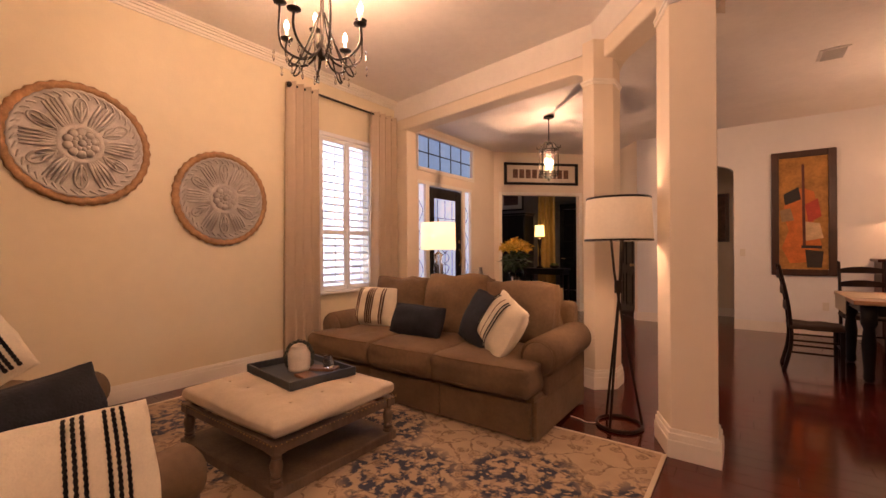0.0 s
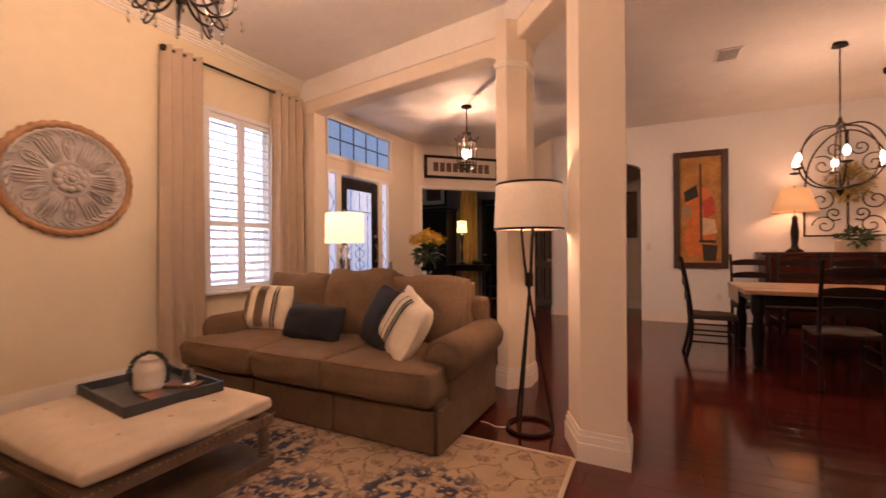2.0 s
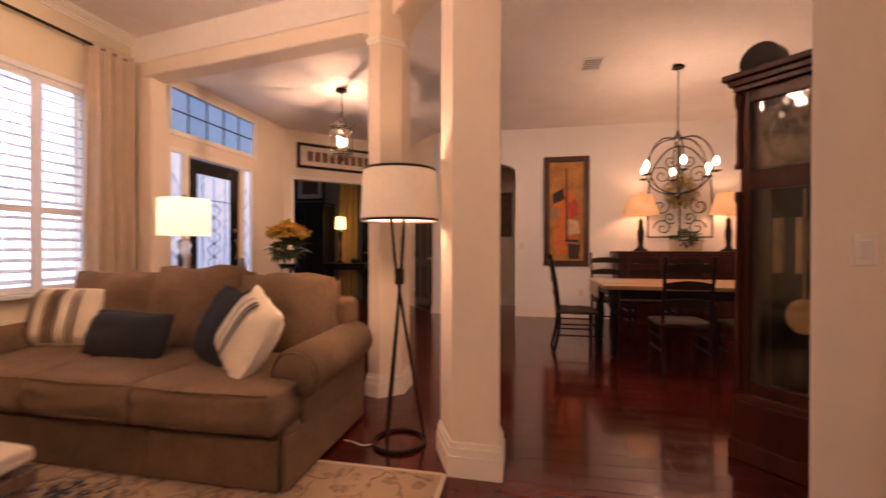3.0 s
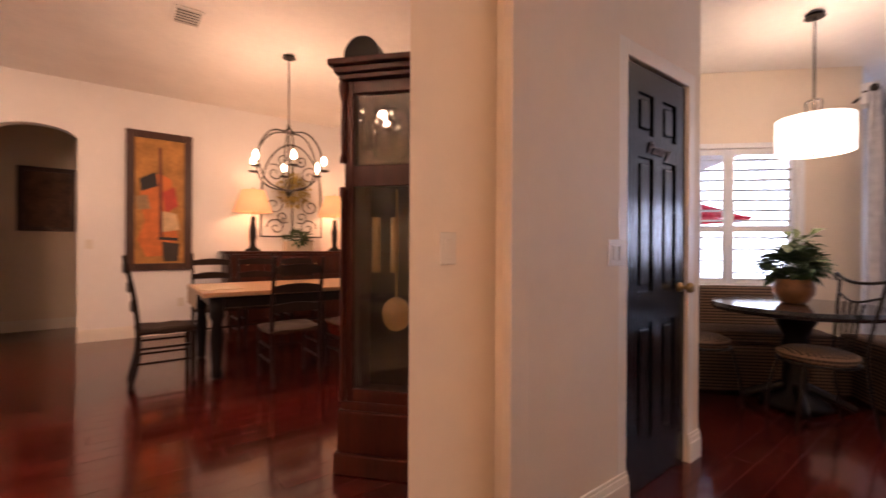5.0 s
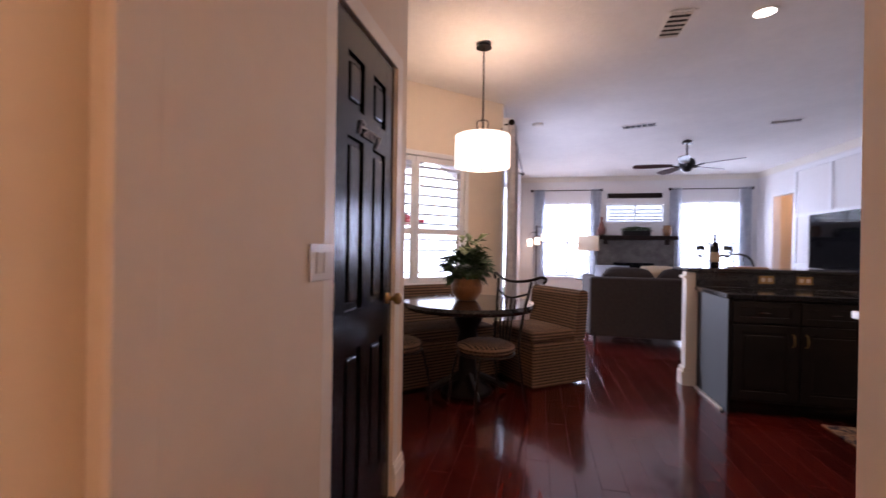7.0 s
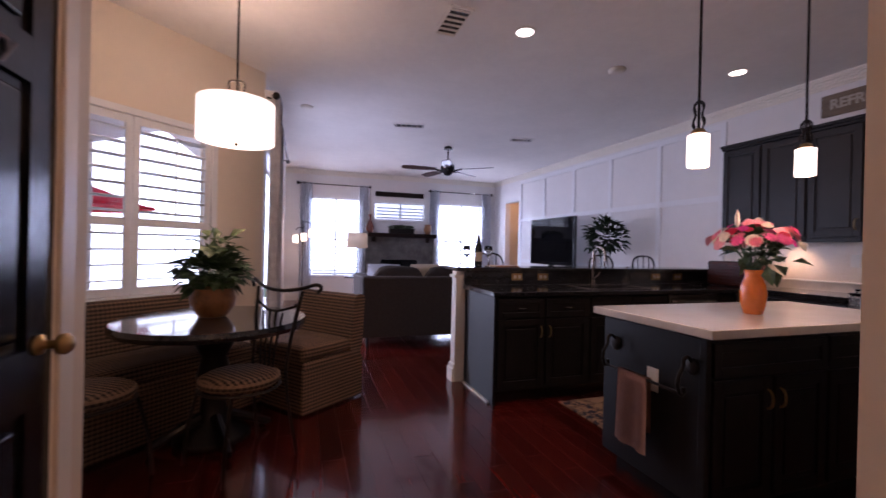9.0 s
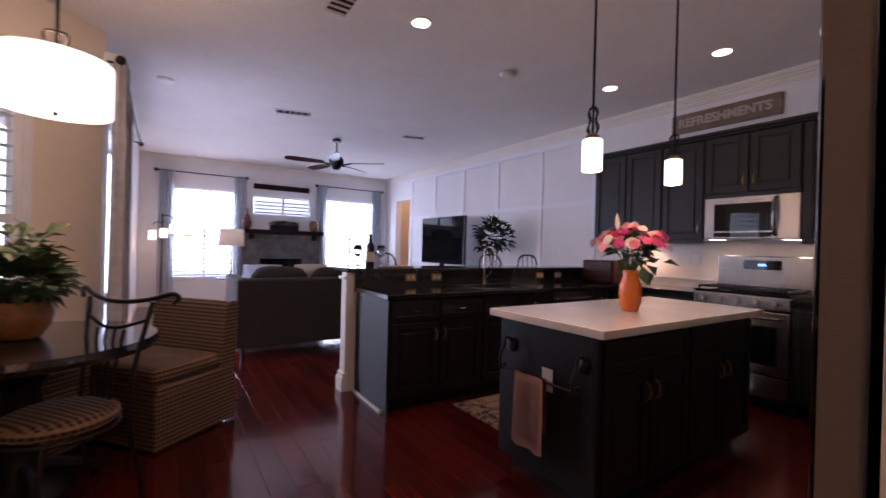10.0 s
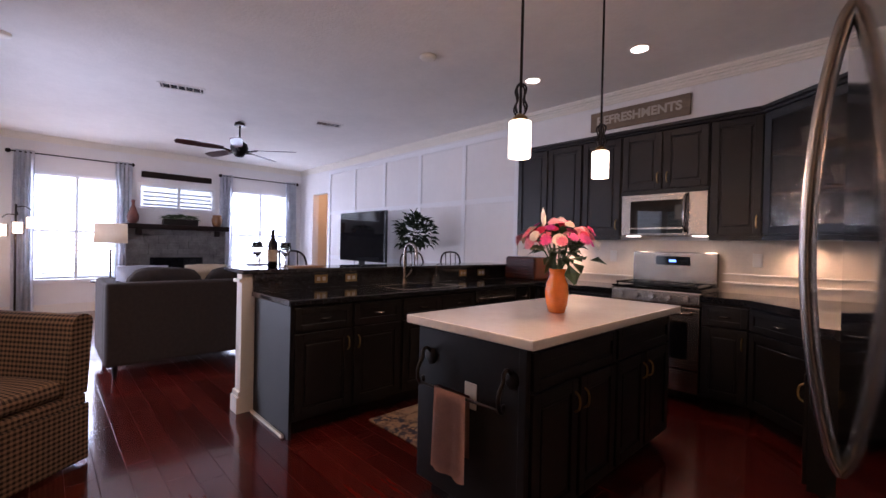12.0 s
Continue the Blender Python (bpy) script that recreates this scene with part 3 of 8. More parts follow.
# ---- living room ----
def window_shutters(name, m, w, z0, z1, label, panels=2, slats=15, tilt=38, split=0.5):
    """plantation shutters filling an opening w wide; x along the wall, y into the room"""
    t = thing(name, label, "window", m, kind="structure")
    b = bmesh.new()
    for q in ((-0.05, 0.0), (w, w + 0.05)):
        box(q[0], q[1], -0.004, 0.03, z0 - 0.05, z1 + 0.05, 0.004, bm=b)
    box(0, w, -0.004, 0.03, z1, z1 + 0.05, 0.004, bm=b)
    part("window_frame", b, WHITE, t)
    part("window_sill", box(-0.07, w + 0.07, -0.05, 0.07, z0 - 0.035, z0, 0.006), WHITE, t)
    part("pane", box(0, w, -0.10, -0.095, z0, z1), GLASS, t).visible_shadow = False
    pw = w / panels
    zm = z0 + (z1 - z0) * split
    for i in range(panels):
        x0, x1 = i * pw + 0.004, (i + 1) * pw - 0.004
        b = bmesh.new()
        for q in ((x0, x0 + 0.045), (x1 - 0.045, x1)):
            box(q[0], q[1], -0.02, 0.008, z0 + 0.003, z1 - 0.003, 0.003, bm=b)
        for z in ((z0 + 0.003, z0 + 0.06), (zm - 0.03, zm + 0.03), (z1 - 0.06, z1 - 0.003)):
            box(x0 + 0.045, x1 - 0.045, -0.018, 0.006, z[0], z[1], 0.002, bm=b)
        sh = part("shutter", b, WHITE, t, "white painted plantation shutter panel")
        for lo, hi in ((z0 + 0.06, zm - 0.03), (zm + 0.03, z1 - 0.06)):
            n = max(2, round((hi - lo) / ((z1 - z0) / slats)))
            for k in range(n):
                z = lo + (k + 0.5) * (hi - lo) / n
                s = part("slat", box(x0 + 0.047, x1 - 0.047, -0.032, 0.032, -0.004, 0.004, 0.003, seg=1, m=Matrix.Translation((0, -0.006, z)) @ Matrix.Rotation(radians(tilt), 4, 'X')), WHITE, sh)
            part("tilt_rod", box((x0 + x1) / 2 - 0.005, (x0 + x1) / 2 + 0.005, 0.022, 0.03, lo + 0.03, hi - 0.03), WHITE, sh)
    return t


window_shutters("window_1", pose(XW, 3.82, 0, 0, 0, -90), 0.85, 0.75, 2.66, "white plantation shutters over a daylit window", slats=21, tilt=-30, split=0.38)


def drape(m, w, h, label, mat, folds=5, depth=0.05, name="curtain", foot=1.0):
    """a hanging curtain: x along the rod, top at z=0"""
    b = bmesh.new()
    nx, nz = folds * 8, 10
    for side in (0, 0.004):
        rows = []
        for j in range(nz + 1):
            v = j / nz
            row = []
            for i in range(nx + 1):
                u = i / nx
                ww = w * (0.92 + 0.08 * v * foot)
                a = u * folds * 2 * math.pi
                row.append(b.verts.new(((u - 0.5) * ww + 0.010 * math.sin(a * 2 + v * 3), side + depth * math.sin(a + 0.5 * math.sin(v * 2)) * (0.8 + 0.25 * v) + 0.008 * noise.noise(Vector((u * 6, v * 4, h))), -h * v)))
            rows.append(row)
        for r0, r1 in zip(rows, rows[1:]):
            for i in range(nx):
                b.faces.new((r0[i], r0[i + 1], r1[i + 1], r1[i]))
    t = thing(name, label, "curtain", m)
    part("cloth", b, mat, t, smooth=True)
    return t


def curtain_rod(m, L, label, r=0.014):
    t = thing("curtain_rod", label, "curtain rod", m)
    part("bar", rod((0, 0, 0), (L, 0, 0), r), IRON, t)
    for x in (-0.02, L + 0.02):
        part("finial", ball((x, 0, 0), 0.034), IRON, t, smooth=True)
    for x in (0.06, L - 0.06):
        b = rod((x, 0, 0), (x, 0.085, 0), 0.008)
        part("bracket", b, IRON, t)
    return t


curtain_rod(pose(XW + 0.09, 2.52, 3.10, 0, 0, 90), 1.64, "dark bronze curtain rod with ball finials")
drape(pose(XW + 0.11, 2.66, 3.13, 0, 0, 90), 0.44, 3.10, "long beige curtain panel hanging to the floor", CURTAIN, folds=4, depth=0.075)
drape(pose(XW + 0.11, 3.98, 3.13, 0, 0, 90), 0.50, 3.10, "long beige curtain panel hanging to the floor", CURTAIN, folds=4, depth=0.075)


def medallion(y, z, r):
    """carved plaster ceiling medallion hung on the wall; local z points into the room"""
    t = thing("wall_medallion", "round pewter relief medallion with a scalloped tan rim", "wall decor", pose(XW, y, z, 0, 90, 0), group="wall medallions")
    part("rim", lathe([(r * 0.97, 0.0), (r * 1.0, 0.012), (r * 0.985, 0.035), (r * 0.93, 0.045), (r * 0.875, 0.035), (r * 0.865, 0.002)], 144, wave=0.012, waves=36), MED_RIM, t, "scalloped tan wooden rim", smooth=True)
    part("plate", lathe([(r * 0.885, 0.004), (r * 0.88, 0.030), (r * 0.85, 0.042), (r * 0.82, 0.030), (r * 0.78, 0.024), (r * 0.45, 0.028), (r * 0.32, 0.036), (r * 0.30, 0.046), (r * 0.26, 0.036), (0.0, 0.040)], 72), PEWTER, t, smooth=True)
    for k in range(12):
        a = k * math.pi / 6
        b = bmesh.new()
        mm = Matrix.Rotation(a, 4, 'Z')
        if k % 2 == 0:
            pts = [(0.34, 0), (0.44, 0.10), (0.58, 0.13), (0.70, 0.09), (0.74, 0), (0.70, -0.09), (0.58, -0.13), (0.44, -0.10), (0.34, 0)]
            tube([(x * r, y2 * r * 0.72, 0.038) for x, y2 in pts], 0.008, 6, b, smooth=2)
            for s in (-1, 1):
                tube([(0.40 * r, 0, 0.034), (0.52 * r, s * 0.03 * r, 0.046), (0.60 * r, s * 0.07 * r, 0.034)], 0.014, 6, b, taper=0.5)
            tube([(0.36 * r, 0, 0.036), (0.5 * r, 0, 0.05), (0.68 * r, 0, 0.036)], 0.013, 6, b, taper=0.5)
        else:
            for s in (-0.18, -0.09, 0, 0.09, 0.18):
                ca, sa = math.cos(s), math.sin(s)
                tube([(0.32 * r * ca, 0.32 * r * sa, 0.030), (0.5 * r * math.cos(s * 1.2), 0.5 * r * math.sin(s * 1.2), 0.054), (0.74 * r * math.cos(s * 0.9), 0.74 * r * math.sin(s * 0.9), 0.03)], 0.017 * r / 0.45, 6, b, taper=0.35)
        bmesh.ops.transform(b, matrix=mm, verts=b.verts[:])
        part("acanthus_leaf" if k % 2 else "scroll", b, PEWTER, t, smooth=True)
    b = bmesh.new()
    for k in range(10):
        a = k * math.pi / 5
        ball((0.17 * r * math.cos(a), 0.17 * r * math.sin(a), 0.046), 0.055 * r / 0.45 * 0.45 + 0.01, b, sz=0.7)
        ball((0.09 * r * math.cos(a + 0.3), 0.09 * r * math.sin(a + 0.3), 0.058), 0.03 * r + 0.006, b, sz=0.8)
    ball((0, 0, 0.062), 0.06 * r, b)
    part("rosette", b, PEWTER, t, smooth=True)
    b = bmesh.new()
    for k in range(40):
        a = k * math.pi / 20
        c, s = math.cos(a), math.sin(a)
        tube([(0.76 * r * c, 0.76 * r * s, 0.026), (0.80 * r * math.cos(a + 0.05), 0.80 * r * math.sin(a + 0.05), 0.040), (0.83 * r * math.cos(a + 0.11), 0.83 * r * math.sin(a + 0.11), 0.034)], 0.011, 6, b, taper=0.4)
    part("leaf_border", b, PEWTER, t, smooth=True)


medallion(0.70, 2.09, 0.475)
medallion(1.80, 1.765, 0.475 * 0.97)

# rug
def rug_material():
    """faded Persian pile: cream ground, brown flowers and vines, navy clusters"""
    m = bpy.data.materials.new("faded_persian_rug")
    m.use_nodes = True
    n, l = m.node_tree.nodes, m.node_tree.links
    p = n["Principled BSDF"]
    p.inputs["Roughness"].default_value = 0.95

    def ramp(src, *stops):
        r = n.new("ShaderNodeValToRGB")
        e = r.color_ramp.elements
        e[0].position, e[0].color = stops[0][0], (stops[0][1],) * 3 + (1,)
        e[1].position, e[1].color = stops[-1][0], (stops[-1][1],) * 3 + (1,)
        for q, v in stops[1:-1]:
            e.new(q).color = (v, v, v, 1)
        l.new(src, r.inputs[0])
        return r.outputs[0]

    def calc(op, a, b):
        q = n.new("ShaderNodeMath")
        q.operation = op
        for k, v in enumerate((a, b)):
            if isinstance(v, float):
                q.inputs[k].default_value = v
            else:
                l.new(v, q.inputs[k])
        return q.outputs[0]

    def blend(fac, a, b):
        q = n.new("ShaderNodeMixRGB")
        l.new(fac, q.inputs[0])
        for k, v in ((1, a), (2, b)):
            if isinstance(v, tuple):
                q.inputs[k].default_value = (*v, 1)
            else:
                l.new(v, q.inputs[k])
        return q.outputs[0]

    tc = n.new("ShaderNodeTexCoord")
    wob = n.new("ShaderNodeTexNoise")
    wob.inputs["Scale"].default_value, wob.inputs["Detail"].default_value = 11, 3
    l.new(tc.outputs["Object"], wob.inputs["Vector"])
    warp = n.new("ShaderNodeMixRGB")
    warp.blend_type = 'ADD'
    warp.inputs[0].default_value = 0.10
    l.new(tc.outputs["Object"], warp.inputs[1])
    l.new(wob.outputs["Color"], warp.inputs[2])

    def cells(scale, feature='F1'):
        v = n.new("ShaderNodeTexVoronoi")
        v.voronoi_dimensions = '2D'
        v.feature = feature
        v.inputs["Scale"].default_value = scale
        l.new(warp.outputs[0], v.inputs["Vector"])
        return v.outputs["Distance"]

    def specks(scale, detail=4):
        q = n.new("ShaderNodeTexNoise")
        q.inputs["Scale"].default_value, q.inputs["Detail"].default_value = scale, detail
        l.new(tc.outputs["Object"], q.inputs["Vector"])
        return q.outputs[0]

    flower = ramp(cells(7.5), (0.0, 0.2), (0.10, 1.0), (0.17, 0.25), (0.24, 0.85), (0.30, 0.0))
    vine = ramp(cells(5.2, 'DISTANCE_TO_EDGE'), (0.0, 0.9), (0.022, 0.8), (0.05, 0.0))
    worn = ramp(specks(26), (0.36, 0.15), (0.58, 1.0))
    brown = calc('MULTIPLY', calc('MAXIMUM', flower, vine), worn)
    zone = ramp(cells(1.35), (0.36, 1.0), (0.52, 0.0))
    petal = ramp(cells(13.0), (0.10, 0.0), (0.18, 1.0), (0.62, 1.0), (0.75, 0.2))
    navy = calc('MULTIPLY', calc('MULTIPLY', zone, petal), ramp(specks(16), (0.44, 0.0), (0.54, 1.0)))
    ground = blend(specks(6.0), (0.29, 0.205, 0.135), (0.42, 0.31, 0.205))
    c = blend(brown, ground, (0.125, 0.075, 0.045))
    c = blend(navy, c, (0.022, 0.027, 0.052))
    l.new(c, p.inputs["Base Color"])
    bp = n.new("ShaderNodeBump")
    bp.inputs["Strength"].default_value = 0.4
    l.new(specks(300.0, 2), bp.inputs["Height"])
    l.new(bp.outputs[0], p.inputs["Normal"])
    return m


RUG = rug_material()
rug = thing("area_rug", "cream and navy faded Persian area rug under the ottoman", "rug", pose(-2.08, 1.05, 0))
part("pile", box(-1.76, 1.76, -1.50, 1.50, 0.001, 0.011, 0.003), RUG, rug)
b = bmesh.new()
for s in (-1, 1):
    box(s * 1.755 - 0.012, s * 1.755 + 0.012, -1.5, 1.5, 0.0015, 0.0125, bm=b)
    box(-1.743, 1.743, s * 1.495 - 0.012, s * 1.495 + 0.012, 0.0015, 0.0125, bm=b)
part("binding", b, LINEN, rug)


def skirt_panel(x0, x1, y, z1, pleats=()):
    return box(x0, x1, y - 0.012, y + 0.012, 0.02, z1, 0.006)


def sofa_brown():
    t = thing("sofa", "brown chenille rolled-arm sofa with a skirt and three cushions", "sofa", pose(-2.14, 2.20, 0))
    # x: -1.18..1.18, y: 0 front .. 1.05 back
    part("base", box(-1.11, 1.11, 0.05, 0.98, 0.02, 0.30, 0.03), SOFA, t)
    for i in range(3):
        x0, x1 = -1.10 + i * 0.735, -1.10 + (i + 1) * 0.735 - 0.012
        part("skirt", skirt_panel(x0, x1, 0.03, 0.26), SOFA, t)
    for s in (-1, 1):
        part("skirt_side", box(s * 1.12 - 0.012, s * 1.12 + 0.012, 0.03, 0.98, 0.02, 0.27, 0.006), SOFA, t)
    for i in range(3):
        x = -0.66 + i * 0.66
        b = cushion(0.665, 0.86, 0.21, 0.18, n=14, edge=0.90, noise_amp=0.007, m=Matrix.Translation((x, 0.36, 0.395)))
        side = i - 1
        for v in b.verts:
            # the outer cushions reach round the front of the arms
            if side and (v.co.x - x) * side > 0.05:
                k = max(0.0, min(1.0, (0.24 - v.co.y) / 0.06))
                v.co.x += side * 0.12 * k * min(1.0, ((v.co.x - x) * side - 0.05) / 0.25)
        c = part("seat_cushion", b, SOFA, t, smooth=True)
        lo, hi = x - 0.315 - (0.10 if side < 0 else 0), x + 0.315 + (0.10 if side > 0 else 0)
        for z in (0.483, 0.315):
            part("piping", tube([(lo, -0.035, z), (x, -0.066, z + 0.004), (hi, -0.035, z)], 0.006, 6), SOFA, c)
    for i in range(3):
        x = -0.66 + i * 0.66
        h = 0.60 if i == 1 else 0.55
        part("back_cushion", cushion(0.665, h, 0.27, 0.5, n=14, edge=0.74, noise_amp=0.018, m=Matrix.Translation((x, 0.79, 0.69 + (h - 0.55) / 2)) @ Matrix.Rotation(radians(75), 4, 'X')), SOFA, t, smooth=True)
    part("back_frame", box(-1.08, 1.08, 0.88, 1.03, 0.25, 0.82, 0.05, seg=4), SOFA, t, smooth=False)
    for s in (-1, 1):
        a = part("arm", box(s * 1.05 - 0.085, s * 1.05 + 0.085, 0.20, 1.0, 0.24, 0.50, 0.03, seg=3), SOFA, t)
        b = bmesh.new()
        rod((s * 1.07, 0.18, 0.51), (s * 1.07, 1.0, 0.535), 0.135, 0.125, 28, b)
        bmesh.ops.bevel(b, geom=[e for e in b.edges if e.calc_face_angle(0) > 1.0], offset=0.03, segments=3, affect='EDGES')
        roll = part("arm_roll", b, SOFA, t, smooth=True)
        part("piping", tube([(s * 1.07 + 0.118 * math.cos(k * math.pi / 8), 0.186, 0.51 + 0.118 * math.sin(k * math.pi / 8)) for k in range(17)], 0.006, 6, smooth=1), SOFA, roll)
    return t


sofa_brown()


def pillow(x, y, z, w, h, rx, rz, mat, label, stripes=(), ry=0, thick=0.17):
    t = thing("throw_pillow", label, "pillow", pose(x, y, z, rx, ry, rz))
    body = part("cover", cushion(w, h, thick, 0.7, n=10, edge=0.28, noise_amp=0.006), mat, t, smooth=True)
    for u, sw, m2 in stripes:
        b = bmesh.new()
        n = 36
        for side in (-1, 1):
            prev = None
            for j in range(n + 1):
                v = -0.93 + 1.86 * j / n
                ex, ey = 1 - abs(u) ** 4, 1 - abs(v) ** 4
                k = 0.28 + 0.72 * max(0, ex * ey) ** 0.5
                zz = side * (thick / 2 * k * (1 + 0.21 * ex * ey) + 0.013)
                xx, yy = u * w / 2 * (1 - 0.03 * v * v) * 0.945, v * h / 2 * 0.945
                half = sw * (0.36 + 0.24 * (j % 2))
                q = [b.verts.new((xx - half, yy, zz)), b.verts.new((xx + half, yy, zz))]
                if prev:
                    b.faces.new((prev[0], prev[1], q[1], q[0]))
                prev = q
        bmesh.ops.solidify(b, geom=b.faces[:], thickness=0.003)
        part("stripe", b, m2, t)
    return t


TS = [(u, 0.014, TAN_YARN) for u in (-0.70, -0.58, -0.16, -0.05, 0.05, 0.16, 0.58, 0.70)]
pillow(-2.97, 2.75, 0.68, 0.46, 0.40, 72, 10, CREAM, "cream throw pillow with brown woven stripes", TS)
pillow(-2.32, 2.62, 0.61, 0.60, 0.30, 66, -4, NAVY, "shaggy navy lumbar pillow on the sofa")
pillow(-1.66, 2.66, 0.68, 0.46, 0.44, 66, -28, NAVY, "navy throw pillow leaning on the sofa arm", ry=10)
BS = [(u, 0.020, BLACK_YARN) for u in (-0.55, -0.42, 0.30, 0.45)] + [(0.0, 0.012, TAN_YARN)]
pillow(-1.42, 2.52, 0.69, 0.50, 0.42, 62, -42, CREAM, "cream throw pillow with dark woven stripes", BS, ry=14)


def ottoman():
    t = thing("ottoman", "tufted cream linen ottoman with turned wooden legs", "ottoman", pose(-2.32, 1.33, 0))
    w, d = 0.53, 0.455
    b = cushion(2 * w - 0.01, 2 * d - 0.01, 0.13, 0.35, n=30, edge=0.62, noise_amp=0.003)
    tuf = [(x, y) for x in (-0.33, -0.11, 0.11, 0.33) for y in (-0.22, 0.0, 0.22)]
    for v in b.verts:
        if v.co.z > 0:
            v.co.z -= sum(0.014 * math.exp(-((v.co.x - x) ** 2 + (v.co.y - y) ** 2) / 0.0035) for x, y in tuf)
    bmesh.ops.translate(b, verts=b.verts[:], vec=(0, 0, 0.348))
    top = part("cushion", b, LINEN, t, smooth=True)
    for x, y in tuf:
        part("button", ball((x, y, 0.406), 0.010, sz=0.4, u=8, v=5), LINEN, top)
    b = bmesh.new()
    for k in range(34):
        for s in (-1, 1):
            ball((-w + 0.02 + k * (2 * w - 0.04) / 33, s * (d - 0.002), 0.292), 0.0042, b, u=6, v=4)
    for k in range(30):
        for s in (-1, 1):
            ball((s * (w - 0.002), -d + 0.02 + k * (2 * d - 0.04) / 29, 0.292), 0.0042, b, u=6, v=4)
    tagged(part("nailheads", b, BRASS, t), kind="stuff")
    b = bmesh.new()
    for s in (-1, 1):
        box(-w + 0.04, w - 0.04, s * (d - 0.035) - 0.014, s * (d - 0.035) + 0.014, 0.235, 0.288, 0.003, bm=b)
        box(s * (w - 0.035) - 0.014, s * (w - 0.035) + 0.014, -d + 0.05, d - 0.05, 0.236, 0.287, 0.003, bm=b)
    part("apron", b, GREY_WOOD, t)
    for sx in (-1, 1):
        for sy in (-1, 1):
            x, y = sx * (w - 0.05), sy * (d - 0.05)
            b = lathe([(0.030, 0.066), (0.034, 0.075), (0.022, 0.084), (0.030, 0.092), (0.030, 0.100), (0.021, 0.108), (0.030, 0.118), (0.026, 0.128), (0.031, 0.150), (0.033, 0.170), (0.030, 0.190), (0.021, 0.205), (0.030, 0.214), (0.022, 0.224), (0.022, 0.236)], 20, c=(x, y, 0.0))
            box(x - 0.036, x + 0.036, y - 0.036, y + 0.036, 0.234, 0.290, 0.004, bm=b)
            part("leg", b, GREY_WOOD, t, smooth=False)
    part("shelf", box(-w + 0.01, w - 0.01, -d + 0.01, d - 0.01, 0.0125, 0.068, 0.006), GREY_WOOD, t)
    return t


ottoman()
SLATE = material("slate_painted_wood", (0.035, 0.042, 0.048), 0.5, vary=0.3, scale=10)
tr = thing("serving_tray", "dark slate wooden tray with raised sides on the ottoman", "tray", pose(-2.39, 1.46, 0.416, 0, 0, -7))
part("bottom", box(-0.29, 0.29, -0.22, 0.22, 0.0, 0.012), SLATE, tr)
for s in (-1, 1):
    part("side", box(s * 0.30 - 0.009, s * 0.30 + 0.009, -0.235, 0.235, 0.0, 0.055, 0.003), SLATE, tr)
    part("side", box(-0.29, 0.29, s * 0.226 - 0.008, s * 0.226 + 0.008, 0.0, 0.053, 0.003), SLATE, tr)
j = thing("jug", "ribbed white ceramic jug with a beaded garland", "jug", pose(-2.42, 1.47, 0.429, 0, 0, 54))
part("body", lathe([(0.062, 0), (0.074, 0.01), (0.076, 0.03), (0.073, 0.034), (0.077, 0.05), (0.074, 0.054), (0.077, 0.075), (0.074, 0.08), (0.075, 0.10), (0.070, 0.125), (0.055, 0.145), (0.050, 0.165), (0.056, 0.175), (0.050, 0.172), (0.045, 0.15)], 28), WHITE_CERAMIC, j, smooth=True)
b = bmesh.new()
random.seed(17)
for k in range(150):
    a = radians(-40 + 262 * k / 149)
    q = 0.090 + random.uniform(-0.008, 0.008)
    ball((q * math.cos(a), -0.012 + random.uniform(-0.012, 0.012), max(0.012, 0.095 + (q + 0.018) * math.sin(a))), random.uniform(0.005, 0.0085), b, u=6, v=4)
part("garland", b, material("dark_green_beads", (0.02, 0.028, 0.018), 0.6, vary=0.4, scale=40), j, "dark green beaded garland")
for x, y, r in ((-2.22, 1.40, -8), (-2.30, 1.58, 25)):
    bk = thing("book", "small brown leather book lying on the tray", "book", pose(x, y, 0.4285, 0, 0, r))
    part("cover", box(-0.10, 0.10, -0.05, 0.05, 0, 0.018, 0.003), material("brown_leather", (0.16, 0.07, 0.03), 0.5, vary=0.3), bk)
gl = thing("glass_cloche", "small clear glass jar on the tray", "glass jar", pose(-2.26, 1.59, 0.4475))
part("bowl", lathe([(0.03, 0), (0.035, 0.01), (0.035, 0.06), (0.028, 0.075), (0.03, 0.08)], 20), GLASS, gl, smooth=True)


def armchair():
    t = thing("armchair", "brown chenille armchair seen from behind the pillow", "armchair", pose(-1.86, -0.08, 0, 0, 0, 200))
    part("base", box(-0.44, 0.44, -0.40, 0.44, 0.02, 0.33, 0.04, seg=3), SOFA, t)
    part("seat_cushion", cushion(0.62, 0.66, 0.18, 0.3, edge=0.75, m=Matrix.Translation((0, -0.08, 0.41))), SOFA, t, smooth=True)
    part("back_cushion", cushion(0.64, 0.54, 0.22, 0.5, edge=0.6, m=Matrix.Translation((0, 0.32, 0.66)) @ Matrix.Rotation(radians(76), 4, 'X')), SOFA, t, smooth=True)
    for s in (-1, 1):
        part("arm", box(s * 0.38 - 0.08, s * 0.38 + 0.08, -0.40, 0.42, 0.28, 0.43, 0.03, seg=3), SOFA, t)
        b = rod((s * 0.39, -0.41, 0.43), (s * 0.39, 0.42, 0.455), 0.105, 0.10, 22)
        bmesh.ops.bevel(b, geom=[e for e in b.edges if e.calc_face_angle(0) > 1.0], offset=0.03, segments=3, affect='EDGES')
        part("arm_roll", b, SOFA, t, smooth=True)
    return t


ac = armchair()
copy_thing(ac, pose(-3.20, -0.02, 0, 0, 0, 215))
WS = [(u, 0.011, BLACK_YARN) for u in (-0.50, -0.42, -0.34, 0.28, 0.36, 0.44, 0.64, 0.72, 0.80)]
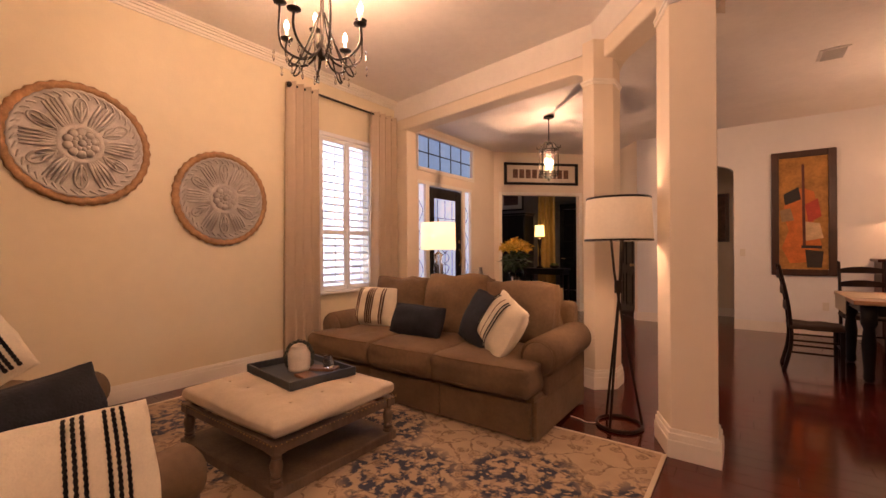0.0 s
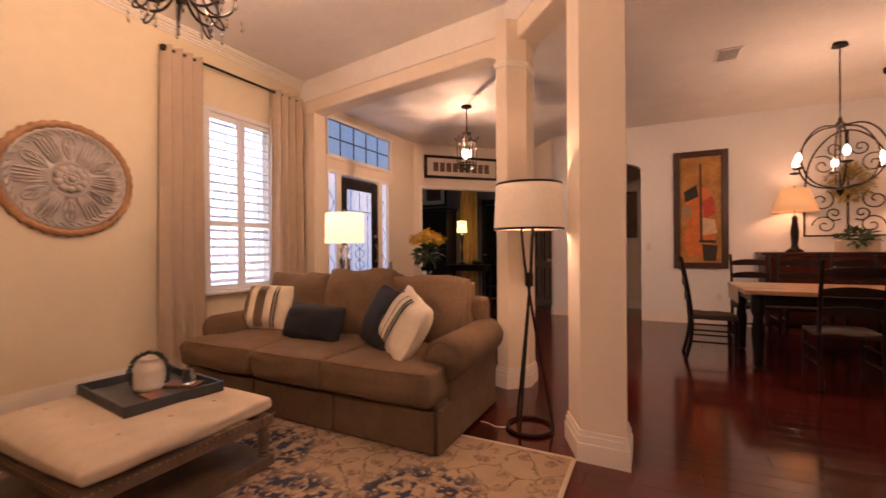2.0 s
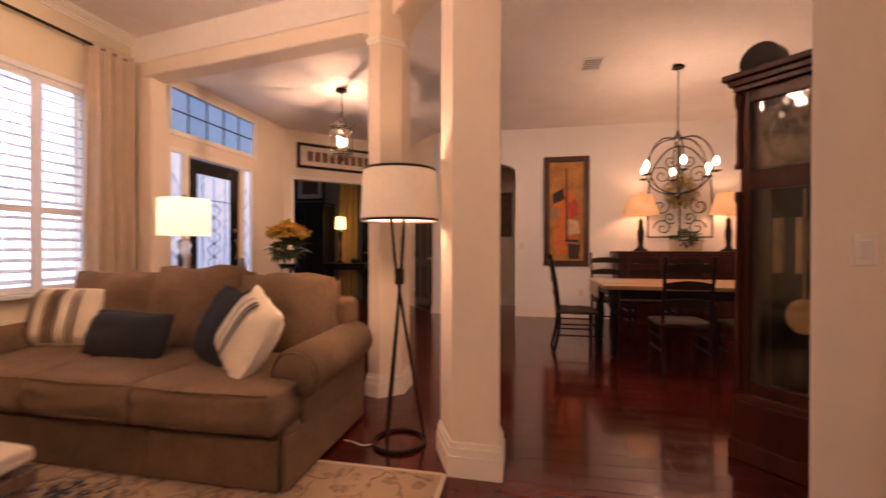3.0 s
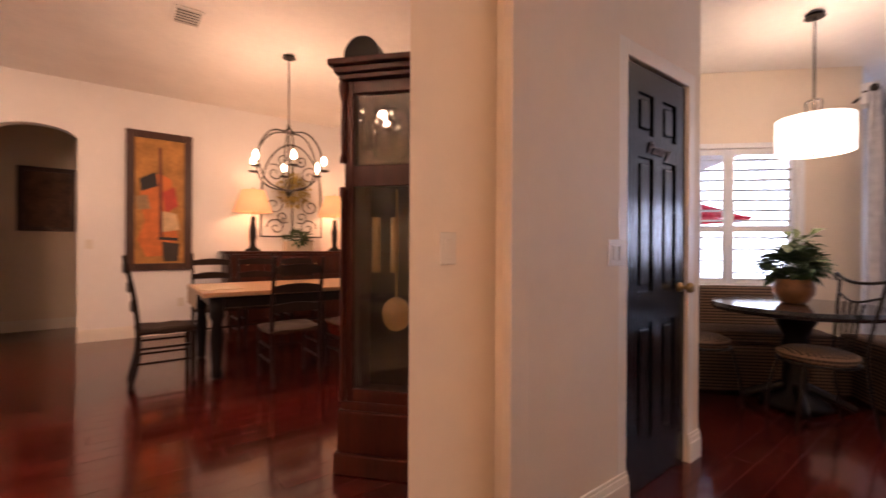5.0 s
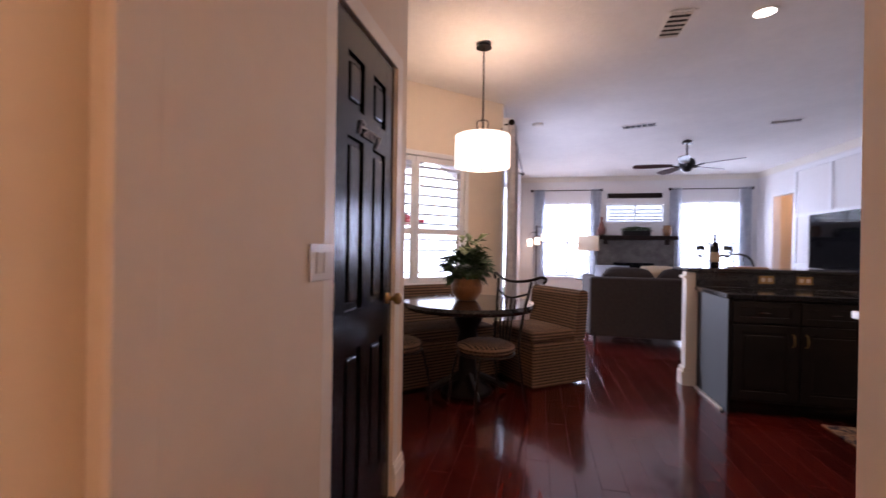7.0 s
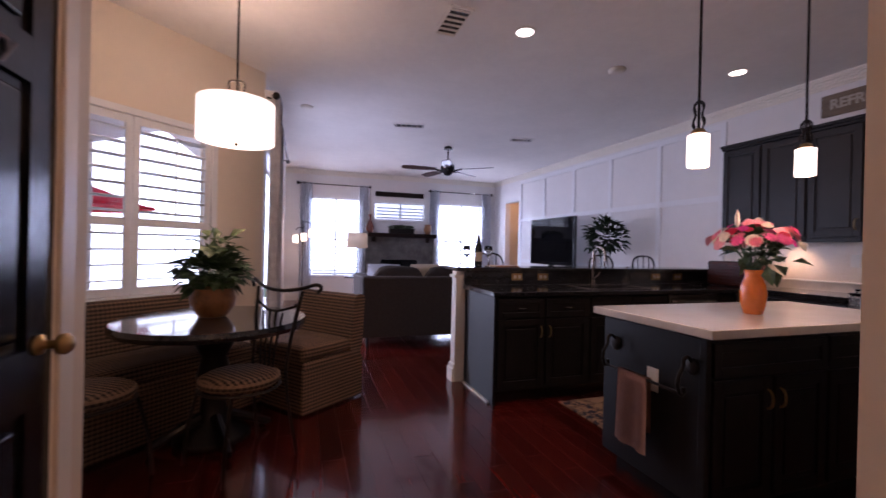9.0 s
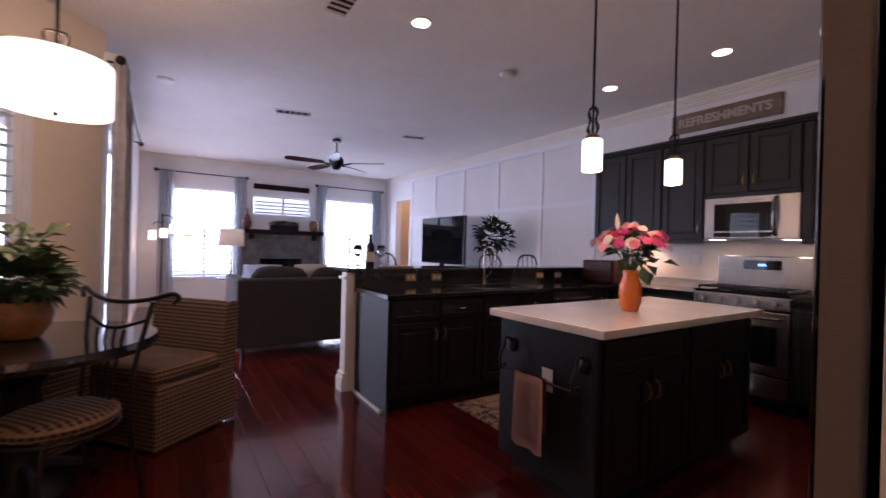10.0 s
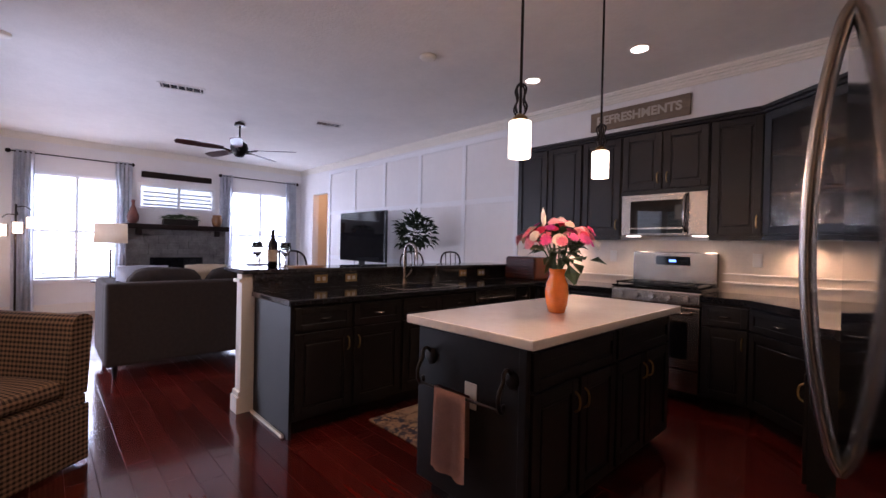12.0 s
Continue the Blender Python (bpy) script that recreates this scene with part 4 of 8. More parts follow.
pillow(-1.57, -0.01, 0.565, 0.58, 0.38, 58, 74, CREAM, "cream throw pillow with black woven stripes on the armchair", WS, ry=-5)
pillow(-3.30, 0.00, 0.69, 0.48, 0.46, 68, 80, CREAM, "cream throw pillow with black stitched stripes", [(u, 0.02, BLACK_YARN) for u in (-0.8, -0.68, 0.52, 0.64, 0.8)], ry=-30)
pillow(-2.36, 0.10, 0.54, 0.52, 0.34, 60, 80, NAVY, "navy pillow with a tan edge on the armchair", ry=-12)

# floor lamp
fl = thing("floor_lamp", "black metal tripod floor lamp with a cream drum shade", "floor lamp", pose(-0.66, 2.86, 0))
part("base_ring", tube([(0.15 * math.cos(a * math.pi / 12), 0.15 * math.sin(a * math.pi / 12), 0.012) for a in range(25)], 0.012, 8, smooth=1), IRON, fl)
for a in (20, 140, 260):
    ca, sa = math.cos(radians(a)), math.sin(radians(a))
    part("leg", tube([(0.15 * ca, 0.15 * sa, 0.012), (0.02 * -ca, 0.02 * -sa, 1.0), (-0.05 * ca, -0.05 * sa, 1.34)], 0.009, 8, smooth=1), IRON, fl)
part("collar", rod((0, 0, 0.94), (0, 0, 1.03), 0.028), IRON, fl)
part("shade", lathe([(0.225, 1.31), (0.228, 1.33), (0.215, 1.60), (0.212, 1.61), (0.209, 1.60), (0.220, 1.325)], 40), SHADE, fl, smooth=True)
part("shade_trim", lathe([(0.229, 1.308), (0.230, 1.322), (0.226, 1.322), (0.225, 1.308)], 40), IRON, fl)
part("shade_trim", lathe([(0.2165, 1.600), (0.2165, 1.614), (0.211, 1.614), (0.211, 1.600)], 40), IRON, fl)
part("cord", tube([(-0.13, -0.06, 0.008), (-0.20, -0.10, 0.006), (-0.26, -0.06, 0.006), (-0.33, -0.05, 0.006)], 0.004, 6), PLATE, fl)
lamp(-0.66, 2.86, 1.46, 16)


def candle_chandelier(name, label, m, arms, R, drop, tiers=None, crystals=False, rod_len=0.6, scroll=False):
    t = thing(name, label, "chandelier", m)
    # local z=0 at the hub bottom
    part("stem", rod((0, 0, 0), (0, 0, drop), 0.012), IRON, t)
    part("hub", lathe([(0.0, -0.04), (0.02, -0.03), (0.035, 0.0), (0.03, 0.03), (0.045, 0.06), (0.02, 0.09), (0.015, 0.14)], 18), IRON, t, smooth=True)
    part("cable", rod((0, 0, drop), (0, 0, drop + rod_len), 0.005), IRON, t)
    part("canopy", lathe([(0.065, drop + rod_len - 0.03), (0.055, drop + rod_len - 0.012), (0.02, drop + rod_len)], 20), IRON, t, smooth=True)
    for k in range(arms):
        a = 2 * math.pi * k / arms + 0.3
        r = R * (1.0 if k % 2 == 0 or not tiers else tiers)
        h = 0.16 if k % 2 == 0 or not tiers else 0.30
        ca, sa = math.cos(a), math.sin(a)
        arm = part("arm", tube([(0.02 * ca, 0.02 * sa, 0.05), (r * 0.35 * ca, r * 0.35 * sa, -0.06), (r * 0.8 * ca, r * 0.8 * sa, -0.04), (r * 1.05 * ca, r * 1.05 * sa, 0.04), (r * ca, r * sa, h)], 0.0085, 8), IRON, t, smooth=True)
        part("scroll", tube([(r * 0.7 * ca, r * 0.7 * sa, -0.045), (r * 0.85 * ca, r * 0.85 * sa, -0.12), (r * 0.6 * ca, r * 0.6 * sa, -0.10), (r * 0.3 * ca, r * 0.3 * sa, 0.10), (0.02 * ca, 0.02 * sa, drop * 0.7)], 0.006, 6), IRON, arm, smooth=True)
        part("drip_pan", lathe([(0.012, h - 0.01), (0.042, h), (0.045, h + 0.008), (0.014, h + 0.006)], 18, c=(r * ca, r * sa, 0)), IRON, arm)
        part("candle", rod((r * ca, r * sa, h), (r * ca, r * sa, h + 0.07), 0.012), TRIM, arm)
        part("bulb", lathe([(0.010, 0), (0.019, 0.02), (0.017, 0.04), (0.006, 0.065), (0.0, 0.075)], 12, c=(r * ca, r * sa, h + 0.07)), BULB, arm, "glowing flame-shaped bulb", smooth=True)
        if crystals:
            for q in range(3):
                cr = r * (0.55 + 0.3 * q)
                part("crystal", lathe([(0.0, -0.05), (0.010, -0.03), (0.004, 0.0), (0.009, 0.014), (0.0, 0.03)], 6, c=(cr * ca, cr * sa, -0.10 + 0.05 * (q % 2) - (0.05 if q == 2 else 0) + (0.1 if q == 2 else 0))), CRYSTAL, arm)
    return t


candle_chandelier("chandelier", "dark iron candle chandelier with crystal drops", pose(-2.32, 1.60, 2.62), 8, 0.30, 0.42, tiers=0.92, crystals=True, rod_len=0.36)
for a in range(3):
    lamp(-2.32 + 0.25 * math.cos(a * 2.1), 1.60 + 0.25 * math.sin(a * 2.1), 2.98, 32, size=0.06)

# console behind the sofa with lamp, vases
co = thing("console_table", "dark wooden console table behind the sofa", "table", pose(-2.30, 3.50, 0))
part("top", box(-0.85, 0.85, -0.15, 0.17, 0.74, 0.78, 0.006), DARK_WOOD, co)
for x in (-0.8, 0.8):
    for y in (-0.11, 0.13):
        part("leg", box(x - 0.025, x + 0.025, y - 0.025, y + 0.025, 0, 0.74, 0.004), DARK_WOOD, co)


def table_lamp(name, label, x, y, z, r0, r1, h0, h1, mat, base_mat, prof, watts, color=(1.0, 0.62, 0.33)):
    t = thing(name, label, "table lamp", pose(x, y, z))
    part("base", lathe(prof, 22), base_mat, t, smooth=True)
    part("shade", lathe([(r0, h0), (r1, h1), (r1 - 0.006, h1), (r0 - 0.006, h0)], 36), mat, t, smooth=True)
    part("neck", rod((0, 0, prof[-1][1]), (0, 0, h1 + 0.02), 0.006), BRASS, t)
    part("finial", ball((0, 0, h1 + 0.03), 0.012, u=8, v=6), BRASS, t)
    lamp(x, y, z + (h0 + h1) / 2, watts, color)
    return t


table_lamp("table_lamp", "glowing white drum shade lamp with a clear glass base", -2.73, 3.50, 0.781, 0.195, 0.190, 0.47, 0.77, SHADE_BRIGHT, GLASS, [(0.07, 0), (0.07, 0.03), (0.05, 0.05), (0.055, 0.30), (0.03, 0.34), (0.05, 0.36), (0.05, 0.42), (0.01, 0.45)], 11)
v = thing("flower_vase", "clear glass vase of yellow flowers on the console", "vase", pose(-1.78, 3.50, 0.781))
part("vase", lathe([(0.05, 0), (0.06, 0.02), (0.035, 0.10), (0.05, 0.20), (0.075, 0.24), (0.072, 0.24), (0.045, 0.20), (0.03, 0.10), (0.045, 0.02)], 22), GLASS, v, smooth=True)


def leafy(n, r, zc, size, mat_name, flat=0.8, seed=1, center=(0, 0), lift=0.0, cone=1.0):
    random.seed(seed)
    b = bmesh.new()
    for k in range(n):
        a, e, q = random.random() * 6.283, random.random() * 2 - 1, (0.35 + 0.65 * random.random()) * r
        s = math.sqrt(max(0, 1 - e * e))
        p = Vector((center[0] + q * s * math.cos(a), center[1] + q * s * math.sin(a), zc + q * e * flat + lift * random.random()))
        out = Vector((math.cos(a) * s, math.sin(a) * s, e * 0.6 + 0.1)).normalized()
        L, w = size * (0.7 + 0.6 * random.random()), size * 0.34
        side = out.cross(Vector((random.random() - 0.5, random.random() - 0.5, 1))).normalized()
        up = side.cross(out)
        t0, t1, t2, t3 = p, p + out * L * 0.5 + side * w + up * 0.1 * L, p + out * L - up * 0.18 * L, p + out * L * 0.5 - side * w + up * 0.1 * L
        vs = [b.verts.new(x) for x in (t0, t1, t2, t3, p + out * L * 0.5 + up * 0.02 * L)]
        b.faces.new((vs[0], vs[1], vs[4]))
        b.faces.new((vs[1], vs[2], vs[4]))
        b.faces.new((vs[2], vs[3], vs[4]))
        b.faces.new((vs[3], vs[0], vs[4]))
    return b


part("foliage", leafy(110, 0.10, 0.36, 0.09, LEAF, seed=3), LEAF, v)
YEL = material("yellow_petal", (0.72, 0.47, 0.06), 0.7, vary=0.4, scale=30)
for k in range(18):
    a, q = k * 2.4, 0.034 * math.sqrt(k)
    part("bloom", leafy(40, 0.035, 0, 0.034, YEL, seed=k, center=(q * math.cos(a), q * math.sin(a))), YEL, v).location = (0, 0, 0.55 - q * 0.5)
gv = thing("vase", "grey ceramic bottle vase on the console", "vase", pose(-2.18, 3.50, 0.781))
part("body", lathe([(0.05, 0), (0.075, 0.04), (0.07, 0.12), (0.03, 0.20), (0.015, 0.27), (0.018, 0.285)], 22), material("grey_glaze", (0.20, 0.18, 0.16), 0.4, vary=0.3), gv, smooth=True)

# ---- foyer ----
d = thing("door_1", "black front door with a tall leaded glass panel", "door", pose(-3.94, 5.295, 0, 0, 0, 90), kind="structure")
b = bmesh.new()
for q in ((-0.46, -0.30), (0.30, 0.46)):
    box(q[0], q[1], -0.022, 0.022, 0.01, 2.22, 0.004, bm=b)
for q in ((0.01, 0.42), (2.06, 2.22)):
    box(-0.30, 0.30, -0.0215, 0.0215, q[0], q[1], 0.004, bm=b)
leaf = part("leaf", b, BLACK_PAINT, d)
part("glass_panel", box(-0.30, 0.30, -0.006, 0.006, 0.42, 2.06), FROSTED, d)
b = bmesh.new()
for x in (-0.2, 0.0, 0.2):
    box(x - 0.004, x + 0.004, -0.012, -0.007, 0.44, 2.04, bm=b)
for z in (0.7, 1.75):
    box(-0.29, 0.29, -0.0125, -0.0075, z - 0.004, z + 0.004, bm=b)
for k in range(5):
    for s in (-1, 1):
        tube([(0, -0.010, 0.85 + k * 0.17), (s * 0.09, -0.010, 0.90 + k * 0.17), (s * 0.12, -0.010, 0.97 + k * 0.17), (0, -0.010, 1.02 + k * 0.17)], 0.005, 5, b)
part("leading", b, BLACK_PAINT, d)
part("door_handle", tube([(0.38, -0.03, 1.25), (0.38, -0.075, 1.20), (0.38, -0.075, 1.02), (0.38, -0.03, 0.98)], 0.010, 8), BRASS, d, "brass door handle")
part("deadbolt", rod((0.38, -0.022, 1.38), (0.38, -0.04, 1.38), 0.028), BRASS, d)
b = bmesh.new()
for y in (-0.755, -0.55, -0.50, 0.46, 0.51, 0.715):
    box(y, y + 0.042, -0.05, 0.035, 0.0, 2.26, 0.004, bm=b)
box(-0.755, 0.757, -0.052, 0.037, 2.245, 2.30, 0.004, bm=b)
part("door_frame", b, TRIM, d)
for x0, x1 in ((-0.713, -0.55), (0.552, 0.715)):
    s = part("sidelight", box(x0, x1, -0.004, 0.004, 0.10, 2.245), FROSTED, d, "narrow leaded glass sidelight")
    b = bmesh.new()
    for z in (0.5, 0.95, 1.4, 1.85):
        tube([(x0 + 0.01, -0.008, z - 0.2), ((x0 + x1) / 2, -0.008, z - 0.12), (x1 - 0.01, -0.008, z), ((x0 + x1) / 2, -0.008, z + 0.1), (x0 + 0.01, -0.008, z + 0.2)], 0.004, 5, b)
    part("leading", b, BLACK_PAINT, s)
w = thing("window_2", "blue evening transom window with dark muntins", "window", pose(-3.94, 5.32, 0, 0, 0, 90), kind="structure")
part("pane", box(-0.755, 0.755, -0.004, 0.004, 2.50, 2.98), TRANSOM, w)
b = bmesh.new()
for k in range(1, 5):
    box(-0.755 + k * 0.302 - 0.008, -0.755 + k * 0.302 + 0.008, -0.014, 0.014, 2.50, 2.98, bm=b)
box(-0.755, 0.755, -0.0145, 0.0145, 2.732, 2.748, bm=b)
part("muntin", b, BLACK_PAINT, w)
b = bmesh.new()
for q in ((-0.815, -0.755), (0.755, 0.815)):
    box(q[0], q[1], -0.06, 0.03, 2.44, 3.04, 0.004, bm=b)
for z in ((2.44, 2.50), (2.98, 3.04)):
    box(-0.755, 0.755, -0.058, 0.028, z[0], z[1], 0.004, bm=b)
part("window_frame", b, TRIM, w)

la = thing("lantern_pendant", "bronze cage lantern with glowing candle bulbs", "pendant lamp", pose(-2.20, 5.41, 0))
part("canopy", lathe([(0.075, 3.10), (0.065, 3.118), (0.03, 3.13)], 20), IRON, la)
part("chain", tube([(0, 0, 3.10), (0.004, 0, 2.95), (0, 0, 2.76)], 0.007, 6), IRON, la)
part("crown_knob", lathe([(0.0, 2.70), (0.022, 2.72), (0.030, 2.74), (0.012, 2.77)], 14), IRON, la, smooth=True)
for z, r in ((2.64, 0.132), (2.615, 0.132), (2.33, 0.128), (2.30, 0.132)):
    part("ring", tube([(r * math.cos(a * math.pi / 12), r * math.sin(a * math.pi / 12), z) for a in range(25)], 0.008, 6, smooth=1), IRON, la)
for k in range(6):
    a = k * math.pi / 3 + 0.2
    c, q = math.cos(a), math.sin(a)
    part("bar", rod((0.130 * c, 0.130 * q, 2.29), (0.130 * c, 0.130 * q, 2.66), 0.0075, seg=8), IRON, la)
    part("scroll", tube([(0.02 * c, 0.02 * q, 2.73), (0.06 * c, 0.06 * q, 2.77), (0.11 * c, 0.11 * q, 2.68), (0.16 * c, 0.16 * q, 2.66), (0.165 * c, 0.165 * q, 2.70)], 0.006, 6), IRON, la)
    part("foot_scroll", tube([(0.130 * c, 0.130 * q, 2.30), (0.09 * c, 0.09 * q, 2.26), (0.02 * c, 0.02 * q, 2.255)], 0.006, 6), IRON, la)
part("bottom_finial", lathe([(0.0, 2.20), (0.014, 2.225), (0.022, 2.25), (0.010, 2.28)], 12), IRON, la, smooth=True)
part("stem", rod((0, 0, 2.26), (0, 0, 2.40), 0.008), IRON, la)
for k in range(3):
    a = k * 2.094
    part("candle", rod((0.045 * math.cos(a), 0.045 * math.sin(a), 2.36), (0.045 * math.cos(a), 0.045 * math.sin(a), 2.42), 0.011), TRIM, la)
    part("bulb", lathe([(0.010, 2.42), (0.022, 2.45), (0.020, 2.49), (0.0, 2.54)], 10, c=(0.045 * math.cos(a), 0.045 * math.sin(a), 0)), BULB, la, "glowing candle bulb")
for z, watts in ((2.575, 26), (2.425, 26)):
    lamp(-2.20, 5.41, z, watts, size=0.004)

# picture over the study opening
sm, SL = along((-3.90, 6.87), (-2.2, 8.57))
MATTE = material("cream_paper", (0.68, 0.60, 0.50), 0.8, vary=0.05)
pf = thing("picture_frame", "wide black framed photo sign over the study opening", "picture", sm)
b = bmesh.new()
for z in ((2.50, 2.55), (2.88, 2.93)):
    box(0.20, 1.72, -0.03, -0.003, z[0], z[1], 0.004, bm=b)
for x in ((0.20, 0.26), (1.66, 1.72)):
    box(x[0], x[1], -0.0302, -0.003, 2.55, 2.88, 0.004, bm=b)
part("frame", b, BLACK_PAINT, pf)
part("mat", box(0.26, 1.66, -0.014, -0.004, 2.55, 2.88), MATTE, pf)
PH = material("sepia_print", (0.14, 0.07, 0.05), 0.7, vary=0.6, scale=25)
for k in range(9):
    part("print", box(0.38 + k * 0.13, 0.48 + k * 0.13, -0.017, -0.0145, 2.63, 2.80), PH, pf)
# casing round the study opening
b = bmesh.new()
box(0.10, 0.16, -0.014, -0.001, 0, 2.36, 0.003, bm=b)
box(0.16, 1.75, -0.0145, -0.001, 2.30, 2.36, 0.003, bm=b)
box(1.75, 1.81, -0.014, -0.001, 0, 2.36, 0.003, bm=b)
o = part("trim", b, TRIM)
o.matrix_basis = sm
tagged(o, "white casing round the study opening", "trim", kind="structure")
# study things
cab = thing("cabinet", "tall black cabinet in the study", "cabinet", pose(-4.66, 9.16, 0))
part("body", box(-0.45, 0.45, -0.25, 0.25, 0.0, 2.06, 0.01), BLACK_WOOD, cab)
part("cornice", box(-0.48, 0.48, -0.29, 0.25, 2.061, 2.11, 0.01), BLACK_WOOD, cab)
for x0, x1, hx in ((-0.44, -0.01, -0.05), (0.01, 0.44, 0.05)):
    q = part("door", box(x0, x1, -0.275, -0.252, 0.08, 2.0, 0.006), BLACK_WOOD, cab)
    part("knob", ball((hx, -0.285, 1.05), 0.014, u=8, v=6), BRASS, q)
sp = thing("picture_frame", "grey matted picture in a dark frame on the study wall", "picture", pose(-4.86, 9.497, 2.52))
b = bmesh.new()
for s in (-1, 1):
    box(s * 0.33 - 0.025, s * 0.33 + 0.025, -0.03, -0.002, -0.30, 0.30, 0.004, bm=b)
    box(-0.305, 0.305, -0.0295, -0.002, s * 0.275 - 0.025, s * 0.275 + 0.025, 0.004, bm=b)
part("frame", b, BLACK_WOOD, sp)
part("mat", box(-0.305, 0.305, -0.012, -0.003, -0.25, 0.25), MATTE, sp)
part("print", box(-0.20, 0.20, -0.0145, -0.0125, -0.15, 0.15), PH, sp)
dk = thing("side_table", "dark wooden side table in the study", "table", pose(-3.74, 9.05, 0))
part("top", box(-0.5, 0.5, -0.22, 0.22, 0.76, 0.80, 0.005), BLACK_WOOD, dk)
part("apron", box(-0.46, 0.46, -0.18, 0.18, 0.66, 0.759), BLACK_WOOD, dk)
for x in (-0.45, 0.45):
    for y in (-0.18, 0.18):
        part("leg", box(x - 0.02, x + 0.02, y - 0.02, y + 0.02, 0, 0.759), BLACK_WOOD, dk)
table_lamp("table_lamp", "amber lit table lamp in the study", -3.90, 9.05, 0.801, 0.115, 0.10, 0.74, 1.0, material("yellow_lit_shade", (0.8, 0.6, 0.25), 0.9, emit=(1.0, 0.70, 0.20), emit_power=3.0), IRON, [(0.09, 0), (0.09, 0.02), (0.02, 0.06), (0.035, 0.20), (0.015, 0.42), (0.03, 0.50), (0.05, 0.66), (0.012, 0.72)], 9)
fb = thing("fruit_bowl", "dark bowl of green fruit on the study table", "bowl", pose(-3.52, 9.0, 0.801))
part("bowl", lathe([(0.05, 0), (0.10, 0.03), (0.13, 0.07), (0.125, 0.07), (0.09, 0.03)], 20), IRON, fb, smooth=True)
for k in range(5):
    part("fruit", ball((0.06 * math.cos(k * 1.26), 0.06 * math.sin(k * 1.26), 0.085), 0.036, u=10, v=7), LEAF_PALE, fb, smooth=True)
drape(pose(-3.86, 9.40, 2.7, 0, 0, 180), 0.46, 2.66, "gold study curtain behind the lamp", material("gold_curtain", (0.42, 0.27, 0.08), 0.8, vary=0.15), folds=4)
fd = thing("door_5", "dark glazed study door beside the gold curtain", "door", pose(-3.56, 9.47, 0), kind="structure")
b = bmesh.new()
for x0, x1 in ((0.0, 0.10), (0.72, 0.82)):
    box(x0, x1, -0.03, 0.01, 0.01, 2.30, 0.004, bm=b)
for z0, z1 in ((0.01, 0.28), (2.18, 2.30)):
    box(0.10, 0.72, -0.0295, 0.0095, z0, z1, 0.004, bm=b)
for k in range(1, 5):
    box(0.10, 0.72, -0.024, 0.004, 0.28 + k * 0.38 - 0.012, 0.28 + k * 0.38 + 0.012, bm=b)
box(0.398, 0.422, -0.0245, 0.0045, 0.28, 2.18, bm=b)
part("leaf", b, BLACK_PAINT, fd)
for k in range(5):
    for x0 in (0.10, 0.422):
        part("pane", box(x0, x0 + 0.298, -0.012, -0.006, 0.292 + k * 0.38, 0.648 + k * 0.38), BLACK_GLASS, fd)
part("door_handle", tube([(0.05, -0.03, 1.02), (0.05, -0.07, 1.02), (0.14, -0.07, 1.02)], 0.010, 8, smooth=1), BRASS, fd)


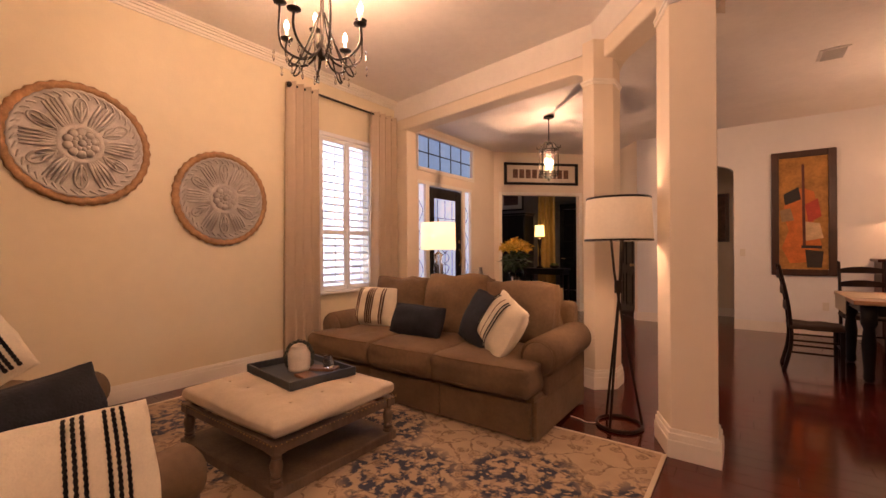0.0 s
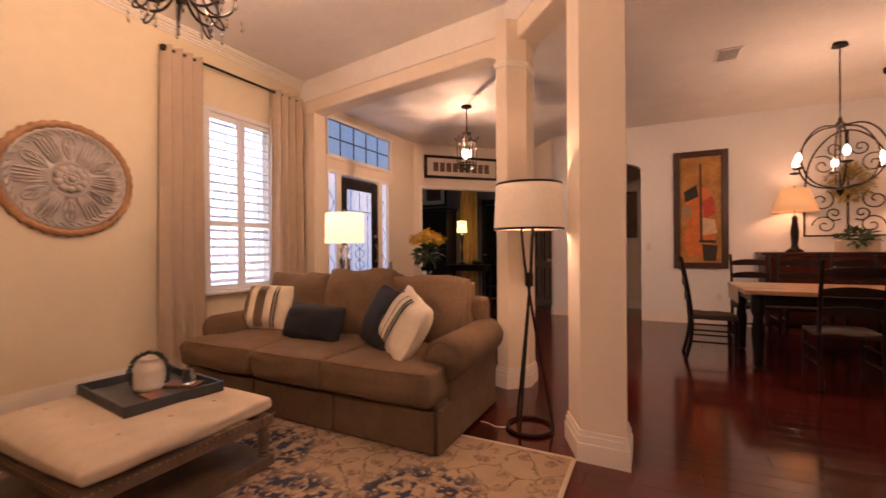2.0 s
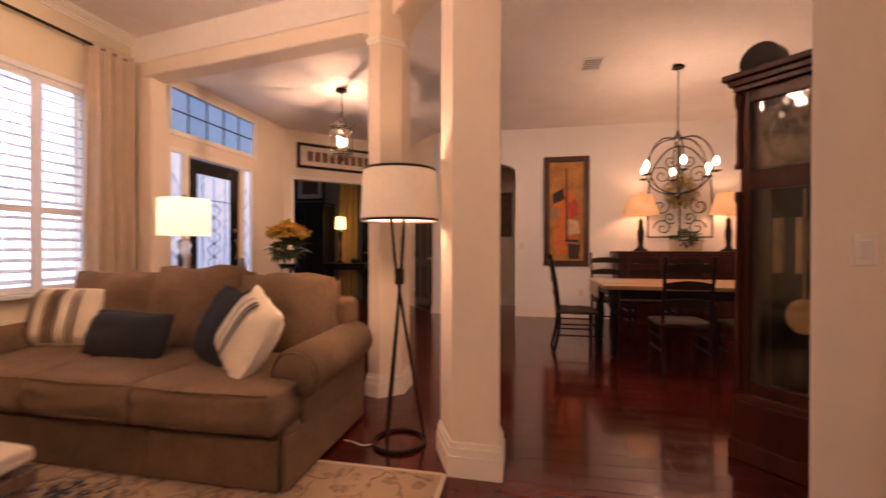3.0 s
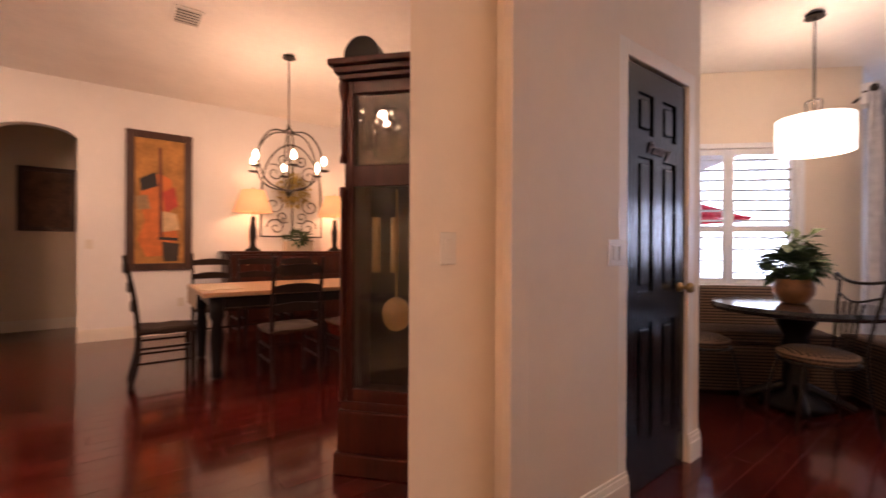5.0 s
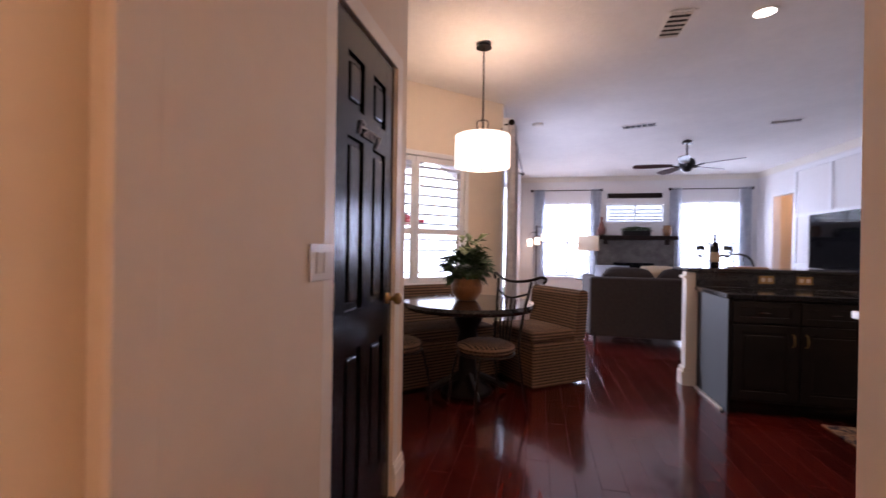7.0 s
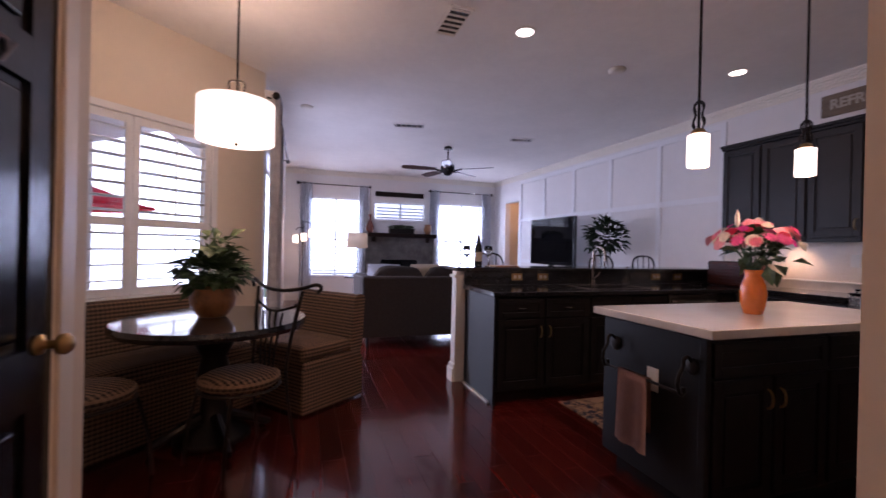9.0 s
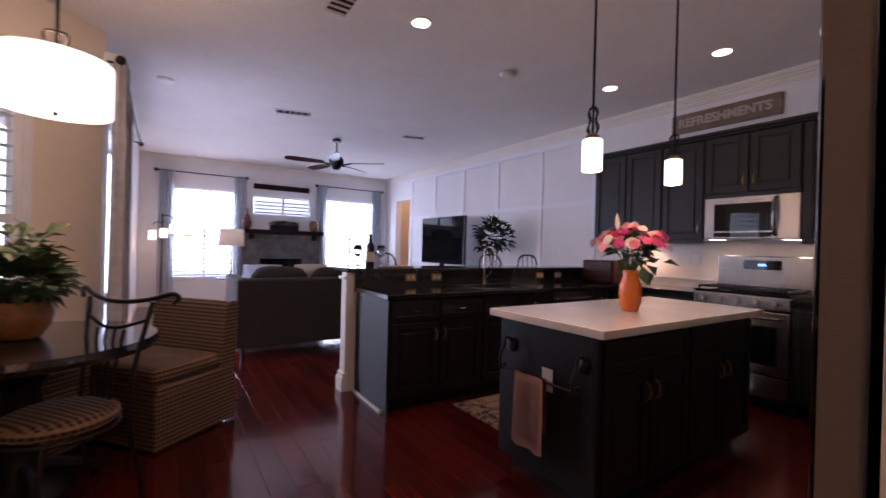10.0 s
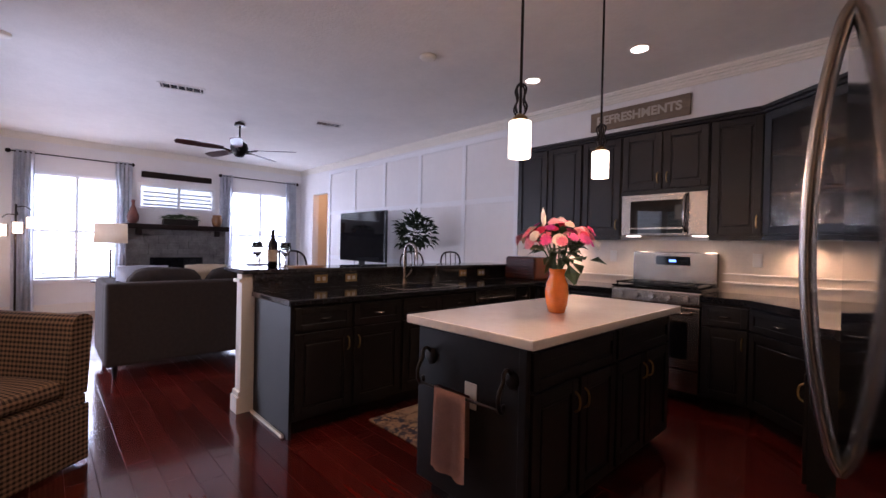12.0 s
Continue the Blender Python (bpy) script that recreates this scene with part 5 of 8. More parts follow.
def panel_door(m, w, h, label, name, hinge=1, knob=True, sign=""):
    """six-panel door, face towards -y, x from 0 to w"""
    t = thing(name, label, "door", m, kind="structure")
    b = bmesh.new()
    sx, gap = 0.105, 0.09
    cols = ((sx, (w - gap) / 2), ((w + gap) / 2, w - sx))
    rows = ((0.22, 0.80), (0.95, 1.60), (1.71, h - 0.12))
    box(0, sx, 0, 0.036, 0.008, h, bm=b)
    box(w - sx, w, 0, 0.036, 0.008, h, bm=b)
    for z0, z1 in ((0.008, 0.22), (0.80, 0.95), (1.60, 1.71), (h - 0.12, h)):
        box(sx, w - sx, 0.0003, 0.036, z0, z1, bm=b)
    for z0, z1 in rows:
        box((w - gap) / 2, (w + gap) / 2, 0.0002, 0.036, z0, z1, bm=b)
    leaf = part("leaf", b, BLACK_PAINT, t)
    for x0, x1 in cols:
        for z0, z1 in rows:
            q = box(x0, x1, 0.012, 0.030, z0, z1)
            q2 = box(x0 + 0.03, x1 - 0.03, 0.003, 0.013, z0 + 0.03, z1 - 0.03, 0.008, bm=q)
            part("panel", q2, BLACK_PAINT, t)
    if knob:
        kx = w - 0.06 if hinge == 1 else 0.06
        k = part("door_knob", lathe([(0.026, 0), (0.026, 0.008), (0.011, 0.012), (0.011, 0.035), (0.026, 0.045), (0.028, 0.06), (0.018, 0.072), (0.0, 0.075)], 18), BRASS, t, "aged brass door knob", smooth=True)
        k.matrix_basis = pose(kx, 0.0, 0.955, 90, 0, 0)
        hx = -0.004 if hinge == 1 else w + 0.004
        for z in (0.25, 1.02, h - 0.22):
            part("hinge", rod((hx, -0.006, z - 0.045), (hx, -0.006, z + 0.045), 0.007), BRASS, t)
    b = bmesh.new()
    for q in ((-0.085, -0.012), (w + 0.012, w + 0.085)):
        box(q[0], q[1], -0.016, -0.001, 0, h + 0.085, 0.004, bm=b)
    box(-0.012, w + 0.012, -0.0162, -0.001, h + 0.012, h + 0.085, 0.004, bm=b)
    for q in ((-0.012, -0.001), (w + 0.001, w + 0.012)):
        box(q[0], q[1], -0.003, 0.12, 0, h + 0.012, bm=b)
    part("casing", b, TRIM, t, "white painted door casing")
    if sign:
        c = bpy.data.curves.new("lettering", 'FONT')
        c.body, c.size, c.extrude = sign, 0.085, 0.003
        c.align_x, c.shear = 'CENTER', 0.35
        o = new("lettering", c)
        dg = bpy.context.evaluated_depsgraph_get()
        me = bpy.data.meshes.new_from_object(o.evaluated_get(dg))
        bpy.data.objects.remove(o)
        me.materials.append(material("pewter_lettering", (0.12, 0.085, 0.08), 0.45, metal=0.4))
        q = new("lettering", me)
        q.parent = t
        q.matrix_basis = pose(w / 2, -0.006, 1.625, 90, 0, 0)
        tagged(q, "dull pewter script word on the door")
    return t


panel_door(pose(2.158, 2.055, 0), 0.60, 2.03, "black six-panel pantry door in a white casing", "door_2", sign="Pantry")
m2, L2 = along((-2.2, 8.57), (-1.50, 7.66))
panel_door(m2 @ pose(0.21, 0.02, 0), 0.83, 2.14, "black panelled closet door in the foyer", "door_3")


def wall_switch(x, y, z, n, label):
    t = thing("light_switch", label, "light switch", pose(x, y, z))
    part("plate", box(-0.036 * n, 0.036 * n, -0.006, -0.0005, -0.058, 0.058, 0.003), PLATE, t)
    for k in range(n):
        cx = (k - (n - 1) / 2) * 0.046
        part("rocker", box(cx - 0.016, cx + 0.016, -0.010, -0.006, -0.033, 0.033, 0.002, m=Matrix.Rotation(radians(3), 4, 'X')), PLATE, t)
    return t


wall_switch(1.243, 2.209, 1.155, 1, "cream light switch on the wall end")
wall_switch(2.055, 2.039, 1.14, 2, "white double light switch beside the pantry door")

# grandfather clock
gc = thing("grandfather_clock", "tall cherry-wood grandfather clock with glass doors", "clock", pose(1.378, 2.88, 0, 0, 0, -49) @ Matrix.Diagonal((0.92, 1.0, 1.08, 1.0)))
part("plinth", box(-0.30, 0.30, -0.03, 0.33, 0.0, 0.10, 0.008), RED_WOOD, gc)
b = bmesh.new()
box(-0.28, 0.28, -0.015, 0.32, 0.10, 0.30, 0.006, bm=b)
box(-0.265, 0.265, -0.005, 0.32, 0.30, 0.34, 0.006, bm=b)
part("base", b, RED_WOOD, gc)
for s in (-1, 1):
    part("stile", box(s * 0.225 - 0.025, s * 0.225 + 0.025, 0.0, 0.04, 0.34, 1.86, 0.005), RED_WOOD, gc)
    part("side_panel", box(s * 0.232 - 0.010, s * 0.232 + 0.010, 0.041, 0.299, 0.341, 1.859), RED_WOOD, gc)
for z in ((0.34, 0.40), (1.36, 1.46), (1.80, 1.86)):
    part("rail", box(-0.20, 0.20, 0.002, 0.04, z[0], z[1], 0.004), RED_WOOD, gc)
part("back_panel", box(-0.24, 0.24, 0.30, 0.32, 0.34, 1.86), DARK_WOOD, gc)
part("front_glass", box(-0.20, 0.20, 0.018, 0.022, 0.40, 1.36), GLASS, gc).visible_shadow = False
part("dial", box(-0.20, 0.20, 0.045, 0.052, 1.46, 1.80), material("engraved_bronze", (0.055, 0.038, 0.028), 0.38, metal=0.6, vary=0.8, scale=26, bump=0.6, bump_scale=45), gc, "dark engraved bronze clock face")
part("dial_glass", box(-0.20, 0.20, 0.016, 0.020, 1.46, 1.80), GLASS, gc).visible_shadow = False
part("chapter_ring", lathe([(0.145, 0), (0.145, 0.006), (0.115, 0.006), (0.115, 0)], 40), IRON, gc).matrix_basis = pose(0, 0.044, 1.62, 90, 0, 0)
for a, L in ((40, 0.09), (150, 0.12)):
    part("clock_hand", box(-0.003, 0.003, -0.002, 0.0, 0, L * 0.8), IRON, gc).matrix_basis = pose(0, 0.036, 1.62, 0, a, 0)
part("pendulum", rod((0, 0.16, 0.78), (0, 0.16, 1.36), 0.006), BRASS, gc)
part("pendulum_bob", rod((0, 0.15, 0.74), (0, 0.165, 0.74), 0.085, seg=28), BRASS, gc)
for x in (-0.11, 0.0, 0.11):
    part("weight", rod((x, 0.12, 0.95), (x, 0.12, 1.22), 0.024), BRASS, gc)
for s in (-1, 1):
    part("colonette", lathe([(0.020, 1.47), (0.022, 1.49), (0.013, 1.51), (0.015, 1.62), (0.012, 1.76), (0.022, 1.79), (0.026, 1.83), (0.022, 1.855)], 14, c=(s * 0.252, -0.012, 0)), RED_WOOD, gc, smooth=True)
    part("lower_colonette", lathe([(0.020, 0.345), (0.022, 0.38), (0.013, 0.41), (0.016, 0.85), (0.012, 1.29), (0.022, 1.32), (0.020, 1.355)], 14, c=(s * 0.252, -0.012, 0)), RED_WOOD, gc, smooth=True)
b = bmesh.new()
box(-0.275, 0.275, -0.03, 0.325, 1.86, 1.885, 0.004, bm=b)
box(-0.295, 0.295, -0.05, 0.335, 1.885, 1.915, 0.006, bm=b)
box(-0.32, 0.32, -0.075, 0.345, 1.915, 1.945, 0.006, bm=b)
part("cornice", b, RED_WOOD, gc)
dc = thing("mantel_clock", "dark domed mantel clock on top of the tall clock", "clock", pose(1.37, 3.12, 2.1015, 0, 0, -49))
b = box(-0.10, 0.10, -0.05, 0.05, 0, 0.09, 0.005)
rod((0, -0.05, 0.09), (0, 0.05, 0.09), 0.10, seg=28, bm=b)
part("body", b, BLACK_WOOD, dc)
part("foot", box(-0.13, 0.13, -0.06, 0.06, 0.0, 0.018, 0.003), BLACK_WOOD, dc)

# ---- dining room ----
def ladder_chair():
    t = thing("dining_chair", "dark-stained ladder-back dining chair with a woven seat", "chair", group="chairs round the dining table")
    part("seat", cushion(0.45, 0.43, 0.05, 0.2, edge=0.8, m=Matrix.Translation((0, 0, 0.455))), material("rush_seat", (0.035, 0.018, 0.010), 0.8, vary=0.3, scale=30), t, smooth=True)
    for x in (-0.20, 0.20):
        part("leg", rod((x, -0.19, 0), (x, -0.19, 0.44), 0.018, 0.022), DARK_WOOD, t)
        part("post", tube([(x, 0.25, 0), (x, 0.19, 0.25), (x, 0.19, 0.46), (x, 0.23, 0.80), (x, 0.29, 1.08)], 0.019, 8, taper=0.8), DARK_WOOD, t, smooth=True)
    for z, y in ((0.62, 0.205), (0.78, 0.228), (0.94, 0.257)):
        b = bmesh.new()
        n = 8
        for i in range(n):
            x0, x1 = -0.19 + 0.38 * i / n, -0.19 + 0.38 * (i + 1) / n
            c0, c1 = 0.03 * (1 - (x0 / 0.19) ** 2), 0.03 * (1 - (x1 / 0.19) ** 2)
            vs = [b.verts.new(p) for p in ((x0, y + c0, z), (x1, y + c1, z), (x1, y + c1, z + 0.055 + c1 * 0.8), (x0, y + c0, z + 0.055 + c0 * 0.8), (x0, y + c0 + 0.014, z), (x1, y + c1 + 0.014, z), (x1, y + c1 + 0.014, z + 0.055 + c1 * 0.8), (x0, y + c0 + 0.014, z + 0.055 + c0 * 0.8))]
            for q in ((0, 1, 2, 3), (4, 5, 6, 7), (0, 1, 5, 4), (3, 2, 6, 7)):
                b.faces.new([vs[k] for k in q])
        part("slat", b, DARK_WOOD, t)
    for z in (0.20, 0.32):
        for x in (-0.2, 0.2):
            part("stretcher", rod((x, -0.19, z), (x, 0.20, z), 0.010), DARK_WOOD, t)
    part("stretcher", rod((-0.2, -0.19, 0.26), (0.2, -0.19, 0.26), 0.010), DARK_WOOD, t)
    return t


c0 = ladder_chair()
c0.matrix_basis = pose(0.62, 5.42, 0, 0, 0, 90)
for x, y, a in ((1.50, 4.83, 180), (2.12, 4.80, 183), (1.18, 6.45, 2), (1.66, 6.45, -2), (2.18, 6.45, 0), (2.98, 5.60, -90)):
    copy_thing(c0, pose(x, y, 0, 0, 0, a))
dt = thing("dining_table", "dark dining table with a light wooden top", "table", pose(1.82, 5.60, 0))
part("top", box(-0.96, 0.96, -0.56, 0.56, 0.725, 0.765, 0.006), TABLE_WOOD, dt, "light plank wooden tabletop")
part("apron", box(-0.86, 0.86, -0.46, 0.46, 0.62, 0.722, 0.004), BLACK_WOOD, dt)
for x in (-0.84, 0.84):
    for y in (-0.44, 0.44):
        part("leg", lathe([(0.03, 0), (0.045, 0.04), (0.04, 0.10), (0.055, 0.35), (0.04, 0.50), (0.06, 0.55), (0.06, 0.722)], 16, c=(x, y, 0)), BLACK_WOOD, dt, smooth=True)
cl = thing("table_runner", "cream cloth laid over the end of the dining table", "cloth", pose(1.10, 5.60, 0.7655))
part("cloth", box(-0.22, 0.12, -0.30, 0.30, 0.0, 0.003), LINEN, cl)
part("overhang", box(-0.262, -0.256, -0.30, 0.30, -0.16, 0.003), LINEN, cl)

sb = thing("sideboard", "long cherry sideboard against the dining wall", "sideboard", pose(2.38, 7.42, 0))
part("body", box(-0.95, 0.95, -0.21, 0.225, 0.10, 1.06, 0.008), RED_WOOD, sb)
part("top", box(-0.99, 0.99, -0.235, 0.23, 1.062, 1.10, 0.008), RED_WOOD, sb)
for k in range(4):
    x = -0.71 + k * 0.473
    q = part("door", box(x - 0.225, x + 0.225, -0.228, -0.212, 0.16, 0.76, 0.006), RED_WOOD, sb)
    part("knob", ball((x + 0.17, -0.24, 0.5), 0.013, u=8, v=6), BRASS, q)
    q = part("drawer", box(x - 0.225, x + 0.225, -0.228, -0.212, 0.80, 1.03, 0.006), RED_WOOD, sb)
    part("knob", ball((x, -0.24, 0.92), 0.013, u=8, v=6), BRASS, q)
part("plinth", box(-0.93, 0.93, -0.19, 0.22, 0.0, 0.098), RED_WOOD, sb)
LB = [(0.10, 0), (0.10, 0.02), (0.05, 0.05), (0.035, 0.10), (0.045, 0.20), (0.05, 0.28), (0.03, 0.42), (0.035, 0.46), (0.012, 0.50)]
for x in (1.79, 3.00):
    table_lamp("table_lamp", "dark turned table lamp with an amber empire shade", x, 7.40, 1.101, 0.26, 0.155, 0.55, 0.86, SHADE_AMBER, BLACK_WOOD, LB, 9, (1.0, 0.56, 0.26))
pp = thing("potted_plant", "small green plant in a pale planter on the sideboard", "plant", pose(2.42, 7.38, 1.101))
part("planter", box(-0.20, 0.20, -0.09, 0.09, 0, 0.15, 0.01), LINEN, pp)
part("foliage", leafy(150, 0.17, 0.19, 0.09, LEAF, flat=0.5, seed=5), LEAF, pp)

wa = thing("wall_art", "arched wrought iron scroll panel with a pale wreath", "wall decor", pose(2.41, 7.63, 0))
b = tube([(-0.46, 0, 1.32), (-0.46, 0, 1.9), (-0.42, 0, 2.35), (-0.22, 0, 2.66), (0, 0, 2.76), (0.22, 0, 2.66), (0.42, 0, 2.35), (0.46, 0, 1.9), (0.46, 0, 1.32)], 0.011, 6)
tube([(-0.47, 0, 1.32), (0.47, 0, 1.32)], 0.011, 6, b)
tube([(0, 0, 1.32), (0, 0, 2.74)], 0.012, 6, b)
part("frame", b, IRON, wa)


def spiral(cx, cz, r, turns, a0, s):
    return [(cx + r * (1 - k / 22) * math.cos(a0 + s * k / 22 * turns * 6.283), 0, cz + r * (1 - k / 22) * math.sin(a0 + s * k / 22 * turns * 6.283)) for k in range(20)]


for s in (-1, 1):
    for cx, cz, r, a0 in ((0.24, 1.46, 0.14, 0.0), (0.28, 1.80, 0.15, 2.0), (0.14, 1.62, 0.10, 4.0), (0.26, 2.28, 0.14, 1.0), (0.13, 2.50, 0.11, 3.0)):
        part("scroll", tube([(s * x, y, z) for x, y, z in spiral(cx, cz, r, 1.6, a0, 1)], 0.008, 6, smooth=1), IRON, wa)
tagged(part("wreath", leafy(800, 0.25, 2.02, 0.065, LEAF_PALE, flat=0.95, seed=11), material("dried_wreath", (0.48, 0.37, 0.10), 0.8, vary=0.4, scale=20), wa, "pale yellow-green dried wreath"), kind="stuff")

dch = thing("chandelier", "round iron cage chandelier with glowing candle bulbs", "chandelier", pose(1.68, 5.45, 0))
part("canopy", lathe([(0.065, 3.10), (0.05, 3.118), (0.02, 3.13)], 20), IRON, dch)
part("chain", rod((0, 0, 2.36), (0, 0, 3.11), 0.006), IRON, dch)
part("hub", lathe([(0.0, 2.30), (0.03, 2.32), (0.045, 2.35), (0.02, 2.38), (0.012, 2.42)], 16), IRON, dch)
part("stem", rod((0, 0, 1.72), (0, 0, 2.32), 0.010), IRON, dch)
part("bottom_finial", lathe([(0.0, 1.66), (0.02, 1.69), (0.035, 1.72), (0.012, 1.76)], 14), IRON, dch)
for k in range(6):
    a = k * math.pi / 3 + 0.35
    ca, sa = math.cos(a), math.sin(a)
    arm = part("arm", tube([(0.02 * ca, 0.02 * sa, 2.34), (0.20 * ca, 0.20 * sa, 2.34), (0.34 * ca, 0.34 * sa, 2.16), (0.35 * ca, 0.35 * sa, 1.96), (0.24 * ca, 0.24 * sa, 1.78), (0.02 * ca, 0.02 * sa, 1.74)], 0.008, 6), IRON, dch)
    part("drip_pan", lathe([(0.01, 1.925), (0.045, 1.935), (0.047, 1.945), (0.012, 1.942)], 16, c=(0.37 * ca, 0.37 * sa, 0)), IRON, arm)
    part("candle", rod((0.37 * ca, 0.37 * sa, 1.94), (0.37 * ca, 0.37 * sa, 1.995), 0.012), TRIM, arm)
    part("bulb", lathe([(0.012, 0), (0.026, 0.03), (0.024, 0.06), (0.0, 0.10)], 12, c=(0.37 * ca, 0.37 * sa, 1.995)), BULB, arm, "glowing candle bulb", smooth=True)
for a in range(3):
    lamp(1.68 + 0.3 * math.cos(a * 2.1), 5.45 + 0.3 * math.sin(a * 2.1), 2.06, 15.5, size=0.06)

pa = thing("painting", "tall abstract cello painting in a dark wooden frame", "painting", pose(0.71, YC, 1.745))
b = bmesh.new()
for s in (-1, 1):
    box(s * 0.315 - 0.045, s * 0.315 + 0.045, -0.045, -0.002, -0.895, 0.895, 0.010, bm=b)
    box(-0.27, 0.27, -0.0445, -0.002, s * 0.85 - 0.045, s * 0.85 + 0.045, 0.010, bm=b)
part("frame", b, FRAME_WOOD, pa)
part("canvas", box(-0.27, 0.27, -0.020, -0.003, -0.805, 0.805), material("ochre_canvas", (0.42, 0.20, 0.045), 0.7, vary=0.45, scale=4, bump=0.2), pa)


def daub(pts, col, lift, nm="paint_shape"):
    b = bmesh.new()
    f = [b.verts.new((x, -0.020 - lift, z)) for x, z in pts]
    g = [b.verts.new((x, -0.018, z)) for x, z in pts]
    b.faces.new(f)
    for i in range(len(f)):
        j2 = (i + 1) % len(f)
        b.faces.new((f[i], f[j2], g[j2], g[i]))
    part(nm, b, material("oil_paint", col, 0.6, vary=0.25, scale=9, bump=0.2), pa)


daub([(-0.19, 0.30), (0.0, 0.36), (0.12, 0.30), (0.15, 0.10), (0.08, 0.0), (0.14, -0.20), (0.20, -0.45), (0.10, -0.70), (-0.15, -0.72), (-0.24, -0.50), (-0.16, -0.25), (-0.22, 0.0)], (0.62, 0.17, 0.03), 0.001)
daub([(-0.22, 0.28), (-0.05, 0.38), (-0.02, 0.20), (-0.20, 0.12)], (0.02, 0.015, 0.015), 0.002)
daub([(0.02, 0.12), (0.16, 0.20), (0.20, -0.05), (0.06, -0.15)], (0.50, 0.06, 0.03), 0.002)
daub([(0.0, -0.12), (0.18, -0.15), (0.22, -0.36), (0.02, -0.40)], (0.66, 0.46, 0.24), 0.0025)
daub([(0.02, -0.52), (0.22, -0.55), (0.20, -0.78), (0.04, -0.78)], (0.03, 0.02, 0.015), 0.003)
daub([(-0.015, 0.70), (0.015, 0.70), (0.03, -0.50), (-0.005, -0.50)], (0.12, 0.03, 0.02), 0.0035)
daub([(-0.26, 0.05), (-0.14, 0.08), (-0.10, -0.10), (-0.24, -0.12)], (0.34, 0.22, 0.10), 0.0022)
daub([(-0.02, -0.46), (0.20, -0.47), (0.20, -0.51), (-0.02, -0.50)], (0.02, 0.02, 0.02), 0.004)

pp2 = thing("painting", "dark framed picture on the passage wall", "painting", pose(-0.51, 8.99, 1.80))
b = bmesh.new()
for s in (-1, 1):
    box(s * 0.27 - 0.03, s * 0.27 + 0.03, -0.03, -0.002, -0.44, 0.44, 0.005, bm=b)
    box(-0.24, 0.24, -0.0295, -0.002, s * 0.41 - 0.03, s * 0.41 + 0.03, 0.005, bm=b)
part("frame", b, FRAME_WOOD, pp2)
part("canvas", box(-0.24, 0.24, -0.012, -0.003, -0.38, 0.38), material("dark_landscape_paint", (0.12, 0.055, 0.03), 0.6, vary=0.8, scale=6), pp2)


def ceiling_vent(x, y, z, w=0.36, d=0.16, rz=0, slats=6):
    t = thing("ceiling_vent", "slotted white metal air vent in the ceiling", "air vent", pose(x, y, z, 0, 0, rz))
    b = bmesh.new()
    for s in (-1, 1):
        box(-w / 2, w / 2, s * d / 2 - 0.014, s * d / 2 + 0.014, -0.010, 0.0, 0.002, bm=b)
        box(s * w / 2 - 0.014, s * w / 2 + 0.014, -d / 2 + 0.014, d / 2 - 0.014, -0.0098, 0.0, 0.002, bm=b)
    part("frame", b, CEIL, t)
    part("backing", box(-w / 2, w / 2, -d / 2, d / 2, -0.002, -0.0005), BLACK_PAINT, t)
    for k in range(slats):
        x0 = -w / 2 + (k + 0.5) * w / slats
        part("slat", box(-0.010, 0.010, -d / 2 + 0.01, d / 2 - 0.01, -0.001, 0.001, m=Matrix.Translation((x0, 0, -0.006)) @ Matrix.Rotation(radians(58), 4, 'Y')), CEIL, t)
    return t


ceiling_vent(0.755, 5.23, H_DIN, 0.30, 0.20, 90)
for x, y in ((0.95, 7.655), (-0.0, 7.655)):
    o = thing("wall_outlet", "white wall outlet on the dining wall", "outlet", pose(x, y, 0.42 if x > 0.5 else 1.18))
    part("plate", box(-0.035, 0.035, -0.006, -0.0005, -0.057, 0.057, 0.003), PLATE, o)

# unseen fixture and lamp, added to fill the hall wall and near armchairs
hl = thing("ceiling_light", "unseen round frosted fill light added to brighten the hall wall", "ceiling light", pose(0.15, -0.95, H_LIV))
part("dome", lathe([(0.0, -0.11), (0.08, -0.10), (0.14, -0.06), (0.155, -0.02)], 28), GLASS_LIT, hl, smooth=True)
part("rim", lathe([(0.165, -0.025), (0.17, -0.001), (0.15, -0.001), (0.15, -0.025)], 28), IRON, hl)
lamp(0.15, -0.95, H_LIV - 0.16, 78, (1.0, 0.66, 0.40), 0.08)


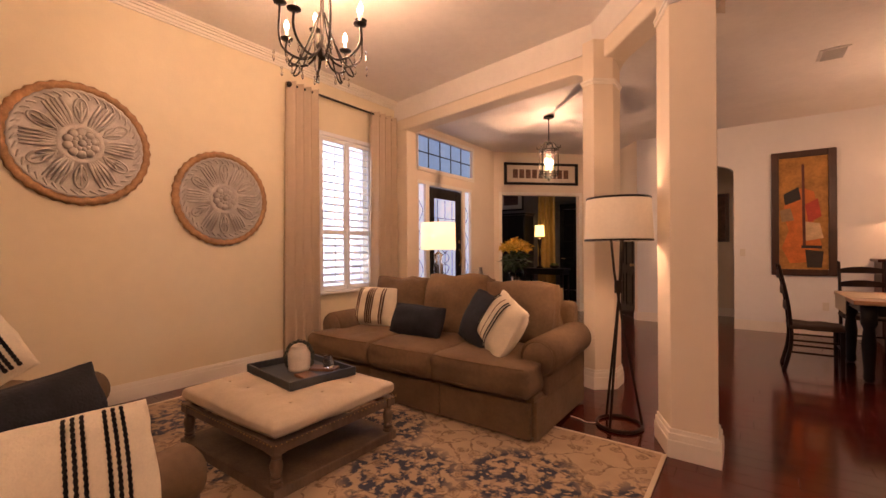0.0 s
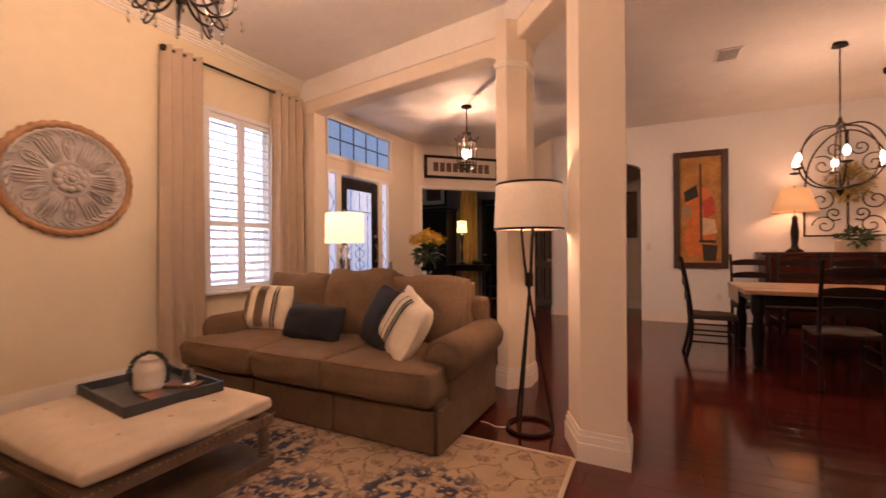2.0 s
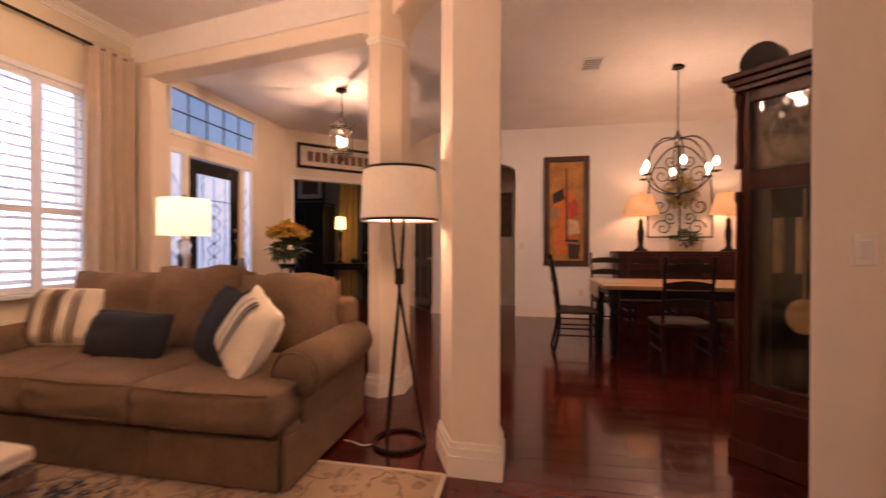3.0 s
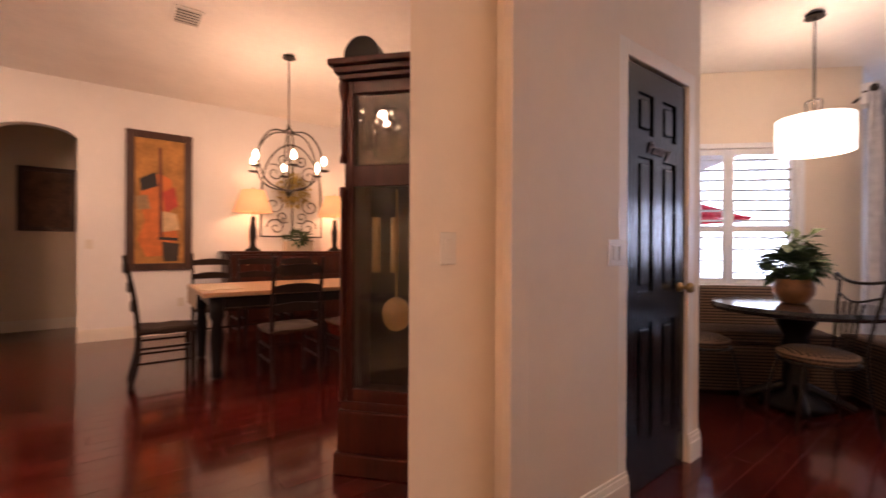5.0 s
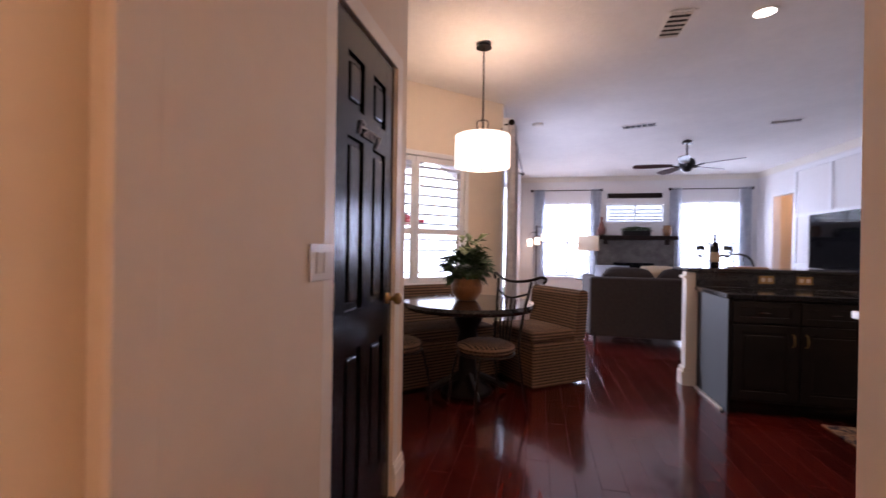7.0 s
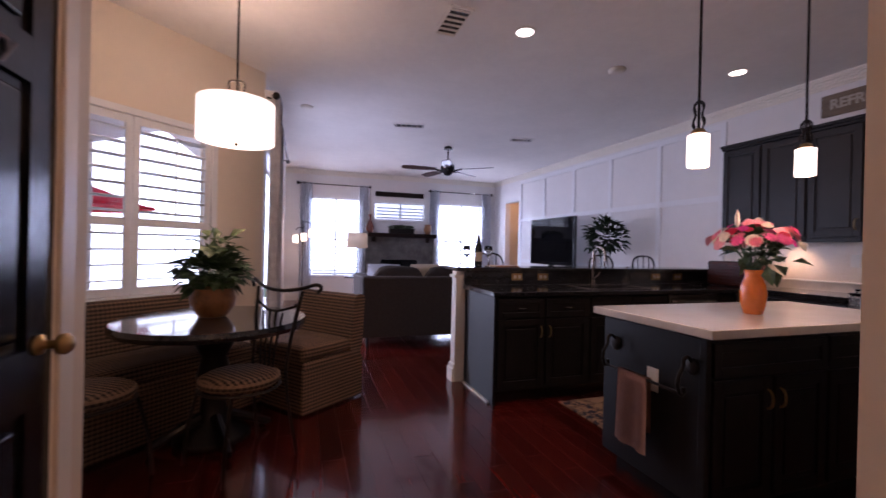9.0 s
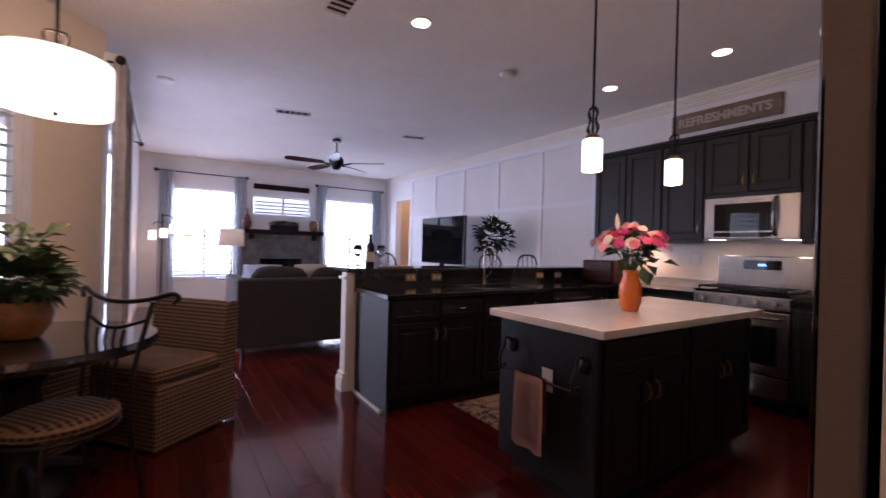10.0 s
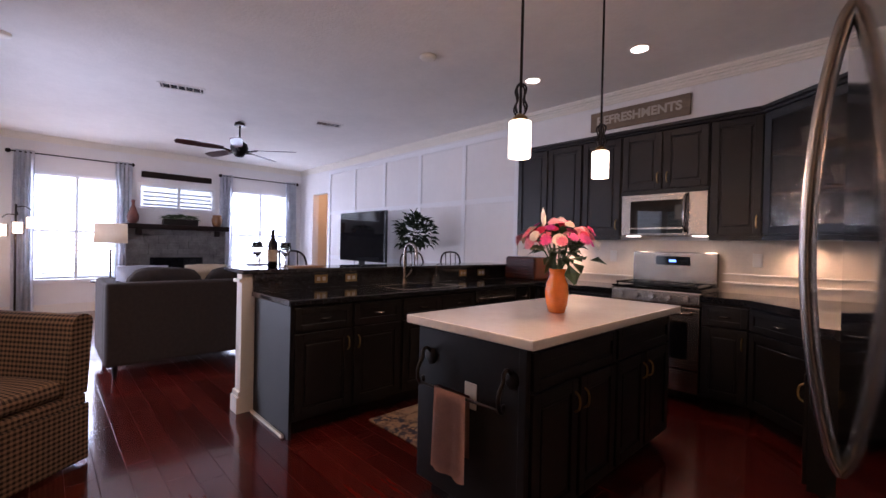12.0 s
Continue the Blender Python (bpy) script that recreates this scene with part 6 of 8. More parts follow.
# ---- kitchen ----
def cab_door(x0, x1, z0, z1, parent, name="door", pull="v", side=1, mat=None):
    """raised-panel front on the plane y=0, facing -y"""
    b = bmesh.new()
    f = min(0.055, (z1 - z0) * 0.28)
    for q in ((x0, x0 + f), (x1 - f, x1)):
        box(q[0], q[1], -0.020, -0.001, z0, z1, 0.003, bm=b)
    for q in ((z0, z0 + f), (z1 - f, z1)):
        box(x0 + f, x1 - f, -0.0198, -0.001, q[0], q[1], 0.003, bm=b)
    box(x0 + f, x1 - f, -0.008, -0.0012, z0 + f, z1 - f, bm=b)
    d = part(name, b, mat or CABINET, parent)
    if z1 - z0 > 0.25:
        part("panel", box(x0 + f + 0.02, x1 - f - 0.02, -0.015, -0.0082, z0 + f + 0.02, z1 - f - 0.02, 0.006), mat or CABINET, d)
    if pull == "v":
        px = x1 - 0.03 if side > 0 else x0 + 0.03
        pz = z1 - 0.10 if z0 < 0.8 else z0 + 0.10
        part("handle", tube([(px, -0.021, pz - 0.045), (px, -0.045, pz - 0.03), (px, -0.045, pz + 0.03), (px, -0.021, pz + 0.045)], 0.0055, 6), BRASS, d, "small bronze pull")
    elif pull == "h":
        px, pz = (x0 + x1) / 2, (z0 + z1) / 2
        part("handle", tube([(px - 0.045, -0.021, pz), (px - 0.03, -0.045, pz), (px + 0.03, -0.045, pz), (px + 0.045, -0.021, pz)], 0.0055, 6), STEEL, d, "small steel pull")
    return d


def base_unit(m, w, label, doors=1, drawers=1, depth=0.58, h=0.853, group="base cabinets"):
    t = thing("base_cabinet", label, "cabinet", m, group=group)
    part("body", box(0.0015, w - 0.0015, 0.0, depth, 0.10, h, 0.002), CABINET, t)
    part("toe_kick", box(0.0015, w - 0.0015, 0.06, depth, 0.0, 0.10), BLACK_PAINT, t)
    dw = w / doors
    for k in range(doors):
        x0, x1 = k * dw + 0.012, (k + 1) * dw - 0.012
        if drawers:
            cab_door(x0, x1, 0.68, 0.833, t, "drawer", "h")
            cab_door(x0, x1, 0.125, 0.665, t, "door", "v", 1 if k % 2 == 0 else -1)
        else:
            cab_door(x0, x1, 0.125, 0.833, t, "door", "v", 1 if k % 2 == 0 else -1)
    return t


def wall_unit(m, w, z0, z1, label, doors=1, depth=0.33, glass=False):
    t = thing("wall_cabinet", label, "cabinet", m, group="wall cabinets")
    if glass:
        b = box(0.0015, 0.02, 0.002, depth, z0, z1)
        box(w - 0.02, w - 0.0015, 0.002, depth, z0, z1, bm=b)
        box(0.02, w - 0.02, depth - 0.02, depth, z0, z1, bm=b)
        for z in (z0, z1 - 0.02):
            box(0.02, w - 0.02, 0.002, depth - 0.02, z, z + 0.02, bm=b)
        part("body", b, CABINET, t)
        for k in (1, 2):
            z = z0 + (z1 - z0) * k / 3
            part("shelf", box(0.021, w - 0.021, 0.03, depth - 0.021, z - 0.009, z + 0.009), TABLE_WOOD, t)
        dish = material("pale_stoneware", (0.55, 0.48, 0.40), 0.35, vary=0.15)
        for k in range(3):
            z = z0 + (z1 - z0) * k / 3 + (0.0205 if k == 0 else 0.0095)
            for x in (0.25, 0.5, 0.75):
                part("bowl", lathe([(0.03, 0), (0.05, 0.02), (0.08, 0.09 + 0.05 * ((k + int(x * 4)) % 2)), (0.075, 0.09 + 0.05 * ((k + int(x * 4)) % 2)), (0.045, 0.025)], 18, c=(w * x, depth * 0.55, z)), dish, t, "pale stoneware bowl", smooth=True)
    else:
        part("body", box(0.0015, w - 0.0015, 0.0, depth, z0, z1, 0.002), CABINET, t)
    dw = w / doors
    for k in range(doors):
        x0, x1 = k * dw + 0.01, (k + 1) * dw - 0.01
        if glass:
            b = bmesh.new()
            for q in ((x0, x0 + 0.06), (x1 - 0.06, x1)):
                box(q[0], q[1], -0.02, 0.0, z0 + 0.01, z1 - 0.01, 0.003, bm=b)
            for q in ((z0 + 0.01, z0 + 0.07), (z1 - 0.07, z1 - 0.01)):
                box(x0 + 0.06, x1 - 0.06, -0.0195, 0.0, q[0], q[1], 0.003, bm=b)
            d = part("door", b, CABINET, t)
            rb = box(x0 + 0.06, x1 - 0.06, -0.010, -0.007, z0 + 0.07, z1 - 0.07)
            nr = int((x1 - x0 - 0.12) / 0.012)
            for k2 in range(nr):
                xr = x0 + 0.06 + (k2 + 0.5) * (x1 - x0 - 0.12) / nr
                rod((xr, -0.0105, z0 + 0.072), (xr, -0.0105, z1 - 0.072), 0.0035, seg=6, bm=rb)
            part("pane", rb, material("ribbed_smoked_glass", (0.42, 0.38, 0.35), 0.12, vary=0.05, transmission=1.0), d, "ribbed smoked glass pane").visible_shadow = False
        else:
            cab_door(x0, x1, z0 + 0.01, z1 - 0.01, t, "door", "v", 1 if k % 2 == 0 else -1)
    b = bmesh.new()
    box(-0.004, w + 0.004, -0.03, depth, z1 + 0.0005, z1 + 0.022, 0.003, bm=b)
    box(-0.004, w + 0.004, -0.055, depth, z1 + 0.0225, z1 + 0.05, 0.006, bm=b)
    part("crown", b, CABINET, t)
    part("light_rail", box(0.002, w - 0.002, -0.015, 0.02, z0 - 0.035, z0 - 0.0005, 0.003), CABINET, t)
    return t


# island
isl = thing("kitchen_island", "black panelled kitchen island with iron towel bar", "kitchen island", pose(0, 0, 0))
part("body", box(2.745, 3.40, -1.80, -0.27, 0.09, 0.858, 0.003), CABINET, isl)
part("toe_kick", box(2.80, 3.35, -1.75, -0.32, 0, 0.09), BLACK_PAINT, isl)
iw = Matrix.Translation((2.745, -0.27, 0)) @ Matrix.Rotation(radians(-90), 4, 'Z')
for k in range(4):
    q0 = k * 0.3825
    for z0, z1, nm, pl in ((0.68, 0.833, "drawer", "n"), (0.115, 0.665, "door", "v")):
        if nm == "drawer" and k % 2:
            continue
        o = cab_door(q0 + 0.012, q0 + (0.753 if nm == "drawer" else 0.3705), z0, z1, isl, nm, pl, 1 if k % 2 == 0 else -1)
        o.matrix_basis = iw
part("end_panel", box(2.747, 3.398, -0.269, -0.256, 0.092, 0.848, 0.003), CABINET, isl)
part("corner_post", box(2.735, 2.775, -0.275, -0.248, 0.088, 0.849, 0.004), CABINET, isl)
ct = thing("countertop", "cream quartz island countertop", "countertop", pose(0, 0, 0))
part("slab", box(2.685, 3.455, -1.865, -0.215, 0.8595, 0.901, 0.005), QUARTZ, ct)
tb = part("towel_bar", rod((2.81, -0.185, 0.600), (3.30, -0.185, 0.600), 0.007, seg=10), IRON, isl, "iron towel bar")
for x in (2.81, 3.30):
    br = part("bracket", tube([(x, -0.255, 0.725), (x, -0.225, 0.765), (x, -0.195, 0.75), (x, -0.200, 0.715), (x, -0.170, 0.68), (x, -0.165, 0.63), (x, -0.185, 0.59), (x, -0.205, 0.60), (x, -0.200, 0.625)], 0.009, 8), IRON, tb, smooth=True)
    part("rosette", ball((x, -0.25, 0.715), 0.040, sy=0.3), IRON, br, smooth=True)
tw = thing("towel", "dusty rose towel hanging on the island bar", "towel", pose(3.09, -0.185, 0.613))
b = bmesh.new()
for side, L in ((1, 0.375), (-1, 0.27)):
    rows = []
    for jz in range(9):
        rows.append([b.verts.new(((i / 8 - 0.5) * 0.225 * (0.88 + 0.12 * jz / 8) + 0.010 * jz / 8, side * 0.014 + 0.009 * math.sin(i * 1.4) * (0.3 + jz / 8), -L * jz / 8)) for i in range(9)])
    for r0, r1 in zip(rows, rows[1:]):
        for i in range(8):
            b.faces.new((r0[i], r0[i + 1], r1[i + 1], r1[i]))
    if side == 1:
        first = rows[0]
    else:
        for i in range(8):
            b.faces.new((first[i], first[i + 1], rows[0][i + 1], rows[0][i]))
bmesh.ops.solidify(b, geom=b.faces[:], thickness=0.006)
part("cloth", b, TOWEL, tw, smooth=True)
ou = thing("wall_outlet", "white outlet on the island end", "outlet", pose(3.035, -0.2555, 0.59, 0, 0, 180))
part("plate", box(-0.036, 0.036, -0.006, -0.0005, -0.058, 0.058, 0.003), PLATE, ou)

# vase of pink flowers
fv = thing("flower_vase", "orange glass vase full of pink flowers on the island", "vase", pose(3.02, -0.92, 0.9015))
part("vase", lathe([(0.040, 0), (0.046, 0.005), (0.058, 0.05), (0.064, 0.11), (0.058, 0.16), (0.043, 0.195), (0.041, 0.215), (0.047, 0.240), (0.042, 0.240), (0.036, 0.21), (0.045, 0.15)], 32), ORANGE, fv, smooth=True)
part("foliage", leafy(70, 0.12, 0.36, 0.075, LEAF, seed=21, flat=0.7), LEAF, fv)
part("drooping_leaf", leafy(16, 0.13, 0.31, 0.10, LEAF, seed=24, flat=0.5, center=(-0.06, 0.0)), LEAF, fv)
random.seed(5)
for k in range(26):
    a, q = k * 2.4, 0.032 * math.sqrt(k + 0.4)
    part("stem", tube([(0.012 * math.cos(a), 0.012 * math.sin(a), 0.15), (0.02 * math.cos(a), 0.02 * math.sin(a), 0.25), (q * math.cos(a), q * math.sin(a), 0.44)], 0.0022, 5, smooth=1), LEAF, fv)
PETALS = {"pink": (0.78, 0.10, 0.30), "blush": (0.82, 0.34, 0.38), "cream": (0.84, 0.72, 0.58), "red": (0.62, 0.015, 0.06), "rose": (0.80, 0.20, 0.26), "magenta": (0.66, 0.04, 0.28)}
PINKS = [material(k + "_petal", c, 0.7, vary=0.25, scale=40) for k, c in PETALS.items()]
for k in range(54):
    a, q = k * 2.4 + random.uniform(-0.25, 0.25), 0.0285 * math.sqrt(k + 0.3)
    kind = (0, 1, 2, 3, 4, 5, 1, 0, 4, 2, 3)[k % 11]
    r = random.uniform(0.022, 0.030) if kind in (3, 5) else random.uniform(0.028, 0.042)
    b = bmesh.new()
    ruffled = kind in (1, 2, 3)
    rings = ((1.0, 0.05, 13), (0.85, 0.22, 11), (0.66, 0.42, 9), (0.44, 0.60, 7), (0.22, 0.72, 5)) if ruffled else ((1.0, 0.08, 16), (0.80, 0.16, 14), (0.40, 0.30, 9))
    for ring, (rr, up, n) in enumerate(rings):
        w0 = 0.30 if ruffled else 0.15
        for p in range(n):
            t0 = 6.283 * p / n + ring * 0.37 + random.uniform(-0.1, 0.1)
            lift = random.uniform(-0.08, 0.10)
            vs = []
            for d0, s0, z0 in ((0.08, 0.0, 0.0), (0.55, w0, 0.10), (0.92, w0 * 0.7, 0.05), (1.0, 0.0, -0.02), (0.92, -w0 * 0.7, 0.05), (0.55, -w0, 0.10)):
                x = rr * r * (d0 * math.cos(t0) - s0 * math.sin(t0))
                y = rr * r * (d0 * math.sin(t0) + s0 * math.cos(t0))
                vs.append(b.verts.new((x, y, r * (up + (z0 + lift) * d0))))
            b.faces.new(vs)
    if not ruffled:
        ball((0, 0, r * 0.28), r * 0.20, b, sz=0.6, u=8, v=5)
    o = part("bloom", b, PINKS[kind], fv)
    tilt = q / 0.22 * 68
    o.matrix_basis = pose(q * math.cos(a) * 1.02, q * math.sin(a) * 1.02, 0.475 - q * q * 2.0 + random.uniform(-0.03, 0.03)) @ Matrix.Rotation(a, 4, 'Z') @ Matrix.Rotation(radians(tilt), 4, 'Y')
part("lily_bud", lathe([(0.0, 0.49), (0.012, 0.51), (0.011, 0.55), (0.0, 0.585)], 8, c=(0.10, 0.0, 0)), PINKS[2], fv)
part("lily_bud", lathe([(0.0, 0.47), (0.012, 0.49), (0.011, 0.53), (0.0, 0.565)], 8, c=(0.06, 0.05, 0)), PINKS[2], fv)

# peninsula: cabinets face -x
for y1, w2, n in ((-0.022, 0.868, 2), (-0.892, 0.84, 2), (-2.34, 0.26, 1)):
    base_unit(Matrix.Translation((4.37, y1, 0)) @ Matrix.Rotation(radians(-90), 4, 'Z'), w2, "charcoal peninsula base cabinet with steel pulls", n, depth=0.61)
dw = thing("dishwasher", "stainless dishwasher set in the peninsula", "dishwasher", Matrix.Translation((4.37, -1.734, 0)) @ Matrix.Rotation(radians(-90), 4, 'Z'))
part("body", box(0.003, 0.60, 0.0, 0.58, 0.08, 0.850), CABINET, dw)
part("front", box(0.006, 0.597, -0.022, -0.001, 0.10, 0.73, 0.004), BLACK_GLASS, dw)
part("control_strip", box(0.006, 0.597, -0.024, -0.001, 0.735, 0.846, 0.004), STEEL, dw)
part("handle", tube([(0.05, -0.024, 0.78), (0.07, -0.06, 0.78), (0.53, -0.06, 0.78), (0.55, -0.024, 0.78)], 0.009, 8), STEEL, dw)
ep = thing("end_panel", "blue-grey lit peninsula end panel", "cabinet panel", pose(0, 0, 0))
part("panel", box(4.35, 4.965, -0.020, 0.0, 0.0, 0.851, 0.003), CABINET, ep)
part("shoe_moulding", box(4.41, 4.965, 0.001, 0.020, 0.0, 0.02, 0.003), TRIM, ep)
c2 = thing("countertop", "polished black granite peninsula countertop", "countertop", pose(0, 0, 0))
part("slab", box(4.325, 4.985, -3.21, 0.018, 0.8515, 0.890, 0.006), GRANITE, c2)
kw = part("wall_knee", box(4.99, 5.10, -3.2, -0.012, 0, 1.015), WALL_WHITE)
tagged(kw, "white low wall behind the peninsula", "wall", kind="structure")
bs = thing("backsplash", "polished black granite backsplash under the bar", "backsplash", pose(0, 0, 0))
part("slab", box(4.968, 4.986, -3.2, 0.012, 0.8905, 1.0145, 0.002), GRANITE, bs)
br = thing("countertop", "polished black granite raised bar top", "countertop", pose(0, 0, 0))
part("slab", box(4.93, 5.38, -3.1, 0.095, 1.0155, 1.052, 0.008), GRANITE, br)
po = thing("post", "white painted post at the peninsula end", "post", pose(0, 0, 0))
part("shaft", box(4.99, 5.10, -0.010, 0.085, 0, 1.0145, 0.004), TRIM, po)
b = box(4.987, 5.125, -0.008, 0.110, 0, 0.12, 0.004)
box(4.988, 5.115, -0.009, 0.100, 0.12, 0.16, 0.006, bm=b)
part("base", b, TRIM, po)
b = box(4.9885, 5.12, -0.008, 0.105, 0.955, 0.98, 0.004)
part("capital", b, TRIM, po)
for y in (-0.524, -0.805, -2.20, -2.50):
    o = thing("wall_outlet", "steel double outlet on the granite backsplash", "outlet", pose(4.967, y, 0.963, 0, 0, -90))
    part("plate", box(-0.057, 0.057, -0.006, -0.0005, -0.034, 0.034, 0.003), BRASS, o)
    for s in (-1, 1):
        part("socket", box(s * 0.024 - 0.014, s * 0.024 + 0.014, -0.008, -0.006, -0.016, 0.016, 0.002), PLATE, o)
sk = thing("sink", "stainless undermount sink in the peninsula", "sink", pose(4.64, -1.30, 0))
b = bmesh.new()
for s in (-1, 1):
    box(-0.20, 0.20, s * 0.33 - 0.012, s * 0.33 + 0.012, 0.8905, 0.896, 0.002, bm=b)
    box(s * 0.20 - 0.012, s * 0.20 + 0.012, -0.318, 0.318, 0.8905, 0.8958, 0.002, bm=b)
part("rim", b, STEEL, sk)
part("bowl", box(-0.19, 0.19, -0.315, 0.315, 0.8902, 0.8915), BLACK_GLASS, sk)
fa = thing("faucet", "tall brushed gooseneck kitchen faucet", "faucet", pose(4.88, -1.32, 0.8905))
part("spout", tube([(0, 0, 0), (0, 0, 0.28), (-0.02, 0, 0.36), (-0.10, 0, 0.38), (-0.17, 0, 0.33), (-0.18, 0, 0.24)], 0.013, 10), STEEL, fa, smooth=True)
part("base", rod((0, 0, 0), (0, 0, 0.05), 0.026, 0.02), STEEL, fa)
part("lever", tube([(0, -0.02, 0.06), (0, -0.06, 0.09), (0, -0.09, 0.13)], 0.007, 6), STEEL, fa)
so = thing("soap_dispenser", "small clear soap bottle by the sink", "bottle", pose(4.90, -1.75, 0.8905))
part("bottle", lathe([(0.03, 0), (0.034, 0.02), (0.034, 0.10), (0.014, 0.125), (0.012, 0.14)], 16), GLASS, so, smooth=True)
part("pump", tube([(0, 0, 0.14), (0, 0, 0.18), (-0.04, 0, 0.18)], 0.006, 6, smooth=0), STEEL, so)

# range wall
YF = -2.68
base_unit(pose(2.785, YF, 0, 0, 0, 180), 0.32, "narrow charcoal base cabinet beside the range", 1, depth=0.53)
base_unit(pose(4.345, YF, 0, 0, 0, 180), 0.825, "charcoal base cabinet beside the range", 2, depth=0.53)
dm, DL = along((2.46, YF), (2.02, -2.24))
base_unit(Matrix.Translation((2.02, -2.24, 0)) @ Matrix.Rotation(math.atan2(YF + 2.24, 2.46 - 2.02) + math.pi, 4, 'Z') @ Matrix.Translation((-DL, 0, 0)), DL, "charcoal corner base cabinet", 1, depth=0.4)
for k, (y0, w2) in enumerate(((-2.23, 0.66),)):
    base_unit(Matrix.Translation((2.02, y0, 0)) @ Matrix.Rotation(radians(90), 4, 'Z'), w2, "charcoal base cabinet along the side wall", 1 if k == 0 else 2)
c3 = thing("countertop", "polished black granite corner countertop", "countertop", pose(0, 0, 0))
part("slab", prism([(1.37, -3.21), (2.783, -3.21), (2.783, YF + 0.03), (2.48, YF + 0.03), (2.05, -2.23), (2.05, -1.55), (1.37, -1.55)], 0.8535, 0.903), GRANITE, c3)
c4 = thing("countertop", "polished black granite countertop beside the range", "countertop", pose(0, 0, 0))
part("slab", box(3.520, 4.322, -3.21, YF + 0.03, 0.8535, 0.903, 0.005), GRANITE, c4)
bt = bmesh.new()
box(1.375, 4.98, YK + 0.001, YK + 0.010, 0.891, 1.355, bm=bt)
tagged(part("backsplash_wall", bt, TILE), "cream tiled backsplash with a rail", "backsplash", kind="structure")
b = bmesh.new()
box(3.53, 4.96, YK + 0.011, YK + 0.026, 0.985, 1.0, 0.003, bm=b)
box(1.38, 2.77, YK + 0.011, YK + 0.026, 0.985, 1.0, 0.003, bm=b)
box(1.38, 2.77, YK + 0.011, YK + 0.020, 1.06, 1.072, 0.003, bm=b)
tagged(part("trim", b, TRIM), "pale tile rail on the backsplash", "trim", kind="structure")

rg = thing("range", "stainless gas range with black grates and knobs", "range", Matrix.Translation((2.79, -0.549, 0)) @ Matrix.Diagonal((0.98, 0.828, 1.03, 1.0)))
part("body", box(0.0, 0.74, -3.19, -2.60, 0.10, 0.90, 0.003), BLACK_PAINT, rg)
part("drawer", box(0.005, 0.735, -2.597, -2.565, 0.10, 0.27, 0.006), STEEL, rg)
d = part("oven_door", box(0.005, 0.735, -2.597, -2.56, 0.285, 0.775, 0.008), STEEL, rg)
part("oven_window", box(0.09, 0.65, -2.5595, -2.556, 0.36, 0.66), BLACK_GLASS, d)
part("handle", tube([(0.06, -2.56, 0.725), (0.07, -2.51, 0.725), (0.67, -2.51, 0.725), (0.68, -2.56, 0.725)], 0.011, 8, smooth=1), STEEL, d)
kp = part("control_panel", box(0.0, 0.74, -2.60, -2.55, 0.785, 0.895, 0.012), STEEL, rg)
for k in range(5):
    x = 0.10 + k * 0.135
    part("knob", rod((x, -2.55, 0.84), (x, -2.515, 0.842), 0.024, 0.020, 18), STEEL, kp)
part("cooktop", box(0.0, 0.74, -3.12, -2.56, 0.9005, 0.915, 0.003), BLACK_GLASS, rg)
for k in range(3):
    b = bmesh.new()
    x0 = 0.03 + k * 0.235
    for q in (0, 0.10, 0.20):
        box(x0 + q, x0 + q + 0.014, -3.08, -2.60, 0.93, 0.945, bm=b)
    for y in (-3.07, -2.96, -2.84, -2.72, -2.62):
        box(x0, x0 + 0.214, y, y + 0.012, 0.9295, 0.9445, bm=b)
    for x in (x0, x0 + 0.20):
        for y in (-3.07, -2.62):
            box(x, x + 0.012, y, y + 0.012, 0.9155, 0.93, bm=b)
    part("grate", b, BLACK_PAINT, rg, "black cast iron grate")
part("backguard", box(0.0, 0.74, -3.19, -3.125, 0.905, 1.21, 0.008), STEEL, rg)
part("display", box(0.22, 0.52, -3.124, -3.120, 1.09, 1.17), BLACK_GLASS, rg)
part("clock_digits", box(0.34, 0.40, -3.1195, -3.118, 1.12, 1.14), material("blue_digits", (0.1, 0.2, 0.9), 0.4, emit=(0.15, 0.35, 1.0), emit_power=3.0), rg, "blue glowing digits")

mw = thing("microwave", "stainless over-the-range microwave with a bar handle", "microwave", Matrix.Translation((2.808, 0, -0.036)) @ Matrix.Diagonal((0.975, 1.0, 1.0, 1.0)))
part("body", box(0.0, 0.745, YK + 0.012, -2.90, 1.425, 1.815, 0.004), STEEL, mw)
d = part("door", box(0.155, 0.742, -2.897, -2.875, 1.43, 1.81, 0.005), STEEL, mw)
part("window", box(0.195, 0.655, -2.8745, -2.870, 1.50, 1.745, 0.001), BLACK_GLASS, d, "black glass oven window")
part("key_strip", box(0.195, 0.655, -2.8745, -2.8705, 1.445, 1.485), BLACK_GLASS, d)
part("control_panel", box(0.003, 0.150, -2.897, -2.877, 1.43, 1.81, 0.004), STEEL, mw)
part("handle", tube([(0.170, -2.876, 1.46), (0.170, -2.835, 1.49), (0.170, -2.825, 1.62), (0.170, -2.835, 1.75), (0.170, -2.876, 1.78)], 0.014, 10), MIRROR_STEEL, d, "bowed steel handle", smooth=True)
for x in (0.08, 0.66):
    part("task_light", box(x - 0.05, x + 0.05, -3.02, -2.92, 1.4205, 1.4245), CAN_LIT, mw)
    l = bpy.data.lights.new("task_light", 'SPOT')
    l.energy, l.color, l.spot_size, l.spot_blend, l.shadow_soft_size = 6, (1.0, 0.78, 0.52), radians(130), 0.8, 0.04
    o = new("task_light", l)
    o.location = (2.808 + x, -3.02, 1.375)
